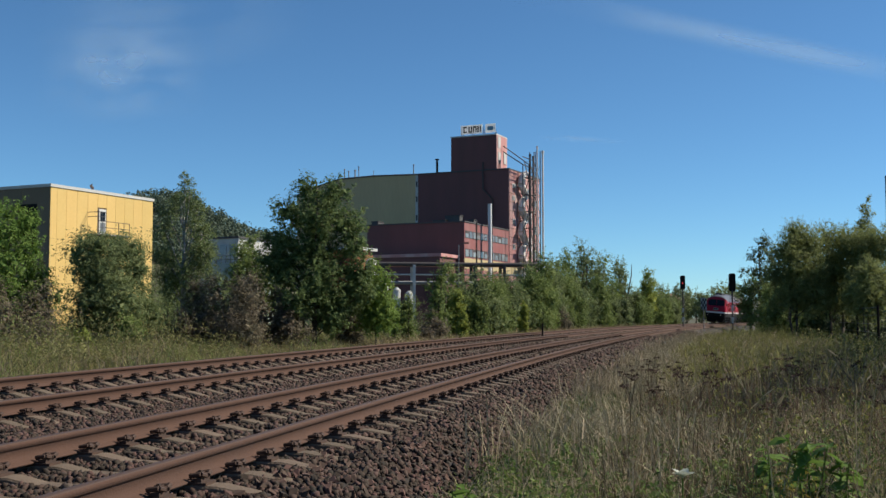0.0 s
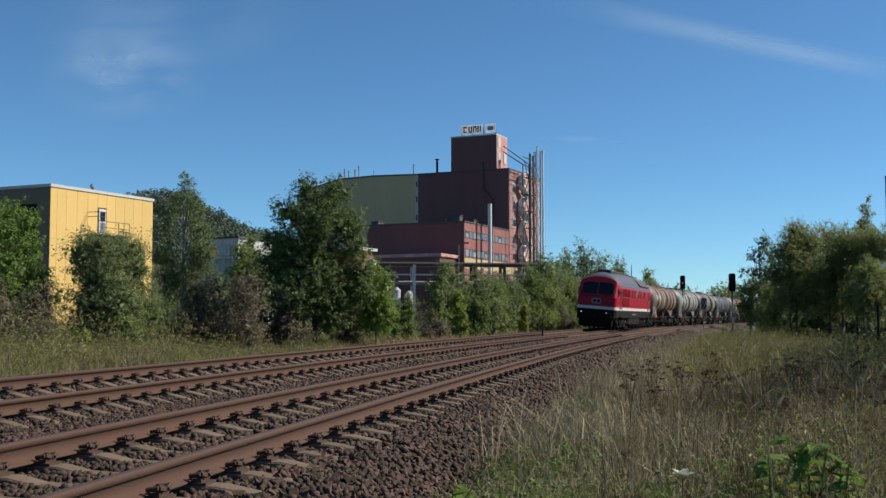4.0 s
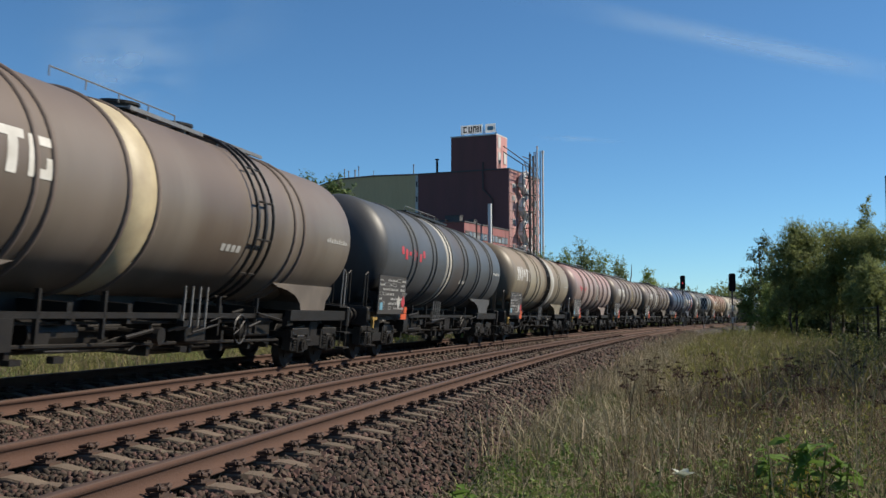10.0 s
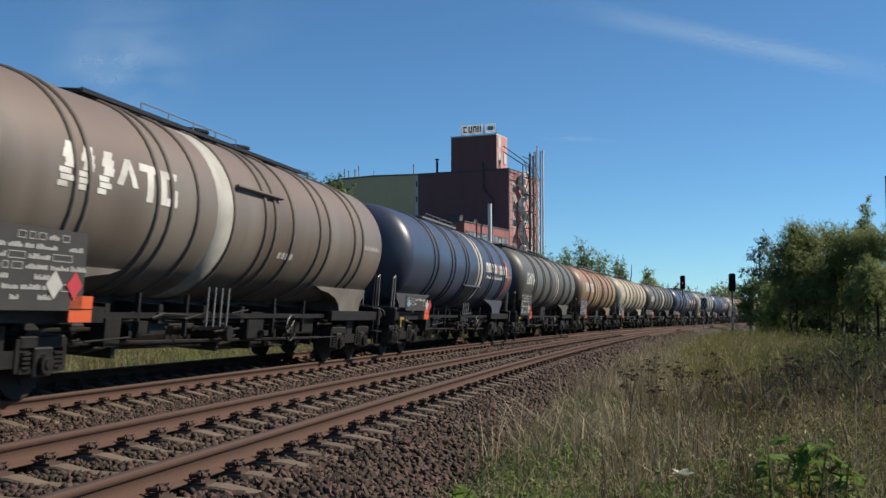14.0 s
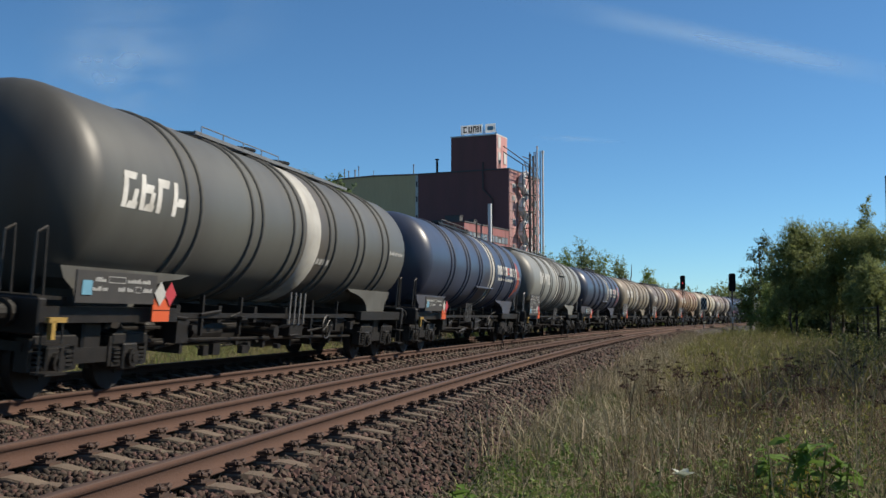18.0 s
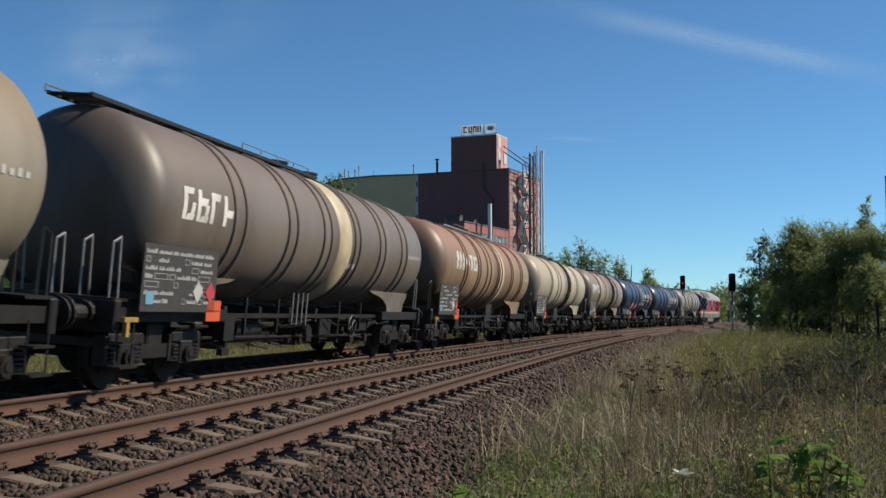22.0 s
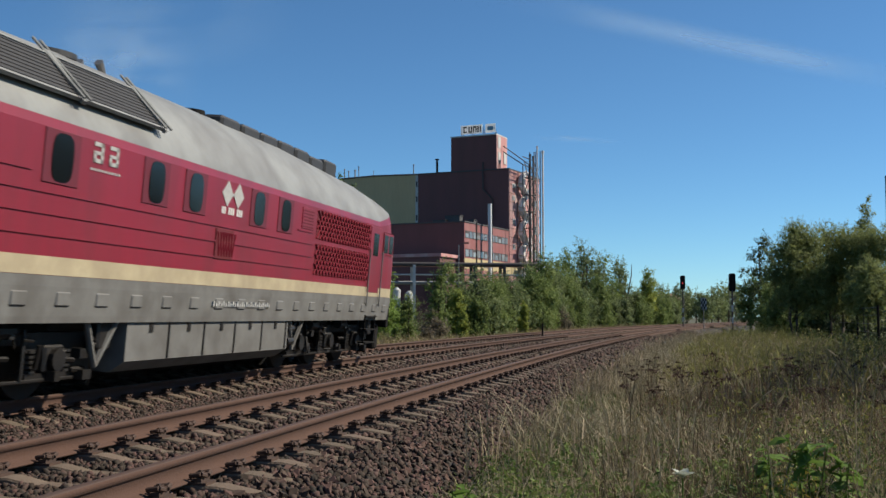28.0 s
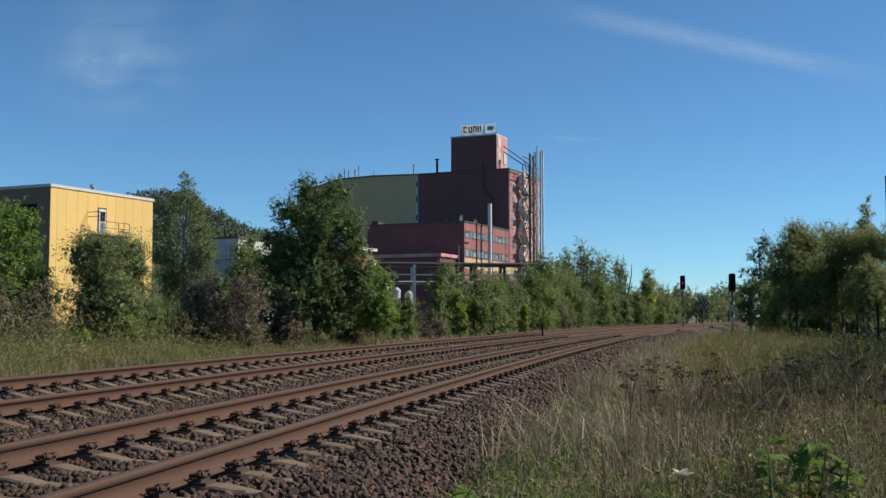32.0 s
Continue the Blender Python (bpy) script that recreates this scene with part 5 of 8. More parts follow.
def factory():
    f = thing("factory_building", "tall maroon industrial block with a rooftop tower and lower annexe", "factory", m=grid_frame(11.55, 186.0))
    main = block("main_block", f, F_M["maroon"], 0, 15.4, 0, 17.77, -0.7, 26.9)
    block("roof_slab", f, F_M["felt"], -0.12, 15.5, -0.12, 17.8, 26.9, 27.12)
    bm = bm_()
    prof = [(17.8, -0.7), (17.8, 26.95), (27.0, 27.2), (34.5, 27.0), (40.5, 25.6), (44.0, 24.4), (44.0, -0.7)]
    loft(bm, [[(0.15, y, z) for y, z in prof], [(32, y, z) for y, z in prof]])
    hall = part("olive_hall", bm, F_M["olive"], f, "olive-coloured hall with a shallow curved roof")
    bm = bm_()
    for a, b in zip(prof[1:5], prof[2:6]):
        rod(bm, (0.1, a[0], a[1] + 0.05), (0.1, b[0], b[1] + 0.05), 0.14, 6)
    part("eaves_trim", bm, F_M["felt"], hall)
    bm = bm_()
    bx(bm, 0.0, 0.16, 17.8, 18.3, 17.0, 26.8)
    dp = part("corner_strip", bm, F_M["pale"], hall, "pale corner strip")
    for z in (19.0, 22.4, 25.2):
        block("strip_window", dp, F_M["felt"], -0.03, 0.03, 17.9, 18.2, z - 0.5, z + 0.5)
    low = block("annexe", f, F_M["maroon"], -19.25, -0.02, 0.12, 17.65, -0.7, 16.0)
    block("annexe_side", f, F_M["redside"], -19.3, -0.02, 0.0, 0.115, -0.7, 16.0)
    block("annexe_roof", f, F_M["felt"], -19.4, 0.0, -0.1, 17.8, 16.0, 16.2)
    side = block("main_side", f, F_M["rose"], -0.03, 15.45, -0.10, -0.005, -0.7, 26.85, "red side wall of weathered panels, coloured paler for sunlight")
    # panel joints on the sunlit sides
    for k in range(17):
        z = 1.0 + 1.55 * k
        block("panel_joint", side, F_M["steel"], 0.0, 15.4, -0.13, -0.098, z, z + 0.06)
    for k in range(4):
        block("panel_post", side, F_M["steel"], 0.1 + 3.7 * k, 0.22 + 3.7 * k, -0.14, -0.098, -0.5, 26.8)
    for k, (a, z, wd, hg) in enumerate(((1.3, 22.0, 1.4, 0.9), (1.4, 24.2, 1.6, 0.8), (1.5, 17.8, 1.3, 0.9), (1.5, 13.3, 1.3, 0.9), (5.0, 20.5, 2.0, 2.8), (5.2, 16.0, 1.9, 3.0), (5.0, 11.5, 1.9, 3.0),
                                         (9.0, 19.0, 2.2, 2.0), (9.2, 14.2, 2.0, 2.6), (12.5, 22.0, 2.0, 1.2), (12.6, 17.0, 2.0, 1.6), (12.6, 12.5, 2.0, 1.6), (8.8, 23.6, 2.0, 1.5))):
        wn_ = block("window", f, F_M["pale"], a, a + wd, -0.17, -0.12, z - hg / 2, z + hg / 2)
        block("pane", wn_, F_M["glassw"], a + 0.12, a + wd * 0.48, -0.185, -0.16, z - hg / 2 + 0.12, z + hg / 2 - 0.12)
    for row, (z0, z1) in enumerate(((13.5, 14.7), (10.5, 11.8))):
        for k in range(12):
            a = -19.0 + 1.55 * k
            wn_ = block("window", f, F_M["steel"], a, a + 1.35, -0.05, 0.02, z0, z1)
            block("pane", wn_, F_M["glassw"], a + 0.06, a + 1.29, -0.065, -0.045, z0 + 0.1, z1 - 0.15 - 0.3 * ((k * 7 + row) % 3 == 0))
    block("buff_band", f, F_M["buff"], -19.32, -2.0, -0.03, -0.005, 8.6, 10.3, "buff painted band")
    block("buff_band", f, F_M["buff"], -2.0, 6.0, -0.16, -0.13, 8.2, 10.0)
    for a in (-14.6, -8.0):
        bm = bm_()
        rod(bm, (a, -0.14, 0), (a, -0.14, 16.6), 0.10, 8)
        part("downpipe", bm, F_M["steel"], f)
    bm = bm_()
    rod(bm, (-11.6, -1.2, -0.5), (-11.6, -1.2, 19.6), 0.33, 16)
    for z in (4, 9, 14):
        rod(bm, (-11.6, -1.2, z), (-11.6, 0.2, z), 0.08, 6)
    part("silver_stack", bm, F_M["silver"], f, "bright silver flue pipe")
    bm = bm_()
    pts = [(-0.25, 4.8, 28.4), (-0.25, 4.8, 23.6), (-0.25, 3.0, 21.8), (-0.25, 3.0, 18.0)]
    for a, b in zip(pts, pts[1:]):
        rod(bm, a, b, 0.13, 8)
    part("wall_pipe", bm, F_M["steel"], f)
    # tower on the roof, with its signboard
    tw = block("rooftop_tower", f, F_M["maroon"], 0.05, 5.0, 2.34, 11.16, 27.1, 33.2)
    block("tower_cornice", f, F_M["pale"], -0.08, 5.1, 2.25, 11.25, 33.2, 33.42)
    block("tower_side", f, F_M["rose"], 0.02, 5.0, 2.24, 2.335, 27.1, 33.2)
    for a, z in ((0.5, 31.0), (0.6, 28.2), (3.2, 28.4)):
        block("window", f, F_M["pale"], a, a + 1.2, 2.14, 2.24, z, z + 2.0)
    # signboard with plain shapes for its lettering
    sg = thing("roof_signboard", "white rooftop signboard with dark shapes on a frame", "sign", m=grid_frame(11.55, 186.0))
    bm = bm_()
    for y in (2.8, 5.0, 7.2, 9.2):
        rod(bm, (0.6, y, 33.4), (0.6, y, 35.0), 0.06, 6)
        rod(bm, (1.6, y, 33.4), (0.6, y, 34.6), 0.05, 6)
    part("support_frame", bm, F_M["steel"], sg)
    block("board", sg, F_M["board"], 0.45, 0.55, 5.2, 9.4, 33.75, 35.35)
    block("board", sg, F_M["board"], 0.45, 0.55, 2.7, 4.6, 33.75, 35.35)
    for k, y in enumerate((8.75, 7.75, 6.85, 6.0)):
        bm = bm_()
        bx(bm, 0.38, 0.44, y - 0.1, y + 0.12, 34.0, 35.1)
        if k < 3:
            bx(bm, 0.38, 0.44, y - 0.55, y - 0.1, (34.0, 34.0, 34.85)[k], (34.25, 34.22, 35.1)[k])
        if k == 0:
            bx(bm, 0.38, 0.44, y - 0.55, y - 0.1, 34.85, 35.1)
        if k > 0:
            bx(bm, 0.38, 0.44, y - 0.55, y - 0.35, 34.0, 35.1)
        part("sign_shape", bm, M["black"], sg)
    block("sign_shape", sg, M["bluebar"], 0.40, 0.46, 3.1, 4.2, 34.2, 34.9)
    # stacks and masts on the roofs
    for y, z0, z1, r in ((14.4, 27.0, 29.6, 0.22), (2.0, 27.0, 28.6, 0.12), (33.9, 26.9, 28.9, 0.10), (33.0, 26.9, 28.5, 0.10), (31.6, 26.9, 28.6, 0.12), (30.8, 26.9, 29.2, 0.08), (27.6, 27.1, 28.2, 0.05), (19.2, 27.0, 28.9, 0.10)):
        st = thing("roof_stack", "slim metal vent stack on the factory roof", "vent stack", "roof stacks", m=grid_frame(11.55, 186.0))
        bm = bm_()
        rod(bm, (1.0, y, z0), (1.0, y, z1), r, 8)
        part("pipe", bm, M["black"] if r > 0.2 else M["galv"], st)
        bm = bm_()
        rod(bm, (1.0, y, z1 - 0.05), (1.0, y, z1 + 0.15), r * 1.7, 8)
        part("cowl", bm, M["black"] if r > 0.2 else M["galv"], st)
    for a, y, sx, sy, h in ((-18.6, 16.0, 2.0, 1.2, 0.5), (-18.0, 1.4, 1.2, 2.6, 1.0), (-12.0, 1.5, 1.0, 1.0, 0.8), (-8.0, 5.0, 3.0, 2.5, 0.9), (-18.8, 3.6, 0.8, 2.2, 0.25)):
        v = thing("rooftop_unit", "small dark ventilation unit on the annexe roof", "ventilation unit", "roof units", m=grid_frame(11.55, 186.0))
        block("casing", v, F_M["felt"], a, a + sx, y, y + sy, 16.2, 16.2 + h)
        block("lid", v, F_M["steel"], a - 0.08, a + sx + 0.08, y - 0.08, y + sy + 0.08, 16.2 + h, 16.3 + h)


def stair_tower():
    t = thing("stair_tower", "rusty steel escape stair tower with pipes beside the factory", "stair tower", m=grid_frame(11.55, 186.0) @ Matrix.Diagonal((0.82, 1, 1, 1)))
    cols = ((0.3, 27.6), (4.0, 28.0), (7.3, 30.6), (11.2, 31.2))
    for a, top in cols:
        for b in (-2.6, -1.75) if a > 4 else (-2.6,):
            bm = bm_()
            bx(bm, a - 0.075, a + 0.075, b - 0.07, b + 0.07, -0.6, top if b < -1 else min(top, 27.5))
            part("column", bm, F_M["steel"], t)
    for k in range(9):
        z = 1.6 + 3.0 * k
        bm = bm_()
        bx(bm, 3.9, 11.3, -2.66, -2.54, z, z + 0.14)
        bx(bm, 3.8, 7.5, -2.6, -1.75, z + 0.02, z + 0.12)
        part("landing", bm, F_M["steel"], t)
        bm = bm_()
        s = 1 if k % 2 else -1
        a0, a1 = (4.2, 7.1) if s > 0 else (7.1, 4.2)
        rod(bm, (a0, -2.62, z + 0.1), (a1, -2.62, z + 3.1), 0.09, 5)
        rod(bm, (a0, -1.6, z + 0.1), (a1, -1.6, z + 3.1), 0.09, 5)
        for q in range(9):
            f = (q + 0.5) / 9
            bx(bm, a0 + (a1 - a0) * f - 0.14, a0 + (a1 - a0) * f + 0.14, -2.6, -1.62, z + 0.1 + 3 * f, z + 0.14 + 3 * f)
        part("stair_flight", bm, M["galv"], t)
        bm = bm_()
        rod(bm, (7.4, -2.6, z), (11.1, -2.6, z + 3.0), 0.055, 5)
        rod(bm, (11.1, -2.6, z), (7.4, -2.6, z + 3.0), 0.055, 5)
        part("cross_brace", bm, F_M["steel"], t)
        bm = bm_()
        rod(bm, (3.9, -2.68, z + 1.1), (11.2, -2.68, z + 1.1), 0.03, 5)
        part("guard_rail", bm, F_M["steel"], t)
    for a, top, r, mm in ((11.5, 31.2, 0.19, F_M["duct"]), (7.9, 31.6, 0.12, F_M["duct"]), (5.2, 29.5, 0.13, F_M["steel"]), (3.4, 29.6, 0.16, F_M["steel"])):
        bm = bm_()
        rod(bm, (a, -3.0, -0.5), (a, -3.0, top), r, 10)
        rod(bm, (a, -3.0, top - 0.3), (a, -3.0, top + 0.1), r * 1.5, 10)
        part("riser_pipe", bm, mm, t)
    for k in range(5):
        z = 5.4 + 4.3 * k
        bm = bm_()
        rod(bm, (7.6, -0.95, z), (4.6, -0.95, z + 2.0), 0.62, 10)
        rod(bm, (4.6, -0.95, z + 2.0), (5.2, -0.95, z + 3.4), 0.62, 10)
        rod(bm, (5.2, -0.95, z + 3.4), (7.6, -0.95, z + 4.3), 0.5, 10)
        part("white_duct", bm, F_M["duct"], t)
    bm = bm_()
    for z in (27.6, 29.0):
        rod(bm, (0.3, -2.6, z), (7.3, -2.6, z), 0.10, 5)
    rod(bm, (0.3, -2.6, 27.6), (3.0, 2.0, 30.5), 0.10, 5)
    rod(bm, (4.0, -2.6, 28.0), (3.2, 2.0, 31.5), 0.10, 5)
    part("top_bridge", bm, F_M["steel"], t)


factory()
stair_tower()


def yellow_building():
    y = thing("yellow_building", "yellow clad industrial building with an escape door and flat roof", "building", m=grid_frame(-33.39, 90.0))
    block("wall_core", y, F_M["shadedwall"], 0.06, 13.0, 0.06, 26, -0.7, 12.0)
    block("roof_trim", y, F_M["pale"], -0.08, 13.1, -0.08, 26.1, 12.0, 12.26)
    edges = [0.0, 0.75, 1.85, 3.1, 4.4, 5.6, 6.75, 7.9, 9.1, 10.3, 11.5, 13.0]
    for a, b in zip(edges, edges[1:]):
        for z0, z1 in ((-0.6, 3.8), (3.82, 7.58), (7.6, 11.98)):
            if 5.5 < (a + b) / 2 < 6.9 and z0 > 7:
                block("panel", y, F_M["yellow"], a + 0.012, b - 0.012, 0, 0.055, 10.75, z1)
            else:
                block("panel", y, F_M["yellow"], a + 0.012, b - 0.012, 0, 0.055, z0, z1)
    # left face in the darker copy, shade painted as colour
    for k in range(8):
        block("panel", y, F_M["shadedwall"], 0, 0.055, 0.1 + 3.2 * k, 3.27 + 3.2 * k, -0.6, 11.98)
    block("dark_opening", y, M["black"], -0.03, 0.06, 1.5, 3.6, 6.8, 10.6)
    d = block("door", y, M["white"], 5.78, 6.66, -0.04, 0.02, 8.35, 10.62, "white glazed escape door")
    block("pane", d, M["glass"], 5.92, 6.52, -0.06, -0.035, 9.5, 10.4)
    block("pane", d, F_M["glassw"], 5.92, 6.52, -0.06, -0.035, 8.5, 9.4)
    p = thing("escape_balcony", "small steel escape balcony with caged rails under a door", "balcony", m=grid_frame(-33.39, 90.0))
    block("platform", p, M["galv"], 4.4, 8.4, -1.25, -0.01, 8.18, 8.30)
    bm = bm_()
    for a in (4.4, 4.9, 5.4, 7.0, 7.7, 8.4):
        rod(bm, (a, -1.22, 8.3), (a, -1.22, 10.2 if a < 5.5 else 9.4), 0.03, 5)
    for z in (8.85, 9.4):
        rod(bm, (4.4, -1.22, z), (8.4, -1.22, z), 0.03, 5)
    for z in (9.8, 10.2):
        rod(bm, (4.4, -1.22, z), (5.4, -1.22, z), 0.03, 5)
        rod(bm, (4.4, -1.22, z), (4.4, 0, z), 0.03, 5)
    part("railing", bm, F_M["steel"], p)
    bm = bm_()
    for a in (4.5, 8.3):
        rod(bm, (a, -1.2, 8.2), (a, 0.0, 7.2), 0.04, 5)
    part("bracket", bm, F_M["steel"], p)
    u = thing("roof_aerial", "small dish-shaped aerial on a flat roof", "aerial", m=grid_frame(-33.39, 90.0))
    bm = bm_()
    rod(bm, (8.0, 3.0, 12.26), (8.0, 3.0, 13.3), 0.05, 6)
    part("mast", bm, F_M["steel"], u)
    bm = bm_()
    rod(bm, (8.0, 3.0, 13.0), (8.0, 2.9, 13.05), 0.26, 14, 0.1)
    part("dish", bm, F_M["steel"], u)


yellow_building()


def plant_house():
    p = thing("plant_house", "pale grey plant building with pale green base and railed ledge", "building", m=grid_frame(-27.4, 140.0))
    block("lower_wall", p, F_M["mint"], 0, 9, 0, 5.6, -0.7, 8.0)
    block("upper_wall", p, F_M["pale"], 1.2, 9, 0.4, 5.3, 8.0, 11.4)
    block("roof_slab", p, F_M["felt"], 1.0, 9.2, 0.2, 5.5, 11.4, 11.65)
    bm = bm_()
    for z in (8.5, 9.0):
        rod(bm, (0.05, 0.05, z), (0.05, 5.5, z), 0.04, 5)
        rod(bm, (0.05, 0.05, z), (8.9, 0.05, z), 0.04, 5)
    for k in range(8):
        rod(bm, (0.05, 0.05 + 0.75 * k, 8.0), (0.05, 0.05 + 0.75 * k, 9.0), 0.04, 5)
        rod(bm, (0.05 + 1.2 * k, 0.05, 8.0), (0.05 + 1.2 * k, 0.05, 9.0), 0.04, 5)
    part("railing", bm, F_M["steel"], p)
    for k in range(3):
        block("window", p, F_M["glassw"], 1.12, 1.22, 0.8 + 1.5 * k, 1.8 + 1.5 * k, 9.2, 10.6)
    h = thing("orange_shed", "orange-red shed with a pale roof edge", "shed", m=grid_frame(-9.2, 110.0))
    block("wall", h, mat("orange_wall", (0.42, 0.13, 0.06), 0.7, second=(0.34, 0.10, 0.05), scale=1, amount=0.6), 0, 4, 0, 4.0, -0.7, 7.9)
    block("roof", h, F_M["pale"], -0.4, 4.3, -0.4, 4.4, 7.9, 8.2)
    v = thing("white_vessel", "white cylindrical vessel beside a shed", "tank", m=pose(-7.4, 109.0, 0))
    bm = bm_()
    rod(bm, (0, 0, -0.6), (0, 0, 6.6), 0.55, 18)
    rod(bm, (0, 0, 6.6), (0, 0, 7.0), 0.55, 18, 0.15)
    part("shell", bm, M["white"], v)
    hs = thing("far_house", "far house with a red tiled roof", "house", m=pose(60.0, 300.0, 0, 0, 0, 20))
    block("wall", hs, F_M["buff"], 0, 9, 0, 7, -0.6, 5.0)
    bm = bm_()
    loft(bm, [[(-0.5, -0.5, 4.9), (9.5, -0.5, 4.9), (9.5, 3.5, 7.6), (-0.5, 3.5, 7.6)], [(-0.5, 7.5, 4.9), (9.5, 7.5, 4.9), (9.5, 3.52, 7.61), (-0.5, 3.52, 7.61)]])
    part("roof", bm, F_M["rose"], hs)


plant_house()


def pipe_rack():
    r = thing("pipe_rack", "steel pipe rack with several rows of pipes", "pipe rack", m=pose(-9.0, 152.0, 0, 0, 0, 8))
    for k in range(6):
        x = 0.5 + 4.4 * k
        bm = bm_()
        bx(bm, x - 0.2, x + 0.2, -0.2, 0.2, -0.7, 8.4)
        bx(bm, x - 0.2, x + 0.2, 2.8, 3.2, -0.7, 8.4)
        for z in (5.6, 8.2):
            bx(bm, x - 0.15, x + 0.15, -0.3, 3.3, z - 0.2, z)
        part("trestle", bm, F_M["pale"] if k == 1 else F_M["steel"], r)
    for k, (y, z, rad, mm) in enumerate(((0.2, 8.5, 0.3, F_M["steel"]), (1.0, 8.45, 0.22, M["galv"]), (2.0, 8.5, 0.3, F_M["rose"]), (0.3, 5.8, 0.2, M["galv"]), (1.4, 5.85, 0.25, F_M["pale"]), (2.5, 5.8, 0.2, F_M["steel"]), (0.2, 7.0, 0.12, M["white"]))):
        bm = bm_()
        rod(bm, (-1, y, z), (24.0, y, z), rad, 10)
        part("pipe", bm, mm, r)
    for k in range(3):
        v = thing("process_vessel", "white pressure vessel standing under the pipe rack", "tank", "process vessels", m=pose(-8.2 + 1.7 * k, 149.5, 0))
        bm = bm_()
        rod(bm, (0, 0, 1.5), (0, 0, 5.2 - 0.5 * k), 0.55, 14)
        rod(bm, (0, 0, 5.2 - 0.5 * k), (0, 0, 5.6 - 0.5 * k), 0.55, 14, 0.15)
        part("shell", bm, F_M["pale"], v)
        for a in range(3):
            bm = bm_()
            rod(bm, (0.4 * math.cos(a * 2.1), 0.4 * math.sin(a * 2.1), -0.6), (0.4 * math.cos(a * 2.1), 0.4 * math.sin(a * 2.1), 1.6), 0.07, 5)
            part("leg", bm, F_M["steel"], v)
    w = thing("low_shed", "low reddish shed roof behind the pipe rack", "shed", m=grid_frame(-0.5, 163.0))
    block("wall", w, F_M["maroon"], 0, 8, 0, 14, -0.6, 10.2)
    block("roof", w, F_M["rose"], -0.2, 8.2, -0.3, 14.2, 10.2, 10.7)
    for x, y, h in ((2.2, 148, 11.0), (13.5, 150, 9.0)):
        l = thing("yard_lamp", "tall grey yard lamp post with a small head", "lamp post", "yard lamps", m=pose(x, y, 0))
        bm = bm_()
        rod(bm, (0, 0, -0.6), (0, 0, h), 0.09, 8, 0.06)
        part("post", bm, M["galv"], l)
        bm = bm_()
        rod(bm, (0, 0, h), (0.9, -0.3, h + 0.2), 0.05, 6)
        bx(bm, 0.7, 1.4, -0.5, -0.2, h + 0.1, h + 0.28)
        part("lamp_head", bm, F_M["steel"], l)


pipe_rack()


# ---- signals, signs, posts and fence ----
def light_signal(x, y, top, label, lit):
    z0 = float(soil(np.array(x), np.array(y)))
    s = thing("railway_signal", label, "railway signal", "light signals", m=pose(x, y, 0, 0, 0, math.degrees(math.atan2(-x, y))))
    bm = bm_()
    rod(bm, (0, 0, z0 + 0.1), (0, 0, top - 1.4), 0.075, 10)
    part("mast", bm, F_M["steel"], s)
    bm = bm_()
    bx(bm, -0.3, 0.3, -0.3, 0.3, z0 - 0.1, z0 + 0.45, 0.03)
    part("foundation", bm, M["sleeper"], s)
    for a, b in ((0.4, 0.9), (1.4, 1.9)):
        bm = bm_()
        bx(bm, -0.09, 0.09, -0.10, -0.078, z0 + 0.6 + a, z0 + 0.6 + b)
        part("mast_marker", bm, M["white"], s, "white mast plate")
    bm = bm_()
    prof = [(-0.22, top - 1.5), (0.22, top - 1.5), (0.28, top - 1.35), (0.28, top - 0.12), (0.20, top), (-0.20, top), (-0.28, top - 0.12), (-0.28, top - 1.35)]
    loft(bm, [[(a, -0.06, b) for a, b in prof], [(a, 0.06, b) for a, b in prof]])
    h = part("head", bm, M["black"], s, "black signal screen")
    for a, b in ((-0.12, top - 0.45), (0.12, top - 0.45), (0.0, top - 0.85)):
        bm = bm_()
        rod(bm, (a, -0.06, b), (a, -0.28, b), 0.12, 12)
        part("hood", bm, M["black"], h)
    if lit:
        bm = bm_()
        rod(bm, (0, -0.281, top - 0.85), (0, -0.29, top - 0.85), 0.085, 12)
        part("red_lamp", bm, glow("red_signal_light", (0.8, 0.05, 0.05), 0.3), h, "lit red lamp")
    bm = bm_()
    for k in range(12):
        bx(bm, -0.2, 0.2, 0.1, 0.13, z0 + 0.5 + 0.32 * k, z0 + 0.53 + 0.32 * k)
    for a in (-0.2, 0.2):
        rod(bm, (a, 0.12, z0 + 0.3), (a, 0.12, top - 0.2), 0.02, 5)
    part("ladder", bm, M["galv"], s)


light_signal(26.6, 118.0, 5.5, "light signal with a lit red lamp on a slim mast", True)
light_signal(24.2, 89.0, 4.55, "dark light signal on a slim mast", False)


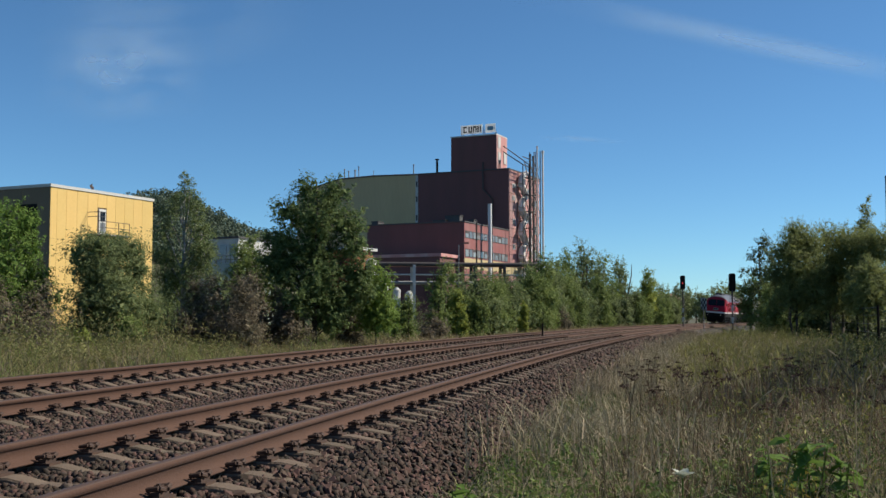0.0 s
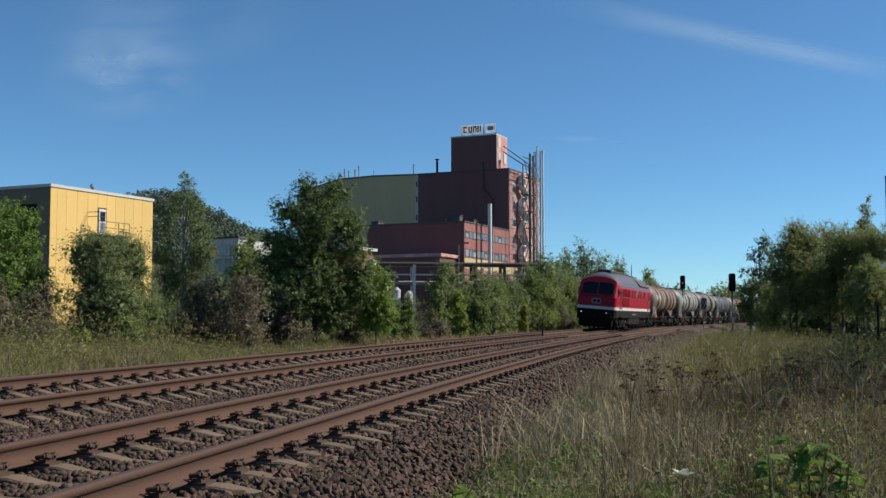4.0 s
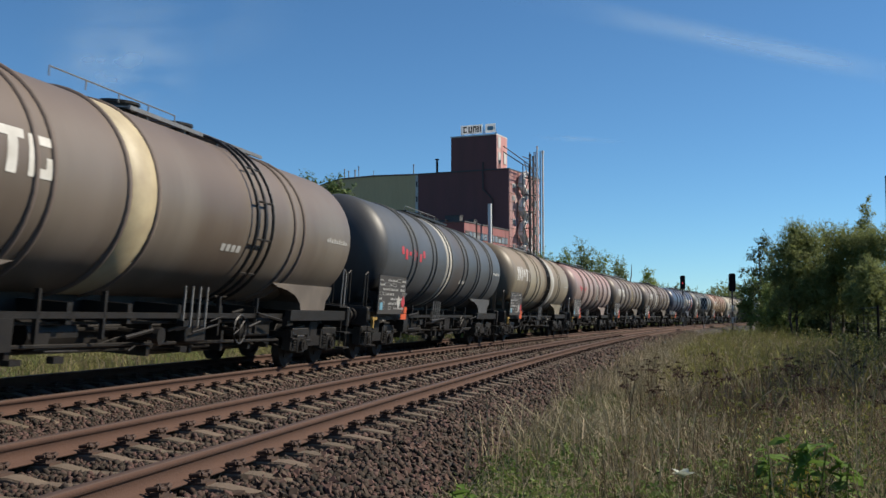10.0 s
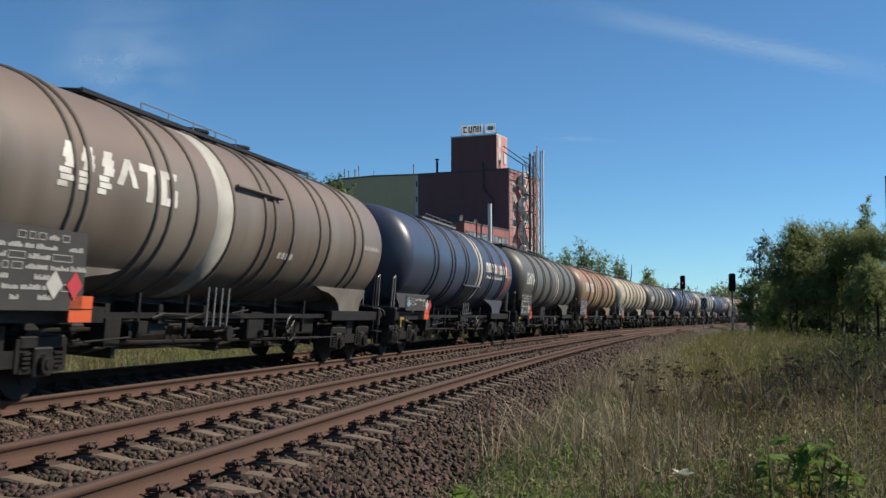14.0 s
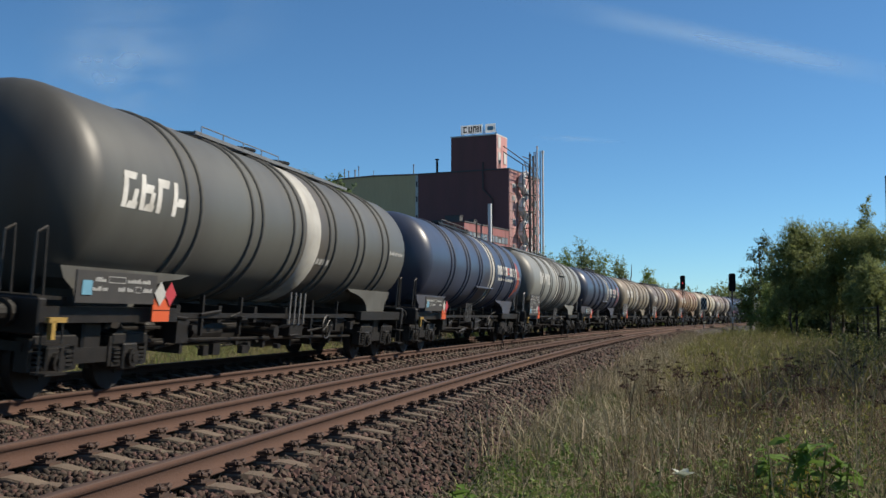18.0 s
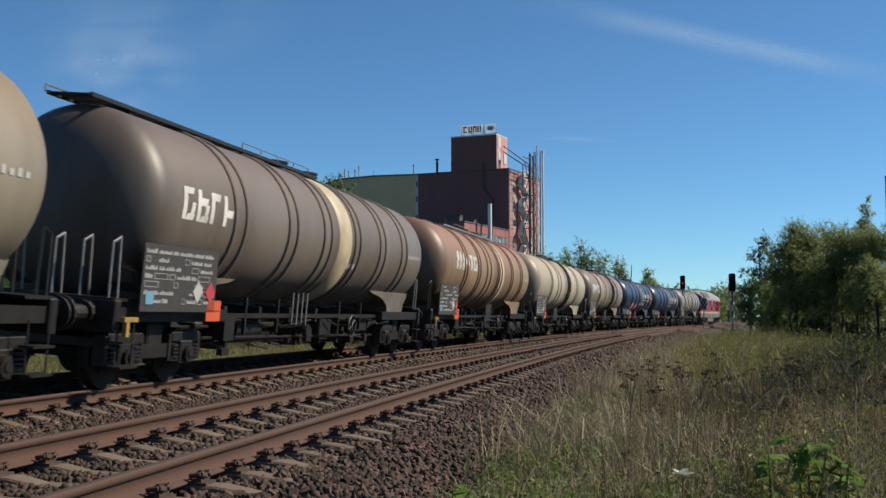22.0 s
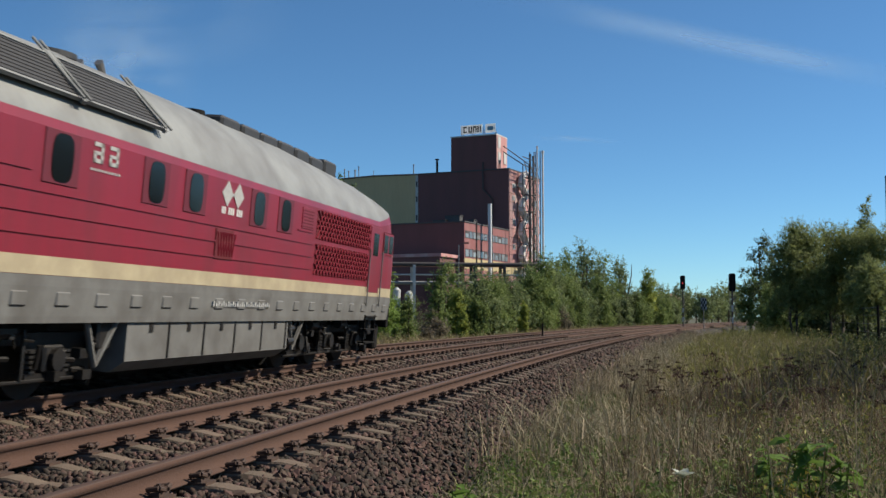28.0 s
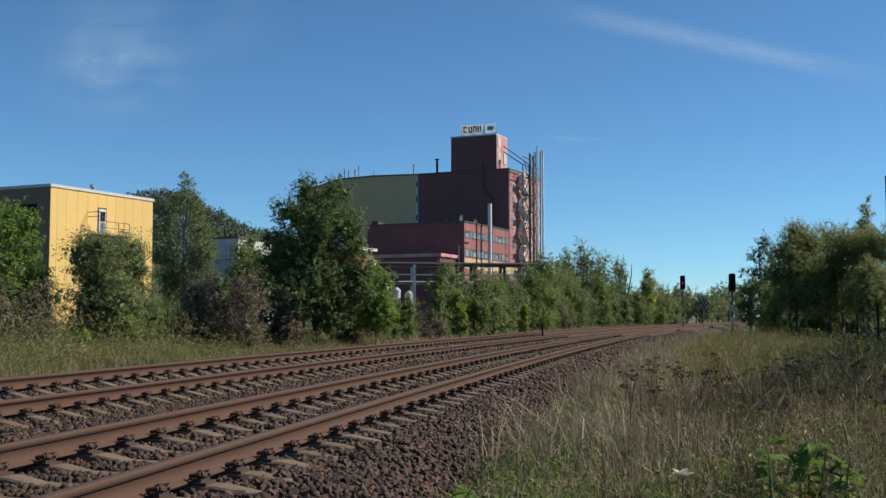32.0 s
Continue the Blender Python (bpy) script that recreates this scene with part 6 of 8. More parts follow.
def line_sign():
    s = thing("line_sign", "small chequered trackside sign on a thin grey post", "sign", m=pose(21.05, 86.0, 0))
    bm = bm_()
    rod(bm, (0, 0, -0.6), (0, 0, 2.5), 0.035, 8)
    part("post", bm, M["galv"], s)
    bm = bm_()
    bx(bm, -0.24, 0.24, -0.06, -0.04, 1.5, 2.45)
    b = part("plate", bm, M["ink"], s)
    bm = bm_()
    for i in range(4):
        for j in range(2):
            x = -0.22 + 0.11 * (2 * j + i % 2)
            bx(bm, x, x + 0.11, -0.068, -0.061, 1.54 + 0.22 * i, 1.74 + 0.22 * i)
    part("check_pattern", bm, M["black"], b)
    p = thing("marker_post", "short dark marker post beside the track", "marker post", m=pose(5.6, 60.0, 0))
    bm = bm_()
    rod(bm, (0, 0, -0.6), (0, 0, 0.5), 0.055, 8)
    part("post", bm, M["black"], p)
    bm = bm_()
    rod(bm, (0, 0, 0.5), (0, 0, 0.58), 0.065, 8, 0.03)
    part("cap", bm, M["black"], p)
    q = thing("tall_pole", "tall grey metal pole beside trees", "pole", m=pose(23.1, 55.0, 0))
    bm = bm_()
    rod(bm, (0, 0, -0.6), (0, 0, 8.15), 0.10, 12, 0.085)
    part("shaft", bm, M["galv"], q)
    bm = bm_()
    rod(bm, (0, 0, 8.15), (0, 0, 8.3), 0.12, 12, 0.04)
    part("cap", bm, M["galv"], q)
    # dark strip made up for an unidentified dark slot beside the ballast
    b = thing("dark_edge_strip", "added dark strip along the ballast's edge", "retaining board")
    for k in range(4):
        p = on_line(np.array([52.5 + 2.5 * k, 54.9 + 2.5 * k]), -2.35)
        bm = bm_()
        d = Vector(p[1]) - Vector(p[0])
        t = Matrix.Translation(Vector(p[0])) @ d.to_track_quat("X", "Z").to_matrix().to_4x4()
        bx(bm, 0, d.length, -0.05, 0.05, -0.62, -0.28, 0.01, t)
        part("plank", bm, M["black"], b)


line_sign()


def fence():
    f = thing("wire_fence", "wire fence with dark posts under the trees", "fence")
    pts = [(19.2, 47), (21.4, 55), (23.9, 64.5), (26.4, 74), (29.4, 85), (32.9, 98), (35.6, 108)]
    for x, y in pts:
        bm = bm_()
        rod(bm, (x, y, -0.7), (x, y, 1.45), 0.06, 8)
        part("post", bm, M["black"], f)
    for z in (0.2, 0.6, 1.0, 1.35):
        for a, b in zip(pts, pts[1:]):
            bm = bm_()
            rod(bm, (*a, z), (*b, z), 0.008, 4)
            part("wire", bm, M["galv"], f)


fence()


# ---- plants ----
def leafy(name, c, second=None, k=0.35, tr=0.4):
    return mat(name, c, 0.65, second=second or tuple(v * 0.7 for v in c), scale=0.8, amount=0.7, island=k, translucent=tr, spec=0.18, gain=1.0)


L = dict(
    maple=leafy("maple_leaves", (0.125, 0.180, 0.064), None, 0.3),
    broadtree=leafy("fresh_green_leaves", (0.150, 0.245, 0.055), None, 0.3),
    fresh=leafy("bright_young_leaves", (0.200, 0.295, 0.065), None, 0.3),
    birch=leafy("birch_leaves", (0.160, 0.210, 0.085), None, 0.3),
    willow=leafy("willow_leaves", (0.235, 0.270, 0.100), None, 0.25, 0.5),
    bush=leafy("bush_leaves", (0.180, 0.240, 0.075), None, 0.28),
    grey=leafy("grey_green_leaves", (0.180, 0.228, 0.098), None, 0.28),
    lime=leafy("yellow_green_leaves", (0.27, 0.32, 0.07)),
    brown=leafy("brown_shrub_leaves", (0.175, 0.145, 0.105), (0.135, 0.135, 0.080)),
    # far leaves greyed and paled, distance haze put into the colour
    far=leafy("hazed_wood_leaves", (0.105, 0.145, 0.105), None, 0.15, 0.2),
    # leaf green darkened to carry the shade under the willows
    shade=leafy("shade_darkened_leaves", (0.085, 0.110, 0.045), None, 0.3, 0.25),
    broad=leafy("broad_leaves", (0.125, 0.215, 0.045)),
    dry=leafy("dry_grass", (0.300, 0.265, 0.170), (0.19, 0.17, 0.10), 0.55, 0.2),
    grass=leafy("green_grass", (0.150, 0.172, 0.062), (0.185, 0.168, 0.078), 0.7, 0.2),
    weed=leafy("dark_weed", (0.110, 0.080, 0.052), None, 0.4),
    yellowish=leafy("yellow_green_weeds", (0.230, 0.235, 0.064), (0.12, 0.135, 0.042), 0.6, 0.25),
    verge=leafy("verge_green", (0.190, 0.205, 0.075), (0.21, 0.185, 0.085), 0.4),
    straw=leafy("verge_straw", (0.30, 0.25, 0.145), (0.22, 0.18, 0.10), 0.4),
    plume=leafy("pale_seed_plumes", (0.40, 0.34, 0.22), (0.30, 0.25, 0.16), 0.35, 0.3),
    herb=leafy("herb_leaves", (0.100, 0.150, 0.040), None, 0.5, 0.2),
    nettle=leafy("nettle_leaves", (0.115, 0.185, 0.050), (0.16, 0.19, 0.06), 0.35),
    gold=leafy("yellow_flower", (0.30, 0.24, 0.04), None, 0.3),
    seed=leafy("brown_seed_head", (0.070, 0.042, 0.028), None, 0.4, 0.1),
)


def unit(v):
    return v / np.maximum(np.linalg.norm(v, axis=-1, keepdims=True), 1e-9)


def leaf_quads(rng, c, size, ratio=0.55, up=0.5, droop=0.0, out=None):
    """Rhombic leaves at the centres c, turned at random with their faces mostly upward and outward."""
    n = len(c)
    nrm = unit(rng.normal(size=(n, 3)) * (1.0 if out is None else 0.6) + np.array([0, 0, up]) + (0 if out is None else 0.8 * out))
    a = unit(np.cross(nrm, rng.normal(size=(n, 3))))
    if droop:
        a = unit(a + np.array([0, 0, -droop]))
    b = np.cross(nrm, a)
    s = size * rng.uniform(0.65, 1.35, (n, 1))
    return np.stack([c - a * s, c + b * s * ratio, c + a * s, c - b * s * ratio], 1)


def wander(bm, rng, p, q, r0, r1, n=5, k=0.06, sides=7):
    p, q = np.array(p, float), np.array(q, float)
    ln = np.linalg.norm(q - p)
    last, lr = p, r0
    for i in range(1, n + 1):
        f = i / n
        nxt = p + (q - p) * f + (rng.normal(size=3) * k * ln * (0.3 if i < n else 0))
        r = r0 + (r1 - r0) * f
        rod(bm, tuple(last), tuple(nxt), lr, sides, r)
        last, lr = nxt, r
    return last


def lobes_for(rng, shape, h, w, base):
    """Clumps of a crown, each (x, y, height of its middle, radius across, radius up)."""
    out = []
    if shape == "cone":
        n = 7
        for i in range(n):
            f = (i + 0.5) / n
            r = w * 0.26 * (1.08 - f) + 0.12
            out.append((rng.normal() * 0.05 * w, rng.normal() * 0.05 * w, h * (base + (0.97 - base) * f), r, h / n * 0.8))
        return out
    n = max(5, int(2.2 * w)) if shape == "bush" else max(7, int(1.7 * w))
    for i in range(n):
        a, q = rng.uniform(0, math.tau), math.sqrt(rng.uniform(0.0, 1.0))
        if i == 0:
            q = 0.1
        r = w * rng.uniform(0.17, 0.25) * (1.15 - 0.35 * q)
        top = h * (1.0 - (0.42 if shape == "bush" else 0.30) * q ** 1.5 - 0.14 * rng.uniform(0, 1) * (i > 0))
        x, y = math.cos(a) * q * (w * 0.5 - r * 0.8), math.sin(a) * q * (w * 0.5 - r * 0.8)
        lo = h * base if shape == "bush" else h * (base + 0.25 * rng.uniform(0, 1))
        m = max(1, int((top - lo) / (2.0 * r) + 0.5))
        for j in range(m):
            f = (j + 0.5) / m
            out.append((x + rng.normal() * 0.15 * r, y + rng.normal() * 0.15 * r, lo + (top - lo) * f, r * (1.0 - 0.30 * f * (shape == "bush")), (top - lo) / m * 0.58))
    return out


def plant(name, label, category, x, y, h, w, leaf_mat, n, leaf, seed, shape="round", base=0.08, bark=None, trunk=None, group="", stems=1, droop=0.0, up=0.5, lobes=None, airy=1.0, shoot=0.42, slim=0.40):
    """A tree or shrub: tapered trunk with limbs, and a crown of leafy shoots that stand out of rounded clumps."""
    rng = np.random.default_rng(seed)
    z0 = float(soil(np.array(x), np.array(y))) - 0.05
    t = thing(name, label, category, group, m=pose(x, y, z0))
    if lobes:
        half = max(abs(a) + r for a, _, r in lobes)
        lb = []
        for a, z, r in lobes:
            dy = rng.uniform(-0.55, 0.55) * math.sqrt(max(0.05, half * half - a * a))
            lb.append((a, dy, z, r, r * 1.1))
            if r > 0.55:
                lb.append((a * 0.7 + rng.normal() * 0.2, -dy - 0.3 * r, z * 0.97, r * 0.95, r))
    else:
        lb = lobes_for(rng, shape, h, w, base)
    lb = np.array(lb)
    tr = trunk or 0.02 * h
    for k in range(stems):
        bm = bm_()
        off = rng.normal(size=2) * 0.12 * w * (stems > 1)
        wander(bm, rng, (off[0] * 0.4, off[1] * 0.4, -0.1), (off[0], off[1], h * (0.93 if stems == 1 else rng.uniform(0.5, 0.9))), tr, tr * 0.2, 6, 0.03)
        part("trunk" if stems == 1 else "stem", bm, bark or M["bark"], t, "", True)
    bm = bm_()
    for a, b, z, r, rz in lb:
        st = np.array([0, 0, max(0.1, z * 0.72 - 0.3 * math.hypot(a, b))])
        wander(bm, rng, st, (a, b, z), tr * 0.34, tr * 0.12, 3, 0.05, 4)
        for k in range(3 if lobes else 1):
            e = unit(rng.normal(size=3) + np.array([0, 0, 0.4])) * np.array([r, r, rz]) * 0.85
            wander(bm, rng, (a, b, z), (a + e[0], b + e[1], z + e[2]), tr * 0.12, tr * 0.04, 1, 0.0, 3)
    tagged(part("branching", bm, bark or M["bark"], t, "", True), kind="stuff")
    # shoots: each starts inside a clump and grows outward, more upward or drooping by its kind
    area = lb[:, 3] * (lb[:, 3] + lb[:, 4])
    per = 16
    ns = max(30, n // per)
    k = rng.choice(len(lb), ns, p=area / area.sum())
    d = unit(rng.normal(size=(ns, 3)) + np.array([0, 0, 0.25]))
    size = np.stack([lb[k, 3], lb[k, 3], lb[k, 4]], -1)
    foot = lb[k, :3] + d * size * rng.uniform(0.35, 0.85, (ns, 1))
    grow = unit(d + np.array([0, 0, 0.55 - droop * 1.2]) + rng.normal(size=(ns, 3)) * 0.3)
    ln = np.minimum(shoot, 0.8 * lb[k, 3])[:, None] * rng.uniform(0.35, 1.25, (ns, 1))
    f = rng.uniform(0, 1, (ns, per, 1))
    c = foot[:, None] + grow[:, None] * ln[:, None] * f + rng.normal(size=(ns, per, 3)) * (leaf * 0.9)
    c = c + np.array([0, 0, -droop]) * (f * f) * ln[:, None] * 0.6
    out = np.repeat(unit(d * 0.75 + unit(foot - np.array([0, 0, h * 0.4])) * 0.45), per, 0)
    c = c.reshape(-1, 3)
    c[:, 2] = np.maximum(c[:, 2], 0.05)
    q = [leaf_quads(rng, c, leaf, slim, up, droop, out)]
    # older, larger leaves deep in the clumps
    m = int(ns * 1.5 * airy)
    if m:
        k = rng.choice(len(lb), m, p=area / area.sum())
        c = lb[k, :3] + unit(rng.normal(size=(m, 3))) * np.stack([lb[k, 3], lb[k, 3], lb[k, 4]], -1) * rng.uniform(0.0, 0.72, (m, 1))
        c[:, 2] = np.maximum(c[:, 2], 0.1)
        q.append(leaf_quads(rng, c, leaf * 2.0, 0.6, up, droop))
    part("crown", quads("crown", np.concatenate(q), leaf_mat), None, t)
    return t


# trees that stand out, each by itself
plant("maple_tree", "dense dark green broadleaf tree beside the line", "tree", -5.74, 48, 8.3, 4.8, L["maple"], 34000, 0.072, 1, trunk=0.14,
      lobes=[(-0.51, 7.36, 0.66), (1.05, 7.05, 0.72), (-1.3, 6.24, 0.86), (0.13, 6.09, 1.07), (1.55, 5.83, 0.85), (-1.95, 5.0, 0.82), (-0.18, 4.68, 1.22), (1.85, 4.68, 0.85), (-2.1, 4.1, 0.68),
             (-1.5, 3.56, 0.92), (0.38, 3.41, 1.22), (2.05, 3.54, 0.8), (-0.38, 2.39, 1.02), (1.3, 2.26, 1.07), (2.15, 2.64, 0.7), (-1.0, 1.7, 0.8), (0.6, 1.5, 0.9)])
plant("young_maple", "bright green young tree beside a larger one", "tree", -3.1, 49, 4.2, 1.8, L["fresh"], 9000, 0.062, 2, trunk=0.05,
      lobes=[(0.0, 3.7, 0.5), (-0.2, 3.06, 0.75), (0.45, 2.9, 0.55), (-0.4, 2.2, 0.75), (0.3, 2.1, 0.7), (0.6, 1.4, 0.7), (-0.3, 1.3, 0.7)])
plant("birch_tree", "slender birch with white trunk and thin grey-green crown", "tree", -12.69, 52, 8.5, 3.0, L["birch"], 25000, 0.052, 3, bark=M["birchbark"], trunk=0.13, droop=0.55, airy=0.15, shoot=0.6,
      lobes=[(0.2, 8.25, 0.36), (0.35, 7.6, 0.5), (-0.35, 7.4, 0.45), (0.6, 6.95, 0.48), (-0.55, 6.74, 0.5), (0.62, 6.19, 0.55), (0.95, 5.6, 0.55), (-0.75, 5.72, 0.55), (0.7, 4.94, 0.6), (1.15, 4.5, 0.6),
             (-0.92, 4.6, 0.6), (0.75, 3.84, 0.6), (-0.8, 3.5, 0.66), (1.35, 3.37, 0.55), (0.7, 2.6, 0.66), (-0.7, 2.5, 0.54)])
plant("willow_shrub", "broad grey-green willow shrub", "shrub", -13.89, 44, 4.9, 3.8, L["grey"], 40000, 0.066, 4, stems=4, trunk=0.04, shoot=0.6, slim=0.27,
      lobes=[(-0.94, 4.43, 0.75), (0.0, 4.61, 0.56), (0.94, 4.43, 0.7), (-0.58, 3.49, 0.98), (0.58, 3.37, 0.98), (-1.4, 3.73, 0.51), (1.36, 3.61, 0.51), (0.0, 2.44, 1.12), (-1.0, 2.3, 0.9), (1.1, 2.3, 0.9), (-0.7, 1.2, 0.9), (0.8, 1.2, 0.9), (1.9, 1.6, 0.8)])
plant("broadleaf_tree", "leafy green tree at the meadow's edge", "tree", -17.17, 42, 6.4, 3.6, L["broadtree"], 14000, 0.062, 5, stems=2, trunk=0.08,
      lobes=[(-0.33, 5.64, 0.85), (0.67, 5.3, 0.63), (0.11, 4.52, 0.94), (1.0, 4.3, 0.58), (0.33, 3.4, 0.94), (1.14, 3.14, 0.49), (-1.0, 4.74, 1.0), (-1.0, 3.4, 1.0), (-0.2, 2.4, 1.0)])
plant("broadleaf_tree", "leafy green tree at the meadow's edge", "tree", -20.5, 45, 7.0, 4.4, L["bush"], 7000, 0.07, 6, "round", 0.05, stems=2)
plant("young_ash", "green young tree behind brown shrubs", "tree", -10.95, 60, 6.2, 2.8, L["bush"], 15000, 0.068, 7, trunk=0.06,
      lobes=[(0.0, 5.8, 0.45), (-0.25, 5.1, 0.7), (0.6, 4.7, 0.62), (-0.65, 4.2, 0.8), (0.3, 3.8, 0.95), (-0.2, 2.9, 1.0), (1.15, 3.7, 0.75), (-0.9, 3.2, 0.7), (1.5, 2.9, 0.8), (0.9, 2.2, 0.8)])
plant("poplar_tree", "slim poplar with light green crown", "tree", 30.02, 75, 10.1, 1.6, L["willow"], 5000, 0.075, 8, trunk=0.07, airy=0.5,
      lobes=[(0.0, 9.93, 0.24), (-0.08, 9.38, 0.36), (0.04, 8.74, 0.48), (-0.12, 8.1, 0.56), (0.12, 7.22, 0.72), (0.0, 6.2, 0.8)])
plant("yellowing_tree", "tree with yellow-green crown beside the line", "tree", 28.4, 147, 8.6, 4.2, L["lime"], 5000, 0.12, 9, "round", 0.05)
# willows over the fence
WILLOWS = [(19.8, 60, 7.0, 4.0, 26000, [(0.0, 6.26, 0.77), (-0.54, 5.14, 0.96), (0.86, 5.46, 1.02), (0.32, 4.02, 1.28), (-0.96, 3.86, 0.7), (1.12, 3.7, 1.02), (-0.3, 2.7, 0.85), (0.9, 2.5, 0.9)]),
           (22.4, 61, 7.0, 4.4, 26000, [(-0.16, 6.01, 0.97), (0.81, 5.68, 1.04), (0.16, 4.39, 1.36), (-0.65, 3.58, 0.97), (1.13, 3.9, 1.17), (0.1, 2.7, 0.95), (-0.9, 2.4, 0.8), (1.0, 2.5, 0.9)]),
           (23.71, 59, 6.8, 5.0, 28000, [(-0.47, 5.39, 1.07), (0.63, 5.55, 1.13), (-0.16, 3.83, 1.13), (0.35, 2.9, 0.85), (-0.8, 2.9, 0.9), (-0.2, 2.2, 0.8)]),
           (28.6, 71, 6.6, 6.0, 9000, None), (34.5, 78, 7.2, 7.0, 7000, None), (24.8, 69, 6.4, 5.0, 9000, None)]
for k, (x, y, h, w, n, lobes) in enumerate(WILLOWS):
    plant("willow_tree", "grey-green willow with drooping crown over a fence", "tree", x, y, h, w, L["willow"], int(n * 1.2), 0.068, 20 + k, "round", 0.34, group="willows by the fence", stems=2, trunk=0.09, droop=0.5, lobes=lobes, shoot=0.7, slim=0.27)
plant("young_willow", "sunlit pale green young willow before the fence's row", "tree", 21.6, 54, 4.6, 2.6, L["willow"], 16000, 0.066, 27, trunk=0.06, stems=2, droop=0.5, shoot=0.6, slim=0.27,
      lobes=[(0.1, 4.3, 0.45), (-0.25, 3.7, 0.7), (0.5, 3.5, 0.65), (-0.1, 2.9, 0.85), (0.75, 2.7, 0.6), (-0.75, 2.6, 0.6), (0.3, 2.1, 0.7)])
# the row goes on with unseen willows, added to shade the bank
for k, (x, y, h, w) in enumerate(((21.8, 44.5, 6.2, 5.0), (19.4, 37.0, 7.0, 6.0), (17.0, 31.0, 7.6, 6.0), (14.8, 25.8, 7.4, 5.4), (12.6, 20.8, 6.5, 5.0), (10.6, 16.0, 6.0, 4.6))):
    plant("willow_tree", "grey-green willow with drooping crown over a fence", "tree", x, y, h, w, L["willow"], 8000 if y > 35 else 3000, 0.13, 30 + k, "round", 0.14, group="willows by the fence", stems=2, droop=0.5, shoot=0.7)
for k, (x, y, h, w) in enumerate(((22.6, 70, 4.7, 3.4), (25.0, 81, 4.6, 3.6), (21.4, 67, 3.6, 2.6))):
    plant("broadleaf_tree", "young green tree before the willows", "tree", x, y, h, w, L["bush"], 6500, 0.075, 34 + k, "bush", 0.03, group="trees beyond the bend", stems=3)
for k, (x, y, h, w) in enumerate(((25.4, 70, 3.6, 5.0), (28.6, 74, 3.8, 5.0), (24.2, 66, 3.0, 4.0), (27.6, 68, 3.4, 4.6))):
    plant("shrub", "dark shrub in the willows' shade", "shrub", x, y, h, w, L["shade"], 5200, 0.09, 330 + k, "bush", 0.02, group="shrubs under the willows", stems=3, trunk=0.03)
plant("locust_tree", "airy dark tree with open branches", "tree", 25.05, 84, 8.0, 3.0, L["shade"], 4200, 0.08, 39, trunk=0.1, airy=0.4,
      lobes=[(0.31, 7.36, 0.71), (-0.31, 6.34, 0.71), (0.89, 6.34, 0.89), (0.22, 4.77, 0.89), (-1.03, 5.0, 0.63), (0.3, 3.4, 1.0)])
for k, (x, y, h, w) in enumerate(((31.9, 110, 6.4, 4.4), (33.9, 110, 7.6, 5.0), (33.5, 101, 5.2, 5.5), (31.2, 92, 4.2, 4.0), (36.0, 112, 6.5, 6.0), (28.6, 84, 3.4, 3.4), (39.5, 118, 8, 7), (44, 135, 9, 8), (39.4, 125, 7, 6), (30.2, 97, 4.6, 4.2), (26.9, 78, 2.6, 3.0))):
    plant("broadleaf_tree", "dark green tree beyond the line's bend", "tree", x, y, h, w, L["bush"], 5200, 0.10, 40 + k, "round", 0.04, group="trees beyond the bend", stems=2)

for k, (kind, x, y, h, w) in enumerate((("bush", -0.2, 65, 5.2, 2.6), ("grey", 1.6, 76, 5.1, 5.0), ("bush", 4.2, 84, 5.2, 5.2), ("grey", 7.9, 96, 6.2, 5.8), ("bush", 11.2, 106, 7.0, 6.6), ("grey", 15.4, 117.6, 9.6, 6.6),
                                         ("bush", 19.0, 128, 8.8, 6.8), ("grey", 23.0, 138.5, 8.6, 6.8), ("bush", 13.2, 113, 8.2, 6.0))):
    h *= 1.1 if y > 90 else 1.0
    plant("broadleaf_tree", "feathery green tree behind the far verge", "tree", x, y, h, w, L[kind], int(2200 + 150 * h * w), 0.05 + 0.0004 * y, 230 + k, "bush", 0.03, group="trees behind the verge", stems=3, shoot=0.8)

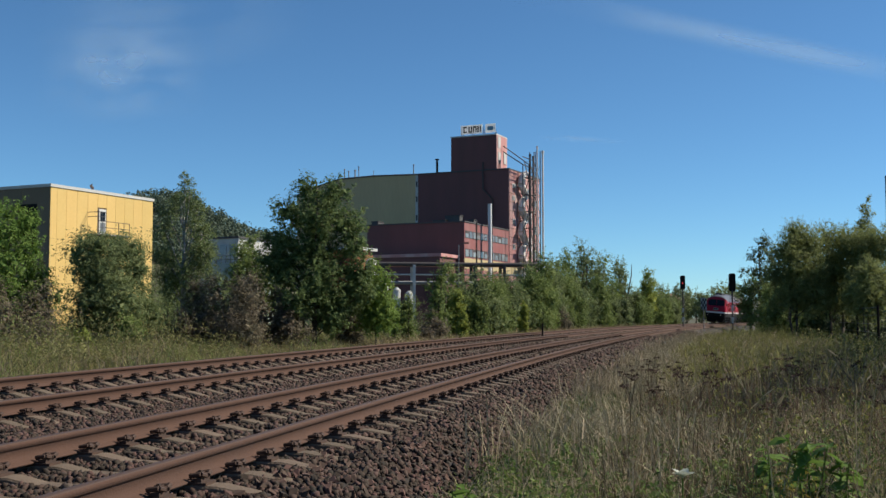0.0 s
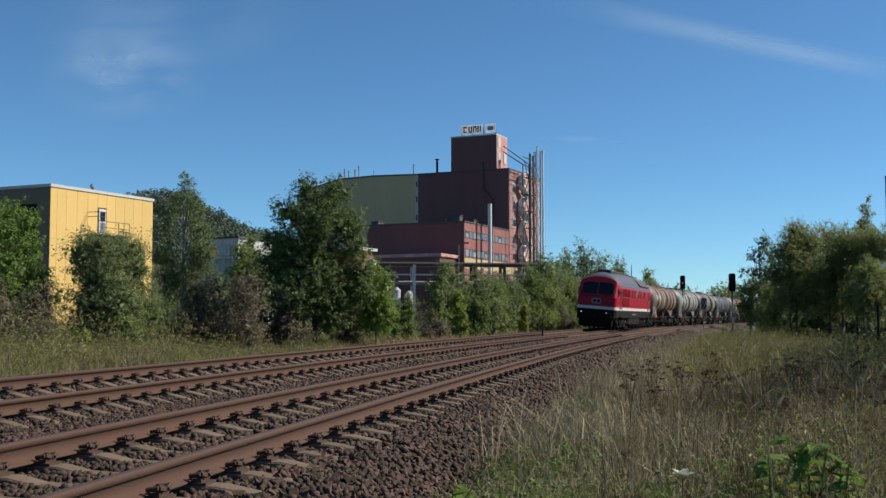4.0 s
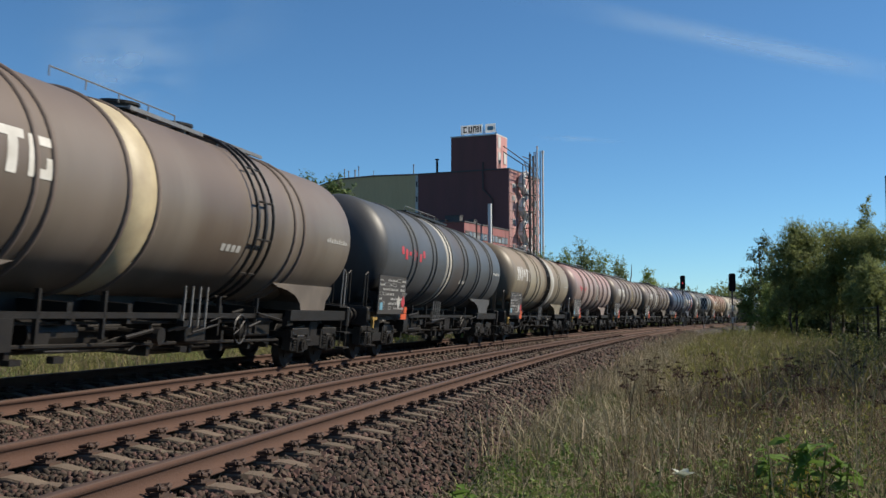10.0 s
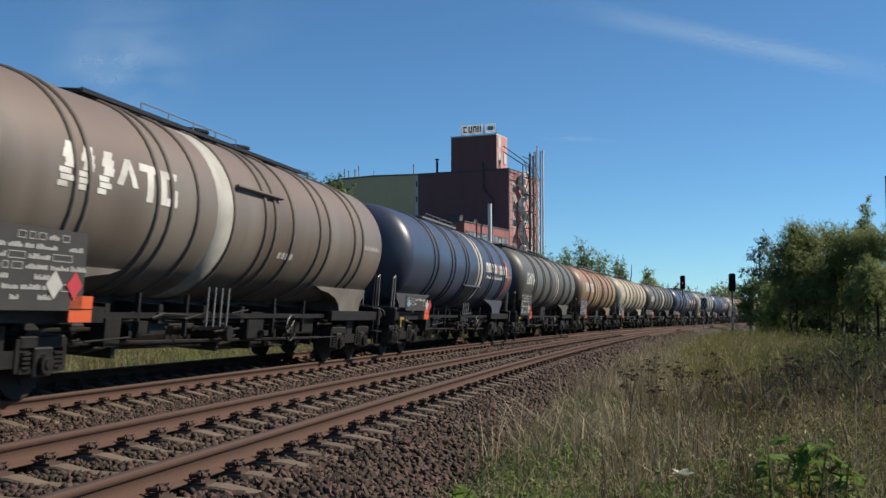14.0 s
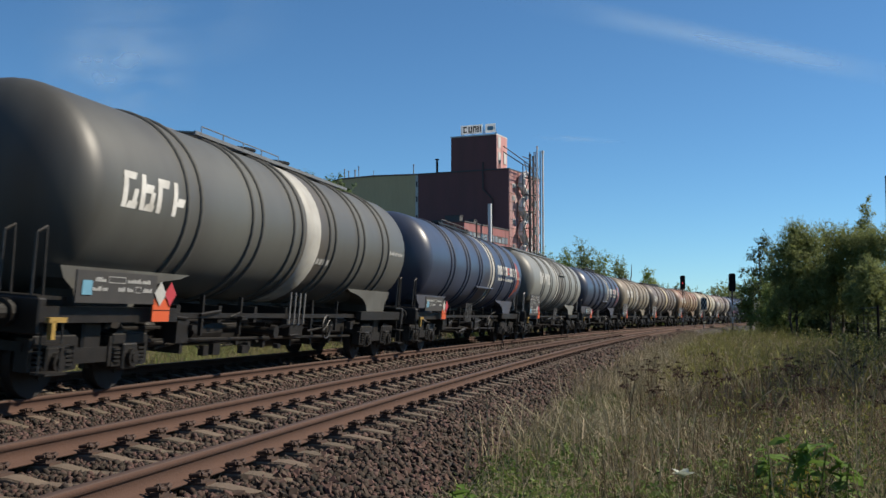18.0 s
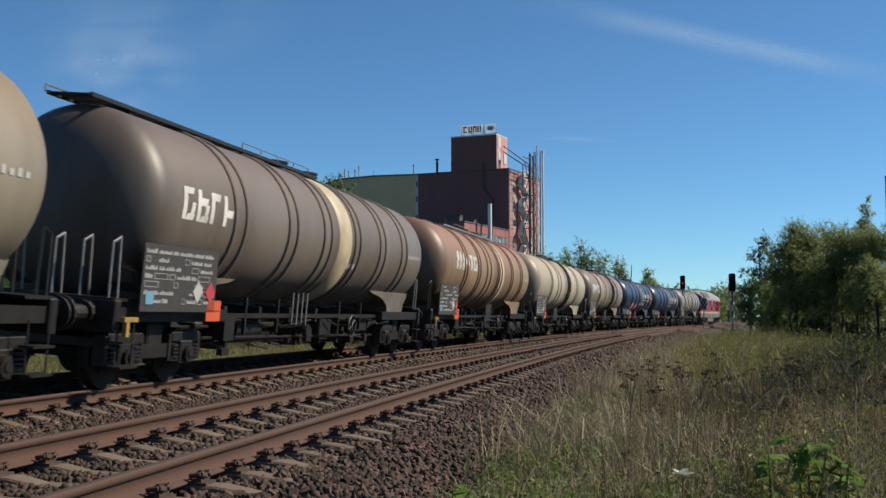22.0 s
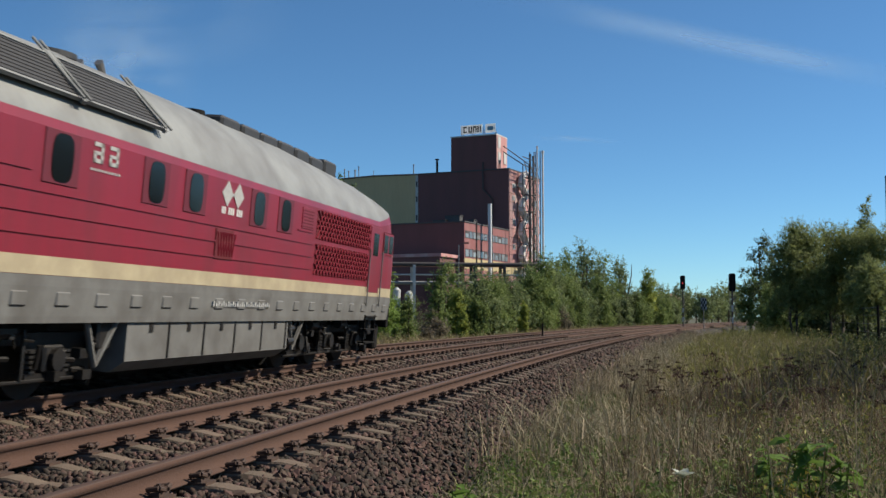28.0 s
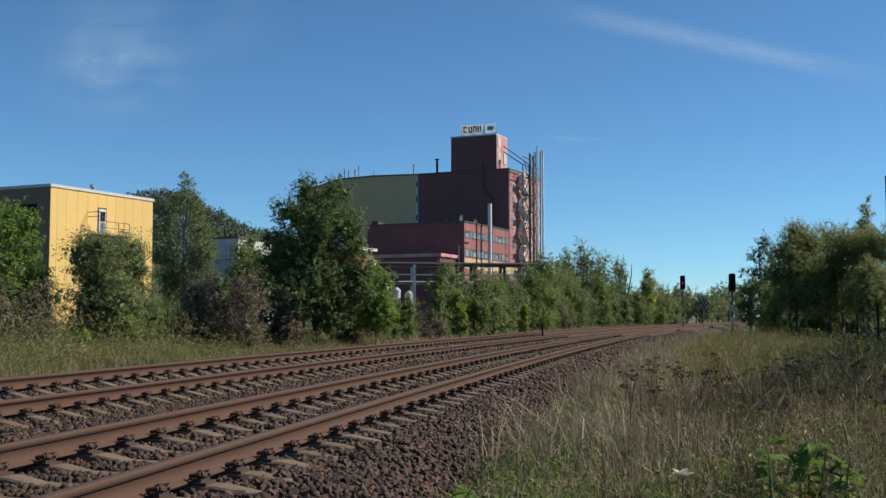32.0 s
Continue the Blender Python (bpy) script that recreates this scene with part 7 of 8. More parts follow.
# shrubs along the far side of the line
SHRUBS = [
    ("brown", -17.0, 40, 3.2, 4.0), ("brown", -14.6, 39, 1.5, 2.2), ("bush", -20.0, 39, 2.6, 3.0), ("bush", -12.0, 41, 1.9, 2.2), ("brown", -9.9, 46, 3.6, 3.8), ("brown", -8.2, 44, 3.4, 3.6), ("brown", -11.2, 48, 3.4, 3.4), ("brown", -9.0, 49, 3.6, 3.4),
    ("grey", -10.6, 50, 3.6, 2.6), ("brown", -6.6, 46, 2.0, 2.2), ("brown", -7.3, 47, 3.1, 3.0), ("brown", -8.7, 47, 3.3, 3.2), ("brown", -4.4, 50, 1.9, 2.4), ("bush", -1.5, 53, 2.6, 2.4), ("bush", 0.5, 68, 4.9, 3.0), ("lime", 0.9, 66, 3.4, 1.8), ("grey", 2.4, 71, 4.9, 4.6), ("bush", 3.6, 66, 3.0, 2.6),
    ("bush", 4.6, 72, 4.6, 4.4), ("lime", 2.7, 60, 2.2, 1.0), ("brown", 0.0, 58, 1.7, 2.6), ("bush", 6.4, 74, 4.4, 4.2), ("grey", 7.8, 80, 4.8, 5.0), ("bush", 9.6, 88, 5.8, 5.2), ("bush", 11.9, 92, 7.5, 5.2), ("grey", 14.0, 94, 6.4, 5.4),
    ("bush", 16.2, 99, 6.0, 5.6), ("grey", 18.0, 104, 5.6, 6.0), ("brown", -15.4, 40.5, 2.9, 3.2), ("bush", -15.8, 42, 3.8, 3.2), ("bush", 12.6, 84, 3.0, 3.0), ("brown", 15.6, 92, 2.4, 3.0), ("bush", 20.5, 112, 6.3, 4.6), ("grey", 22.0, 120, 5.4, 4.2), ("bush", 8.6, 70, 2.6, 2.2), ("lime", 10.2, 76, 2.6, 1.4),
    ("grey", 24.5, 140, 5.0, 5.0), ("bush", 27.0, 138, 4.6, 5.0), ("bush", 30.0, 150, 5.0, 6.0), ("bush", -5.5, 70, 4.6, 4.4), ("bush", -2.6, 64, 2.6, 3.0), ("grey", -15.5, 62, 5.2, 4.6), ("bush", -22.5, 55, 5.0, 5.0),
    ("brown", -12.8, 47, 2.2, 2.4), ("lime", -12.2, 36, 1.1, 1.2), ("lime", -14.2, 35.0, 0.7, 0.5), ("bush", 33.0, 165, 5.6, 6.0), ("grey", 36.5, 175, 5.6, 6.0), ("bush", 41.0, 196, 6.2, 7.0),
]
for k, (kind, x, y, h, w) in enumerate(SHRUBS):
    txt = {"brown": "brownish autumn shrub beside the line", "bush": "green shrub beside the line", "grey": "grey-green shrub beside the line", "lime": "yellow-green leafy shrub beside the line"}[kind]
    near_s = min(range(0, 260), key=lambda q: float(np.hypot(*(on_line(np.array(float(q)), 0.0)[:2] - np.array([x, y])))))
    p = on_line(np.array(float(near_s)), 0.0)
    hd = float(heading(np.array(float(near_s))))
    off = -(x - p[0]) * math.cos(hd) + (y - p[1]) * math.sin(hd)
    push = max(0.0, SPACING + 4.2 + w * 0.5 - off)
    x, y = x - push * math.cos(hd), y + push * math.sin(hd)
    plant("shrub", txt, "shrub", x, y, h, w, L[kind], int(1300 + 400 * h * w), 0.043 + 0.00045 * y, 70 + k, "bush", 0.03, group="shrubs along the line", stems=3, trunk=0.03, shoot=0.6, airy=0.5 if kind == "brown" else 1.0)
for k, (x, y, h, w) in enumerate(((46, 222, 8.5, 9), (52, 236, 9.5, 9), (57, 240, 8.0, 10), (50, 260, 9.5, 10), (60, 262, 9, 10), (40, 215, 7.2, 9), (63, 280, 10, 12), (61, 236, 9, 8), (65, 242, 10, 8), (70, 258, 10, 9), (58, 230, 8, 8), (54, 222, 7, 8))):
    plant("far_tree", "far tree at the end of the line's bend", "tree", x, y, h, w, L["grey"], 2600, 0.20, 140 + k, "round", 0.02, group="far trees", shoot=1.0)


# wooded ridge and undergrowth: uncountable, so one object each
def far_wood():
    rng = np.random.default_rng(9)
    n = 900
    x = rng.uniform(-245, -60, n)
    y = rng.uniform(560, 720, n)
    z = soil(x, y)
    q = []
    for i in range(n):
        h = rng.uniform(7, 12)
        m = 76
        d = unit(rng.normal(size=(m, 3)))
        c = np.array([x[i], y[i], z[i] + h * 0.5]) + d * np.array([h * 0.34, h * 0.34, h * 0.5]) * rng.uniform(0.6, 1.05, (m, 1))
        q.append(leaf_quads(rng, c, 0.75, 0.7, 0.6))
    ob = part("far_woods", quads("far_woods", np.concatenate(q), L["far"]), None)
    tagged(ob, "dark green wood covering a far ridge", "woods", kind="stuff")
    # belt of woods closing the view on the right and round about
    q = []
    for i in range(420):
        a = rng.uniform(0, 1)
        x0, y0 = (rng.uniform(70, 420), rng.uniform(150, 520)) if a < 0.6 else (rng.uniform(-300, -45), rng.uniform(150, 330))
        h = rng.uniform(7, 11) * (1.0 if a < 0.6 else 0.55)
        d = unit(rng.normal(size=(46, 3)))
        c = np.array([x0, y0, h * 0.45 - 0.6]) + d * np.array([h * 0.45, h * 0.45, h * 0.55]) * rng.uniform(0.5, 1.05, (46, 1))
        q.append(leaf_quads(rng, c, 0.8, 0.7, 0.6))
    ob = part("far_scrub", quads("far_scrub", np.concatenate(q), L["far"]), None)
    tagged(ob, "belt of far dark green scrub and trees", "woods", kind="stuff")


far_wood()


def undergrowth():
    """Low brush behind the far verge: uncountable."""
    rng = np.random.default_rng(31)
    for name, label, material, n, lift in (("brown_brush", "brownish low brush behind the verge", L["brown"], 300, 1.35), ("green_brush", "green low brush behind the verge", L["bush"], 340, 1.25), ("grey_brush", "grey-green low brush behind the verge", L["grey"], 220, 1.35), ("olive_brush", "olive and yellowish herbs before the shrubs", L["verge"], 420, 0.95)):
        s = 28 + 115 * rng.uniform(0, 1, n) ** 1.1
        u = SPACING + rng.uniform(12.5, 22, n) - 6.5 * np.clip((s - 50) / 40, 0, 1)
        if name == "olive_brush":
            s = 24 + 60 * rng.uniform(0, 1, n)
            u = SPACING + rng.uniform(7.5, 14, n) - 3.0 * np.clip((s - 50) / 40, 0, 1)
        p = on_line(s, u)
        p[:, 2] = soil(p[:, 0], p[:, 1])
        h = rng.uniform(0.7, 2.3, n) * lift * np.clip((u - SPACING - 4) / 8, 0.4, 1.1)
        m = 125
        d = unit(rng.normal(size=(n, m, 3)))
        d[..., 2] = np.abs(d[..., 2])
        c = p[:, None] + d * np.stack([h * 0.75, h * 0.75, h], -1)[:, None] * rng.uniform(0.45, 1.08, (n, m, 1))
        ob = part(name, quads(name, leaf_quads(rng, c.reshape(-1, 3), 0.065, 0.28, 0.2), material), None)
        tagged(ob, label, "brush", kind="stuff")


undergrowth()


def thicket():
    """Dark thicket behind the wire fence, under the willows, shade put into its colour: uncountable."""
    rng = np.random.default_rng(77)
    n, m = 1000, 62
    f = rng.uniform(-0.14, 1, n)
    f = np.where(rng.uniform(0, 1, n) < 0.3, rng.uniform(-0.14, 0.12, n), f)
    # low dark growth, added where only tree shade lies before the fence
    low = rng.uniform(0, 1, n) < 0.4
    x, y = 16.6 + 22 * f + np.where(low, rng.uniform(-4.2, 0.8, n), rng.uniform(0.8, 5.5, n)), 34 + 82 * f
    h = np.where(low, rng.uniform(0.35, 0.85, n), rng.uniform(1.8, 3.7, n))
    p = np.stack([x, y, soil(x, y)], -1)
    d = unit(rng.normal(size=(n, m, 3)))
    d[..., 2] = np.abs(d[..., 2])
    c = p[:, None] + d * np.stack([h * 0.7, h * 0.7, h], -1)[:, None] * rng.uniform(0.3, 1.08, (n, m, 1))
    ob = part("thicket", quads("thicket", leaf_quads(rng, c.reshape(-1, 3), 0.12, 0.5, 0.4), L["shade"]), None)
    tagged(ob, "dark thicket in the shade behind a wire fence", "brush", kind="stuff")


thicket()


def blades(name, label, n, s_range, u_range, hgt, width, material, seed, power=1.0, lean=0.6, h_of=None, patch=0.0, fine=True):
    """Bent grass blades scattered in tufts along the line, s metres along it and u metres to its left."""
    rng = np.random.default_rng(seed)
    s = s_range[0] + (s_range[1] - s_range[0]) * rng.uniform(0, 1, n) ** power
    u = rng.uniform(u_range[0], u_range[1], n)
    ph = seed * 1.7
    big = np.sin(s * 0.55 + ph + 1.3 * np.sin(u * 0.8 + ph)) * np.sin(u * 0.9 + 0.5 * np.sin(s * 0.6) + ph)
    tuft = np.sin(s * 2.7 + 3 * np.sin(u * 1.6)) * np.sin(u * 3.1 + s * 0.7) + rng.uniform(-1.2, 1.0, n) + patch * big
    keep = tuft > -0.6
    s, u, big = s[keep], u[keep], big[keep]
    n = len(s)
    p = on_line(s, u)
    p[:, 2] = np.maximum(soil(p[:, 0], p[:, 1]), bed_z(u)) - 0.03
    h = rng.uniform(hgt[0], hgt[1], n) * (0.85 + 0.3 * big)
    if h_of is not None:
        h = h * h_of(s, u)
    a = rng.uniform(0, math.tau, n)
    d = np.stack([np.cos(a), np.sin(a), np.zeros(n)], -1)
    b = rng.uniform(0, math.tau, n)
    side = np.stack([np.cos(b), np.sin(b), np.zeros(n)], -1)
    w = (width * rng.uniform(0.5, 1.5, n))[:, None]
    ln = (h * rng.uniform(0.05, 1.0, n) ** 1.5 * lean * 1.6)[:, None]
    up = np.array([0, 0, 1.0])
    fall = (h * rng.uniform(0.0, 0.45, n))[:, None]
    m1 = p + up * (h * 0.45)[:, None] + d * ln * 0.14
    m2 = p + up * (h * 0.82)[:, None] - up * fall * 0.3 + d * ln * 0.52
    t = p + up * (h[:, None] - fall) + d * ln * 1.05
    q1 = np.stack([p - side * w, p + side * w, m1 + side * w * 0.9, m1 - side * w * 0.9], 1)
    q2 = np.stack([m1 - side * w * 0.9, m1 + side * w * 0.9, m2 + side * w * 0.6, m2 - side * w * 0.6], 1)
    q3 = np.stack([m2 - side * w * 0.6, m2 + side * w * 0.6, t + side * w * 0.1, t - side * w * 0.1], 1)
    if not fine:
        q2 = np.stack([m1 - side * w * 0.9, m1 + side * w * 0.9, t + side * w * 0.1, t - side * w * 0.1], 1)
    ob = part(name, quads(name, np.concatenate([q1, q2, q3] if fine else [q1, q2]), material), None)
    tagged(ob, label, "grass", kind="stuff")


def rise(s, u):
    """Growth is low beside the ballast and taller away from it."""
    return np.clip(0.32 + (-2.2 - u) * 0.17, 0.32, 0.9)


def bank(s, u):
    """Weeds stand highest a few metres off the track and sink again under the trees."""
    return np.clip(0.45 + (-3.4 - u) * 0.32, 0.45, 1.0) * np.clip(1.0 - (-7.2 - u) * 0.10, 0.6, 1.0)


blades("dry_grass", "dry straw-coloured grass beside the ballast", 26000, (4, 50), (-12, -2.15), (0.3, 0.8), 0.0042, L["dry"], 1, 1.8, 1.3, rise, 1.2)
blades("green_grass", "green grass beside the ballast", 32000, (4, 50), (-12, -2.1), (0.2, 0.6), 0.0058, L["grass"], 2, 1.8, 1.0, rise, 0.8)
blades("dark_stalks", "dark withered weed stalks among grass", 5200, (8, 24), (-11, -3.3), (0.6, 1.15), 0.0042, L["weed"], 3, 1.1, 0.4, rise, 1.5)
blades("tall_grass", "tall yellow-green grass on the open side", 24000, (18, 95), (-22, -4.5), (0.5, 1.0), 0.009, L["grass"], 4, 1.2, 0.6, bank, 0.9)
blades("weed_bank", "bank of tall yellow-green weeds beside the bend", 20000, (19, 60), (-15, -3.4), (0.55, 1.15), 0.008, L["yellowish"], 7, 0.9, 0.6, bank, 1.8)
blades("bank_straw", "tall straw stems among bank weeds", 10000, (15, 58), (-14, -3.2), (0.6, 1.25), 0.005, L["straw"], 18, 0.9, 0.5, bank, 1.6)
blades("bank_weeds", "withered brown weeds on the bank", 9000, (14, 55), (-15, -3.4), (0.55, 1.2), 0.007, L["brown"], 28, 0.9, 0.5, bank, 1.8)
blades("pale_straw", "pale straw grass along the ballast shoulder", 15000, (9, 75), (-4.6, -2.2), (0.35, 0.85), 0.0045, L["dry"], 8, 1.2, 0.9)
def verge(s, u):
    """Low beside the rails, shoulder high before the shrubs."""
    return np.clip(0.30 + (u - SPACING - 2.4) * 0.115, 0.3, 1.5)


blades("verge_grass", "olive green grass on the far verge", 62000, (12, 120), (SPACING + 2.6, SPACING + 18), (0.3, 0.85), 0.010, L["verge"], 5, 1.3, 0.8, verge, 1.0, fine=False)
blades("verge_straw", "dry straw on the far verge", 52000, (12, 120), (SPACING + 2.1, SPACING + 16), (0.3, 0.85), 0.007, L["straw"], 6, 1.3, 0.9, verge, 1.0, fine=False)
blades("far_straw", "dry straw beside the bend of the far track", 15000, (44, 128), (SPACING + 2.1, SPACING + 7.0), (0.45, 0.95), 0.013, L["straw"], 41, 1.0, 0.7, None, 0.9, fine=False)
blades("verge_weeds", "brownish tall weeds on the far verge", 12000, (14, 120), (SPACING + 5.5, SPACING + 18), (0.5, 1.2), 0.010, L["brown"], 9, 1.2, 0.6, verge, 1.2, fine=False)
blades("verge_green", "fresh green growth on the far verge", 22000, (14, 120), (SPACING + 4.5, SPACING + 18), (0.4, 1.0), 0.010, L["bush"], 19, 1.2, 0.7, verge, 1.5, fine=False)


def weeds():
    """Herbs with brown seed heads, yellow flowers and small leaves: uncountable."""
    rng = np.random.default_rng(11)
    kinds = (("yellow_flowers", "yellow flowering herbs", L["gold"], 46, 0.011, (0.5, 0.8), 70, (6, 22), (-9, -3.0), 0.09),
             ("leafy_herbs", "low green leafy herbs", L["herb"], 3600, 0.016, (0.25, 0.6), 26, (4.5, 20), (-9, -2.3), 0.10),
             ("verge_herbs", "low green herbs on the far verge", L["verge"], 2400, 0.020, (0.3, 0.9), 24, (14, 80), (SPACING + 2.8, SPACING + 17), 0.18),
             ("bank_herbs", "leafy yellow-green herbs on the bank", L["yellowish"], 1300, 0.018, (0.7, 1.3), 34, (20, 60), (-10.5, -4.0), 0.16))
    for name, label, material, n, size, hr, cnt, sr, ur, spread in kinds:
        s = sr[0] + (sr[1] - sr[0]) * rng.uniform(0, 1, n) ** 1.5
        u = rng.uniform(*ur, n)
        ok = np.sin(s * 1.1 + u * 0.6) * np.sin(u * 1.4 - s * 0.3) + rng.uniform(-0.7, 0.9, n) > -0.15
        s, u = s[ok], u[ok]
        n = len(s)
        p = on_line(s, u)
        p[:, 2] = soil(p[:, 0], p[:, 1])
        h = rng.uniform(*hr, n) * (rise(s, u) if u.max() < 0 and name != "bank_herbs" else bank(s, u) if u.max() < 0 else np.clip((u - SPACING - 1.5) * 0.2, 0.3, 1))
        c = np.repeat(p, cnt, 0)
        c[:, :2] += rng.normal(size=(n * cnt, 2)) * spread
        low = 0.72 if name == "yellow_flowers" else 0.1
        c[:, 2] += np.repeat(h, cnt) * rng.uniform(low, 1.05, n * cnt)
        ob = part(name, quads(name, leaf_quads(rng, c, size * 1.5, 0.24, 0.2), material), None)
        tagged(ob, label, "weeds", kind="stuff")


weeds()


def umbels():
    """Withered tansy-like weeds: thin stalks that fork below the top, each fork with a flat brown head."""
    rng = np.random.default_rng(57)
    n = 150
    s = rng.uniform(9.0, 19.0, n)
    u = rng.uniform(-9.5, -3.4, n)
    ok = np.sin(s * 0.9 + 1.2) * np.sin(u * 1.3 + s * 0.4) + rng.uniform(-0.6, 0.8, n) > -0.1
    s, u = s[ok], u[ok]
    p = on_line(s, u)
    p[:, 2] = soil(p[:, 0], p[:, 1])
    stalk, heads = [], []
    up = np.array([0, 0, 1.0])
    for q in p:
        h = rng.uniform(0.62, 0.98)
        lean = np.array([rng.normal() * 0.08, rng.normal() * 0.08, 0])
        fork = q + up * h * 0.72 + lean * 0.7
        side = np.array([1.0, 0, 0]) * 0.0035
        stalk.append([q - side, q + side, fork + side * 0.8, fork - side * 0.8])
        for k in range(rng.integers(3, 7)):
            tip = q + up * h * rng.uniform(0.88, 1.05) + lean + np.array([rng.normal() * 0.07, rng.normal() * 0.07, 0])
            stalk.append([fork - side * 0.7, fork + side * 0.7, tip + side * 0.6, tip - side * 0.6])
            m = 16
            heads.append(tip + rng.normal(size=(m, 3)) * np.array([0.024, 0.024, 0.007]))
        for k in range(7):
            a = q + up * h * rng.uniform(0.1, 0.7) + lean * 0.4
            b = a + np.array([rng.normal() * 0.07, rng.normal() * 0.07, rng.uniform(-0.05, 0.04)])
            wd = np.array([0, 0, 0.006])
            stalk.append([a - wd, (a + b) / 2 - wd * 1.6, b, (a + b) / 2 + wd * 1.6])
    ob = part("withered_weeds", quads("withered_weeds", np.array(stalk), L["weed"]), None)
    tagged(ob, "withered brown weed stalks with shrivelled leaves", "weeds", kind="stuff")
    ob = part("seed_heads", quads("seed_heads", leaf_quads(rng, np.concatenate(heads), 0.0125, 0.7, 0.9), L["seed"]), None)
    tagged(ob, "flat brown seed heads of withered weeds", "weeds", kind="stuff")


umbels()


def plumes():
    """Tall straw-pale grasses with feathery seed heads, leaning over the weeds."""
    rng = np.random.default_rng(61)
    n = 900
    s = 7.0 + 33.0 * rng.uniform(0, 1, n) ** 1.2
    u = rng.uniform(-13, -2.9, n)
    ok = np.sin(s * 0.7) * np.sin(u * 0.9 + s * 0.3) + rng.uniform(-0.8, 0.8, n) > -0.1
    s, u = s[ok], u[ok]
    n = len(s)
    p = on_line(s, u)
    p[:, 2] = soil(p[:, 0], p[:, 1])
    h = rng.uniform(0.6, 1.15, n) * np.clip(0.55 + (-2.9 - u) * 0.2, 0.55, 1.0)
    a = rng.uniform(0, math.tau, n)
    lean = np.stack([np.cos(a), np.sin(a), np.zeros(n)], -1) * (h * rng.uniform(0.05, 0.35, n))[:, None]
    up = np.array([0, 0, 1.0])
    side = np.array([1.0, 0, 0]) * 0.0032
    mid, top = p + up * (h * 0.6)[:, None] + lean * 0.35, p + up * (h * 0.86)[:, None] + lean * 0.8
    tip = p + up * h[:, None] * 0.97 + lean * 1.25
    q = [np.stack([p - side, p + side, mid + side, mid - side], 1), np.stack([mid - side, mid + side, top + side * 0.8, top - side * 0.8], 1)]
    wide = side * 4.2
    belly = (top + tip) / 2
    q.append(np.stack([top, belly + wide, tip, belly - wide], 1))
    fwd = np.array([0, 1.0, 0]) * 0.012
    q.append(np.stack([top, belly + fwd, tip, belly - fwd], 1))
    ob = part("plume_grass", quads("plume_grass", np.concatenate(q), L["plume"]), None)
    tagged(ob, "tall straw-pale grass with feathery seed heads", "grass", kind="stuff")


plumes()


def leaf_shape(size, fold):
    """A broad pointed leaf, folded along its rib and drooping at the tip."""
    pts = [(0, 0), (0.25, 0.30), (0.55, 0.38), (0.85, 0.20), (1.05, 0.0)]
    v = [(x * size, 0, -0.25 * size * x * x) for x, _ in pts]
    v += [(x * size, y * size, -0.25 * size * x * x + fold * y * size) for x, y in pts[1:4]]
    v += [(x * size, -y * size, -0.25 * size * x * x + fold * y * size) for x, y in pts[1:4]]
    f = [(0, 1, 5), (1, 2, 6, 5), (2, 3, 7, 6), (3, 4, 7), (0, 8, 1), (1, 8, 9, 2), (2, 9, 10, 3), (3, 10, 4)]
    return v, f


LEAVES = [raw("leaf", *leaf_shape(s, fo), L["broad"], True) for s, fo in ((0.105, 0.3), (0.13, 0.15), (0.085, 0.4))]


def broad_plant(x, y, h, n, seed, label):
    rng = random.Random(seed)
    z0 = float(soil(np.array(x), np.array(y)))
    t = thing("broadleaf_weed", label, "plant", "broad-leaved weeds", m=pose(x, y, z0))
    for k in range(3):
        bm = bm_()
        dx, dy = rng.uniform(-0.22, 0.22), rng.uniform(-0.2, 0.2)
        hh = h * rng.uniform(0.75, 1.0)
        rod(bm, (0, 0, -0.05), (dx * 0.5, dy * 0.5, hh * 0.55), 0.009, 6, 0.007)
        rod(bm, (dx * 0.5, dy * 0.5, hh * 0.55), (dx, dy, hh), 0.007, 6, 0.004)
        part("stem", bm, L["broad"], t)
        for j in range(n // 3):
            f = rng.uniform(0.3, 1.0)
            lf = part("leaf", LEAVES[rng.randrange(3)], None, t)
            lf.matrix_basis = pose(dx * f, dy * f, hh * f, rng.uniform(-25, 25), rng.uniform(-30, 25), rng.uniform(0, 360))


for k, (x, y, h, n) in enumerate(((2.36, 6.9, 0.92, 42), (2.58, 7.0, 0.86, 33), (2.20, 7.2, 0.80, 24), (1.42, 6.2, 0.44, 24), (1.25, 6.4, 0.40, 18), (0.05, 7.6, 0.34, 15), (0.3, 7.2, 0.32, 15))):
    broad_plant(x, y, h * 0.78, int(n * 1.35) // 3 * 3, k, "leafy bright green broad-leaved weed")


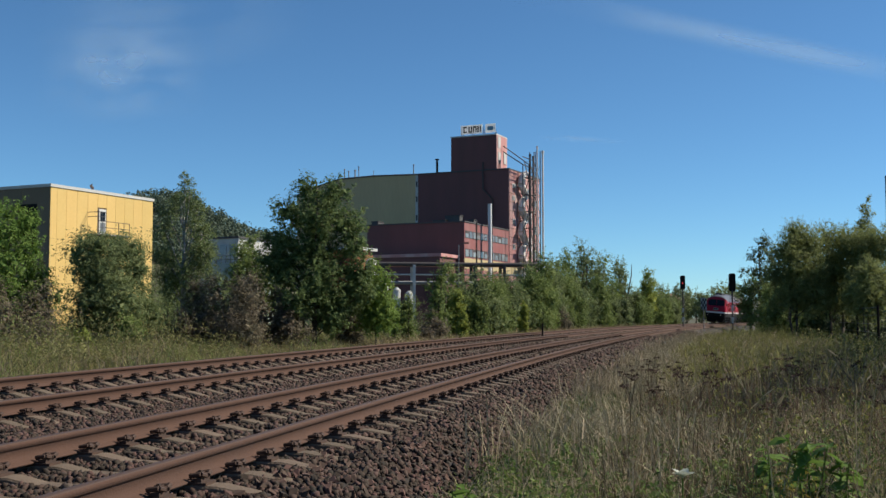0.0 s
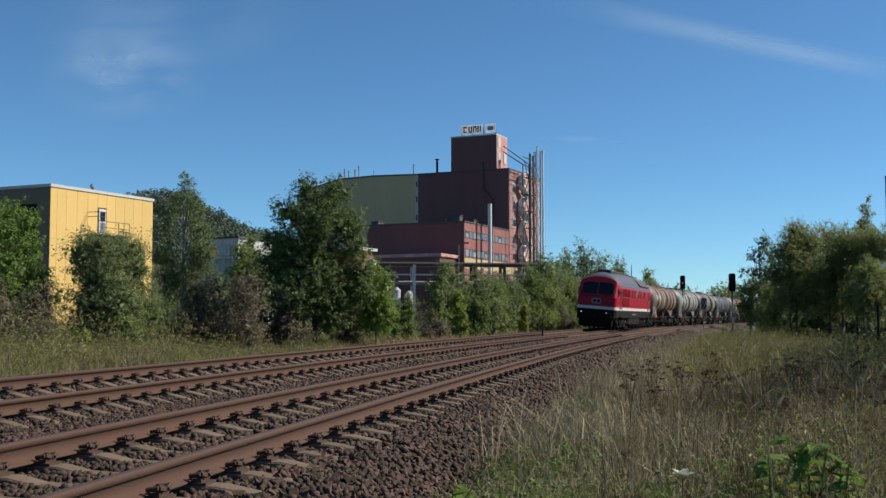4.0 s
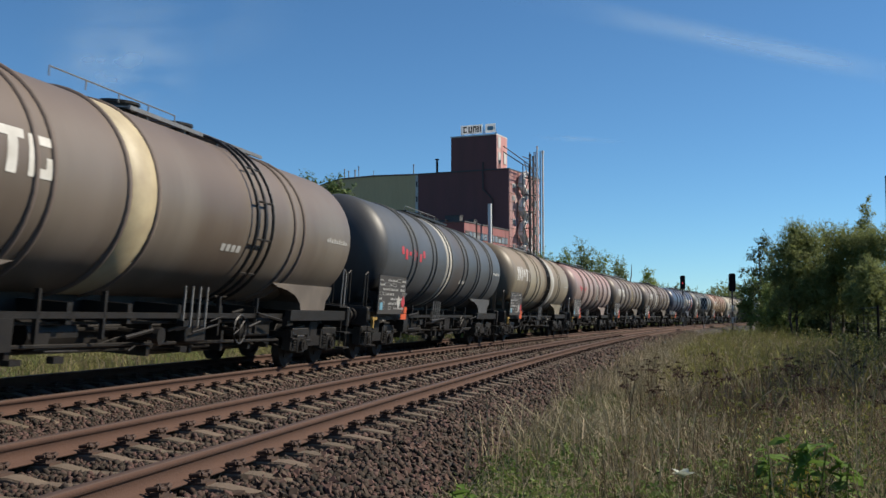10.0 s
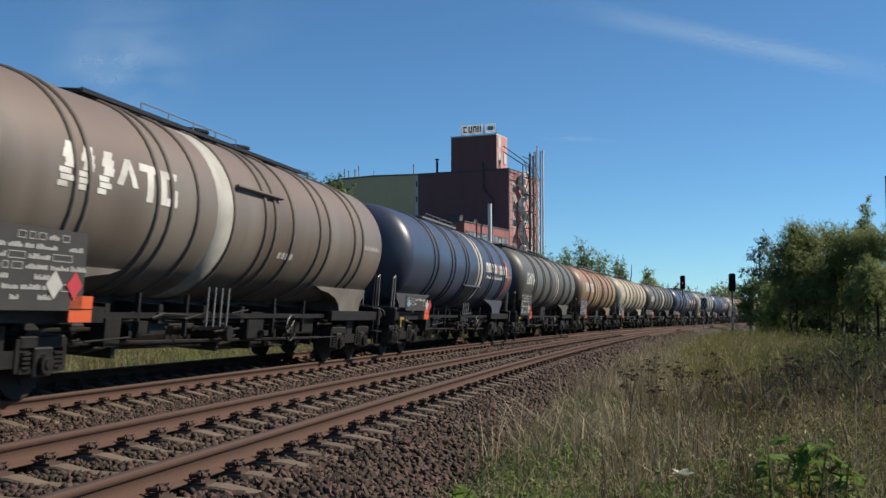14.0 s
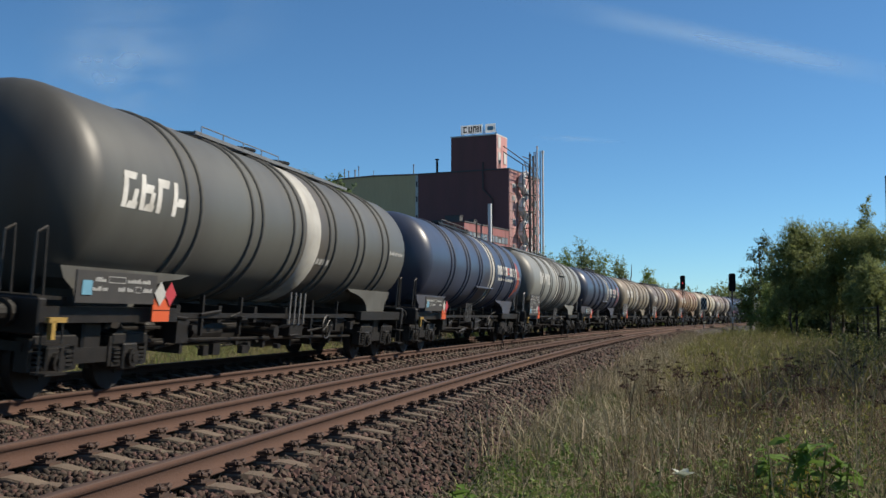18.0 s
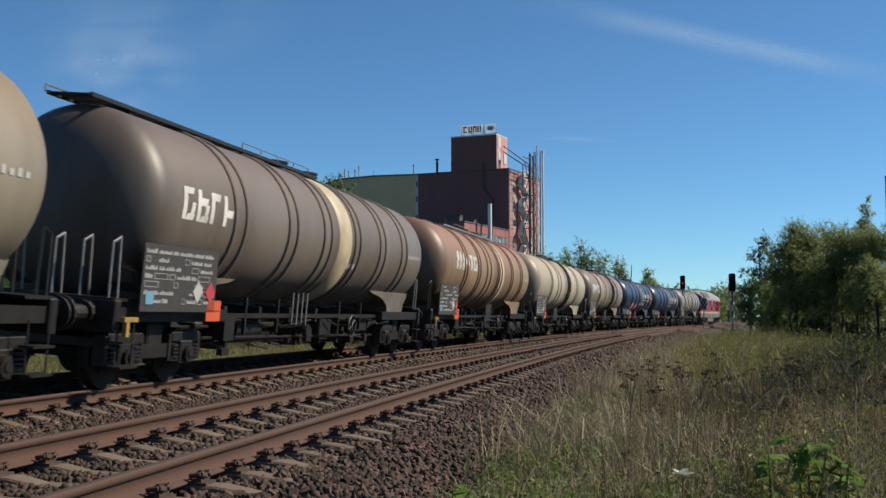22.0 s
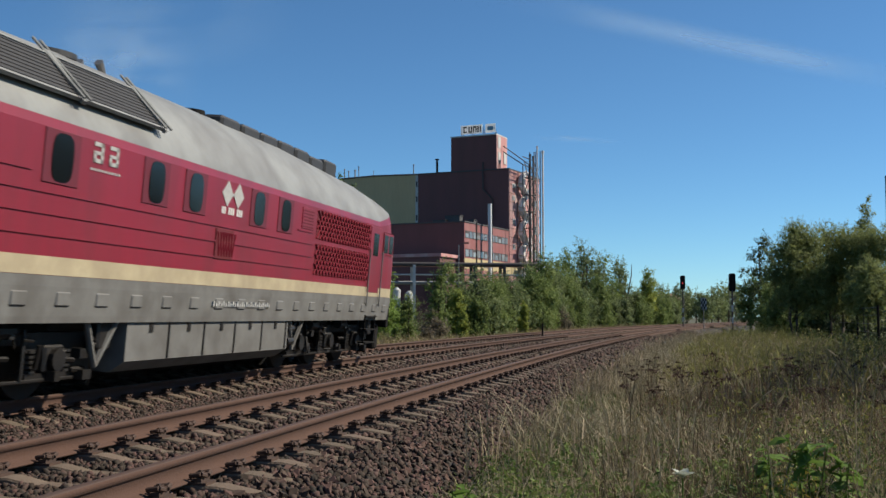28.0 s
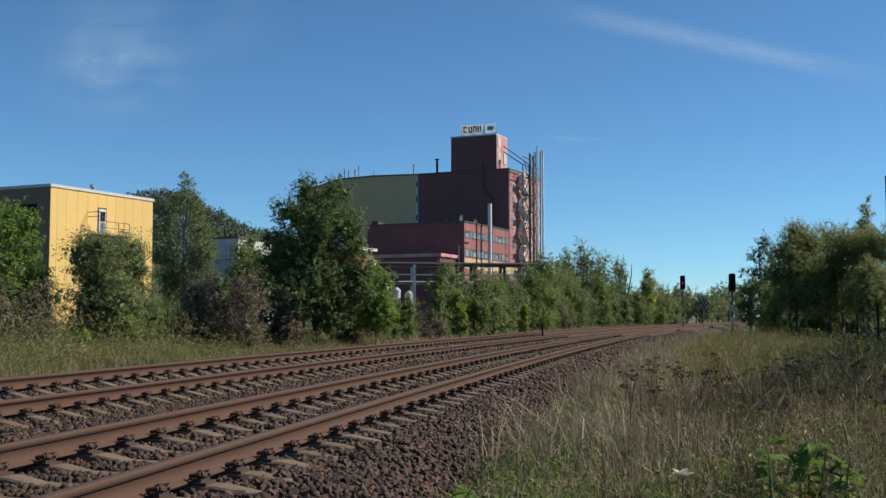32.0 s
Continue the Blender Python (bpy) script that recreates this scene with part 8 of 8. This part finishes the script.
def herb_clumps():
    """Low clumps of soft green leaves between the grass: uncountable."""
    rng = np.random.default_rng(83)
    for name, label, material, n, sr, ur, hr, size in (("nettle_clumps", "low clumps of soft green nettles", L["nettle"], 120, (5.2, 10.5), (-5.6, -2.5), (0.16, 0.36), 0.020),
                                                       ("side_clumps", "yellowish green herb clumps among weeds", L["yellowish"], 90, (8.0, 20.0), (-9.5, -4.5), (0.35, 0.8), 0.018)):
        s, u = sr[0] + (sr[1] - sr[0]) * rng.uniform(0, 1, n) ** 1.3, rng.uniform(*ur, n)
        p = on_line(s, u)
        p[:, 2] = soil(p[:, 0], p[:, 1])
        h = rng.uniform(*hr, n)
        m = 95
        c = np.repeat(p, m, 0)
        f = rng.uniform(0.08, 1, n * m)
        stem = np.repeat(rng.normal(size=(n * 6, 2)) * 0.085, m // 6 + 1, 0)[:n * m]
        c[:, :2] += stem * (0.5 + f[:, None]) + rng.normal(size=(n * m, 2)) * 0.028
        c[:, 2] += np.repeat(h, m) * f
        ob = part(name, quads(name, leaf_quads(rng, c, size * 1.35, 0.36, 0.5), material), None)
        tagged(ob, label, "weeds", kind="stuff")


herb_clumps()


def tussocks():
    """Pale dry tufts and dead dark stalks that stand in loose patches: uncountable."""
    rng = np.random.default_rng(131)
    for name, label, material, n, sr, ur, hr, wide, m in (("straw_tufts", "pale dry grass tufts", L["plume"], 260, (5.0, 16.0), (-7.5, -2.6), (0.35, 0.75), 0.0050, 26),
                                                          ("dead_stalks", "dark dead weed stalks", L["weed"], 300, (6.0, 20.0), (-9.0, -3.4), (0.5, 0.95), 0.0055, 20)):
        s, u = sr[0] + (sr[1] - sr[0]) * rng.uniform(0, 1, n) ** 1.2, rng.uniform(*ur, n)
        p = on_line(s, u)
        p[:, 2] = soil(p[:, 0], p[:, 1])
        tall = rng.uniform(*hr, n) * rise(s, u)
        foot = np.repeat(p, m, 0)
        foot[:, :2] += rng.normal(size=(n * m, 2)) * 0.07
        h = np.repeat(tall, m) * rng.uniform(0.5, 1.1, n * m)
        a = rng.uniform(0, math.tau, n * m)
        lean = np.stack([np.cos(a), np.sin(a)], -1) * (h * rng.uniform(0.05, 0.55, n * m))[:, None]
        b = rng.uniform(0, math.tau, n * m)
        side = np.stack([np.cos(b), np.sin(b), 0 * b], -1) * wide * 0.5
        mid, tip = foot.copy(), foot.copy()
        mid[:, :2] += lean * 0.35
        mid[:, 2] += h * 0.6
        tip[:, :2] += lean
        tip[:, 2] += h
        low = np.stack([foot - side, foot + side, mid + side * 0.8, mid - side * 0.8], 1)
        high = np.stack([mid - side * 0.8, mid + side * 0.8, tip + side * 0.3, tip - side * 0.3], 1)
        ob = part(name, quads(name, np.concatenate([low, high]), material), None)
        tagged(ob, label, "weeds", kind="stuff")


tussocks()


def pale_flower():
    x, y = 1.36, 6.15
    f = thing("pale_flower", "single pale flower on a thin green stem", "flower", m=pose(x, y, float(soil(np.array(x), np.array(y)))))
    bm = bm_()
    rod(bm, (0, 0, -0.05), (0.01, 0, 0.55), 0.005, 6)
    part("stem", bm, L["broad"], f)
    pm = mat("pale_petal", (0.62, 0.66, 0.55), 0.6, translucent=0.3)
    me = raw("petal", *leaf_shape(0.075, 0.35), pm, True)
    for k in range(7):
        pt = part("petal", me, None, f)
        pt.matrix_basis = pose(0.01, 0, 0.55, 0, -38 - 14 * (k % 2), 51.4 * k)


pale_flower()


# ---- loose ballast stones ----
def stones():
    rng = np.random.default_rng(5)
    cube = np.array([(-1, -1, -1), (1, -1, -1), (1, 1, -1), (-1, 1, -1), (-1, -1, 1), (1, -1, 1), (1, 1, 1), (-1, 1, 1)], float)
    faces = np.array([(0, 3, 2, 1), (4, 5, 6, 7), (0, 1, 5, 4), (1, 2, 6, 5), (2, 3, 7, 6), (3, 0, 4, 7)])
    vv, ff = [], []
    base = 0
    for s0, s1, dens, r in ((3.5, 9, 540, 0.0215), (9, 16, 350, 0.0235), (16, 28, 135, 0.030), (28, 50, 42, 0.044), (50, 90, 11, 0.065)):
        n = int((s1 - s0) * (SPACING + 5.0) * dens)
        s = rng.uniform(s0, s1, n)
        u = rng.uniform(-2.6, SPACING + 2.4, n)
        keep = ~((u > 2.2) & (s < 9))
        for mid, first in ((0.0, 6.12 - 4.8), (SPACING, 1.5)):
            gap = np.abs((s - first + 0.3) % 0.6 - 0.3)
            keep &= ~((gap < 0.10) & (np.abs(u - mid) < 1.33))
        s, u = s[keep], u[keep]
        n = len(s)
        p = on_line(s, u, 0.0)
        p[:, 2] = bed_z(u) + rng.uniform(-0.008, 0.024, n)
        sc = r * rng.uniform(0.55, 1.35, (n, 1, 3))
        sh = cube[None] * sc * rng.uniform(0.55, 1.1, (n, 8, 1))
        a = rng.normal(size=(n, 4))
        a /= np.linalg.norm(a, axis=1, keepdims=True)
        w, x, y, z = a.T
        rot = np.stack([1 - 2 * (y * y + z * z), 2 * (x * y - z * w), 2 * (x * z + y * w), 2 * (x * y + z * w), 1 - 2 * (x * x + z * z), 2 * (y * z - x * w),
                        2 * (x * z - y * w), 2 * (y * z + x * w), 1 - 2 * (x * x + y * y)], -1).reshape(n, 3, 3)
        v = np.einsum("nij,nkj->nki", rot, sh) + p[:, None]
        vv.append(v.reshape(-1, 3))
        ff.append((np.arange(n)[:, None, None] * 8 + faces[None] + base).reshape(-1, 4))
        base += n * 8
    ob = part("ballast_stones", tris_mesh("ballast_stones", np.concatenate(vv), np.concatenate(ff), M["stone"]), None, bed and None)
    tagged(ob, "layer of loose reddish brown and grey ballast stones", "ballast", kind="stuff")
    # the nearest stones of the shoulder, one by one
    kinds = []
    for k in range(6):
        b = cube * rng.uniform(0.5, 1.1, (8, 1)) * np.array([1.0, 0.8, 0.65]) * 0.036
        kinds.append(raw("stone", b, [tuple(f) for f in faces], M["one_stone"]))
    rs = random.Random(3)
    for k in range(280):
        s, u = rs.uniform(6.2, 11.5), rs.uniform(-2.3, -0.95)
        p = on_line(np.array(s), u, float(bed_z(np.array(u))) + 0.02)
        st = part("stone", kinds[k % 6], None, bed)
        st.matrix_basis = pose(*p, rs.uniform(0, 360), rs.uniform(0, 360), rs.uniform(0, 360))


stones()


# ---- thin high clouds ----
def cloud_mat(name, alpha, scale, stretch):
    m = bpy.data.materials.new(name)
    m.use_nodes = True
    n, l = m.node_tree.nodes, m.node_tree.links
    n.remove(n["Principled BSDF"])
    co = n.new("ShaderNodeTexCoord")
    mp = n.new("ShaderNodeMapping")
    mp.inputs["Scale"].default_value = stretch
    l.new(co.outputs["Generated"], mp.inputs[0])
    ns = n.new("ShaderNodeTexNoise")
    ns.inputs["Scale"].default_value, ns.inputs["Detail"].default_value, ns.inputs["Roughness"].default_value = scale, 2.0, 0.42
    l.new(mp.outputs[0], ns.inputs["Vector"])
    sep = n.new("ShaderNodeSeparateXYZ")
    l.new(co.outputs["Generated"], sep.inputs[0])
    fac = None
    for ax in (0, 2):
        a = n.new("ShaderNodeMath")
        a.operation = "SUBTRACT"
        l.new(sep.outputs[ax], a.inputs[0])
        a.inputs[1].default_value = 0.5
        b = n.new("ShaderNodeMath")
        b.operation = "ABSOLUTE"
        l.new(a.outputs[0], b.inputs[0])
        c = n.new("ShaderNodeMapRange")
        c.interpolation_type = "SMOOTHSTEP"
        c.inputs["From Min"].default_value, c.inputs["From Max"].default_value = 0.5, 0.02
        l.new(b.outputs[0], c.inputs["Value"])
        if fac is None:
            fac = c.outputs[0]
        else:
            d = n.new("ShaderNodeMath")
            d.operation = "MULTIPLY"
            l.new(fac, d.inputs[0])
            l.new(c.outputs[0], d.inputs[1])
            fac = d.outputs[0]
    r = n.new("ShaderNodeMapRange")
    r.inputs["From Min"].default_value, r.inputs["From Max"].default_value, r.inputs["To Max"].default_value = 0.38, 0.75, alpha
    l.new(ns.outputs["Fac"], r.inputs["Value"])
    e = n.new("ShaderNodeMath")
    e.operation = "MULTIPLY"
    l.new(fac, e.inputs[0])
    l.new(r.outputs[0], e.inputs[1])
    tr, di, mx = n.new("ShaderNodeBsdfTransparent"), n.new("ShaderNodeBsdfTranslucent"), n.new("ShaderNodeMixShader")
    df = n.new("ShaderNodeBsdfDiffuse")
    ad = n.new("ShaderNodeAddShader")
    l.new(di.outputs[0], ad.inputs[0])
    l.new(df.outputs[0], ad.inputs[1])
    l.new(e.outputs[0], mx.inputs[0])
    l.new(tr.outputs[0], mx.inputs[1])
    l.new(ad.outputs[0], mx.inputs[2])
    l.new(mx.outputs[0], n["Material Output"].inputs["Surface"])
    return m


DRIFTERS = []


def cloud(name, label, x, z, w, h, roll, material, drift):
    bm = bm_()
    bx(bm, -w / 2, w / 2, -2, 2, -h / 2, h / 2)
    ob = part(name, bm, material, None)
    tagged(ob, label, "cloud")
    ob.matrix_basis = pose(x, 4200, z, 0, roll, 0)
    DRIFTERS.append((ob, x, z, roll, drift))


cloud("contrail", "long thin white contrail across blue sky", 1090, 1116, 2300, 135, 11.8, cloud_mat("contrail_vapour", 0.30, 2.0, (1.2, 1, 0.3)), -170)
cloud("wispy_cloud", "faint wisp of high cloud", -1309, 985, 760, 460, 0, cloud_mat("wisp_vapour", 0.30, 2.9, (1.3, 1, 1.5)), -40)
cloud("high_haze", "faint veil of high cloud", -1130, 1180, 1200, 460, -6, cloud_mat("haze_vapour", 0.22, 2.2, (1.0, 1, 1.0)), -60)
cloud("thin_cloud_streak", "faint thin cloud streak", 540, 707, 420, 34, 3.8, cloud_mat("streak_vapour", 0.16, 4.0, (2.0, 1, 0.6)), -30)


# ---- movement ----
def gone(t):
    return V0 * t + ACC * t * t / 2


def vehicle_pose(mid, pivot, turned, t):
    s = mid - gone(t)
    a, b = track_pose(s - pivot, "far"), track_pose(s + pivot, "far")
    ax = (b.translation - a.translation).normalized()
    ay = (a.col[1].to_3d() + b.col[1].to_3d()).normalized()
    az = ax.cross(ay).normalized()
    ay = az.cross(ax)
    m = Matrix((ax, ay, az)).transposed().to_4x4()
    m.translation = (a.translation + b.translation) / 2
    return m @ pose(0, 0, 0, 0, 0, 180) if turned else m


def time_at(mid, s):
    """When the middle of a vehicle stands s metres along the line."""
    d = mid - s
    return (-V0 + math.sqrt(max(0.0, V0 * V0 + 2 * ACC * d))) / ACC


def motions():
    for ob, mid, pivot, turned in MOVERS:
        walk(ob, [(k * 0.5, vehicle_pose(mid, pivot, turned, k * 0.5)) for k in range(65)])
    for ob, mid, x, a, radius, sense in WHEELS:
        t0, t1 = time_at(mid, 48.0), time_at(mid, -12.0)
        f0, f1 = max(0, int(t0 * FPS)), min(int(32 * FPS), int(t1 * FPS))
        if f1 <= f0:
            f0, f1 = 0, 1
        times = sorted({0, int(32 * FPS), *range(f0, f1 + 1)})
        g0 = gone(f0 / FPS)
        rows = []
        for k in times:
            turn = -math.degrees((gone(min(max(k, f0), f1) / FPS) - g0) / radius) * sense
            rows.append((k / FPS, pose(a, 0, radius, 0, turn, 0)))
        walk(ob, rows)
    for ob, x, z, roll, drift in DRIFTERS:
        walk(ob, [(0.0, pose(x - drift / 2, 4200, z, 0, roll, 0)), (32.0, pose(x + drift / 2, 4200, z, 0, roll, 0))])


motions()
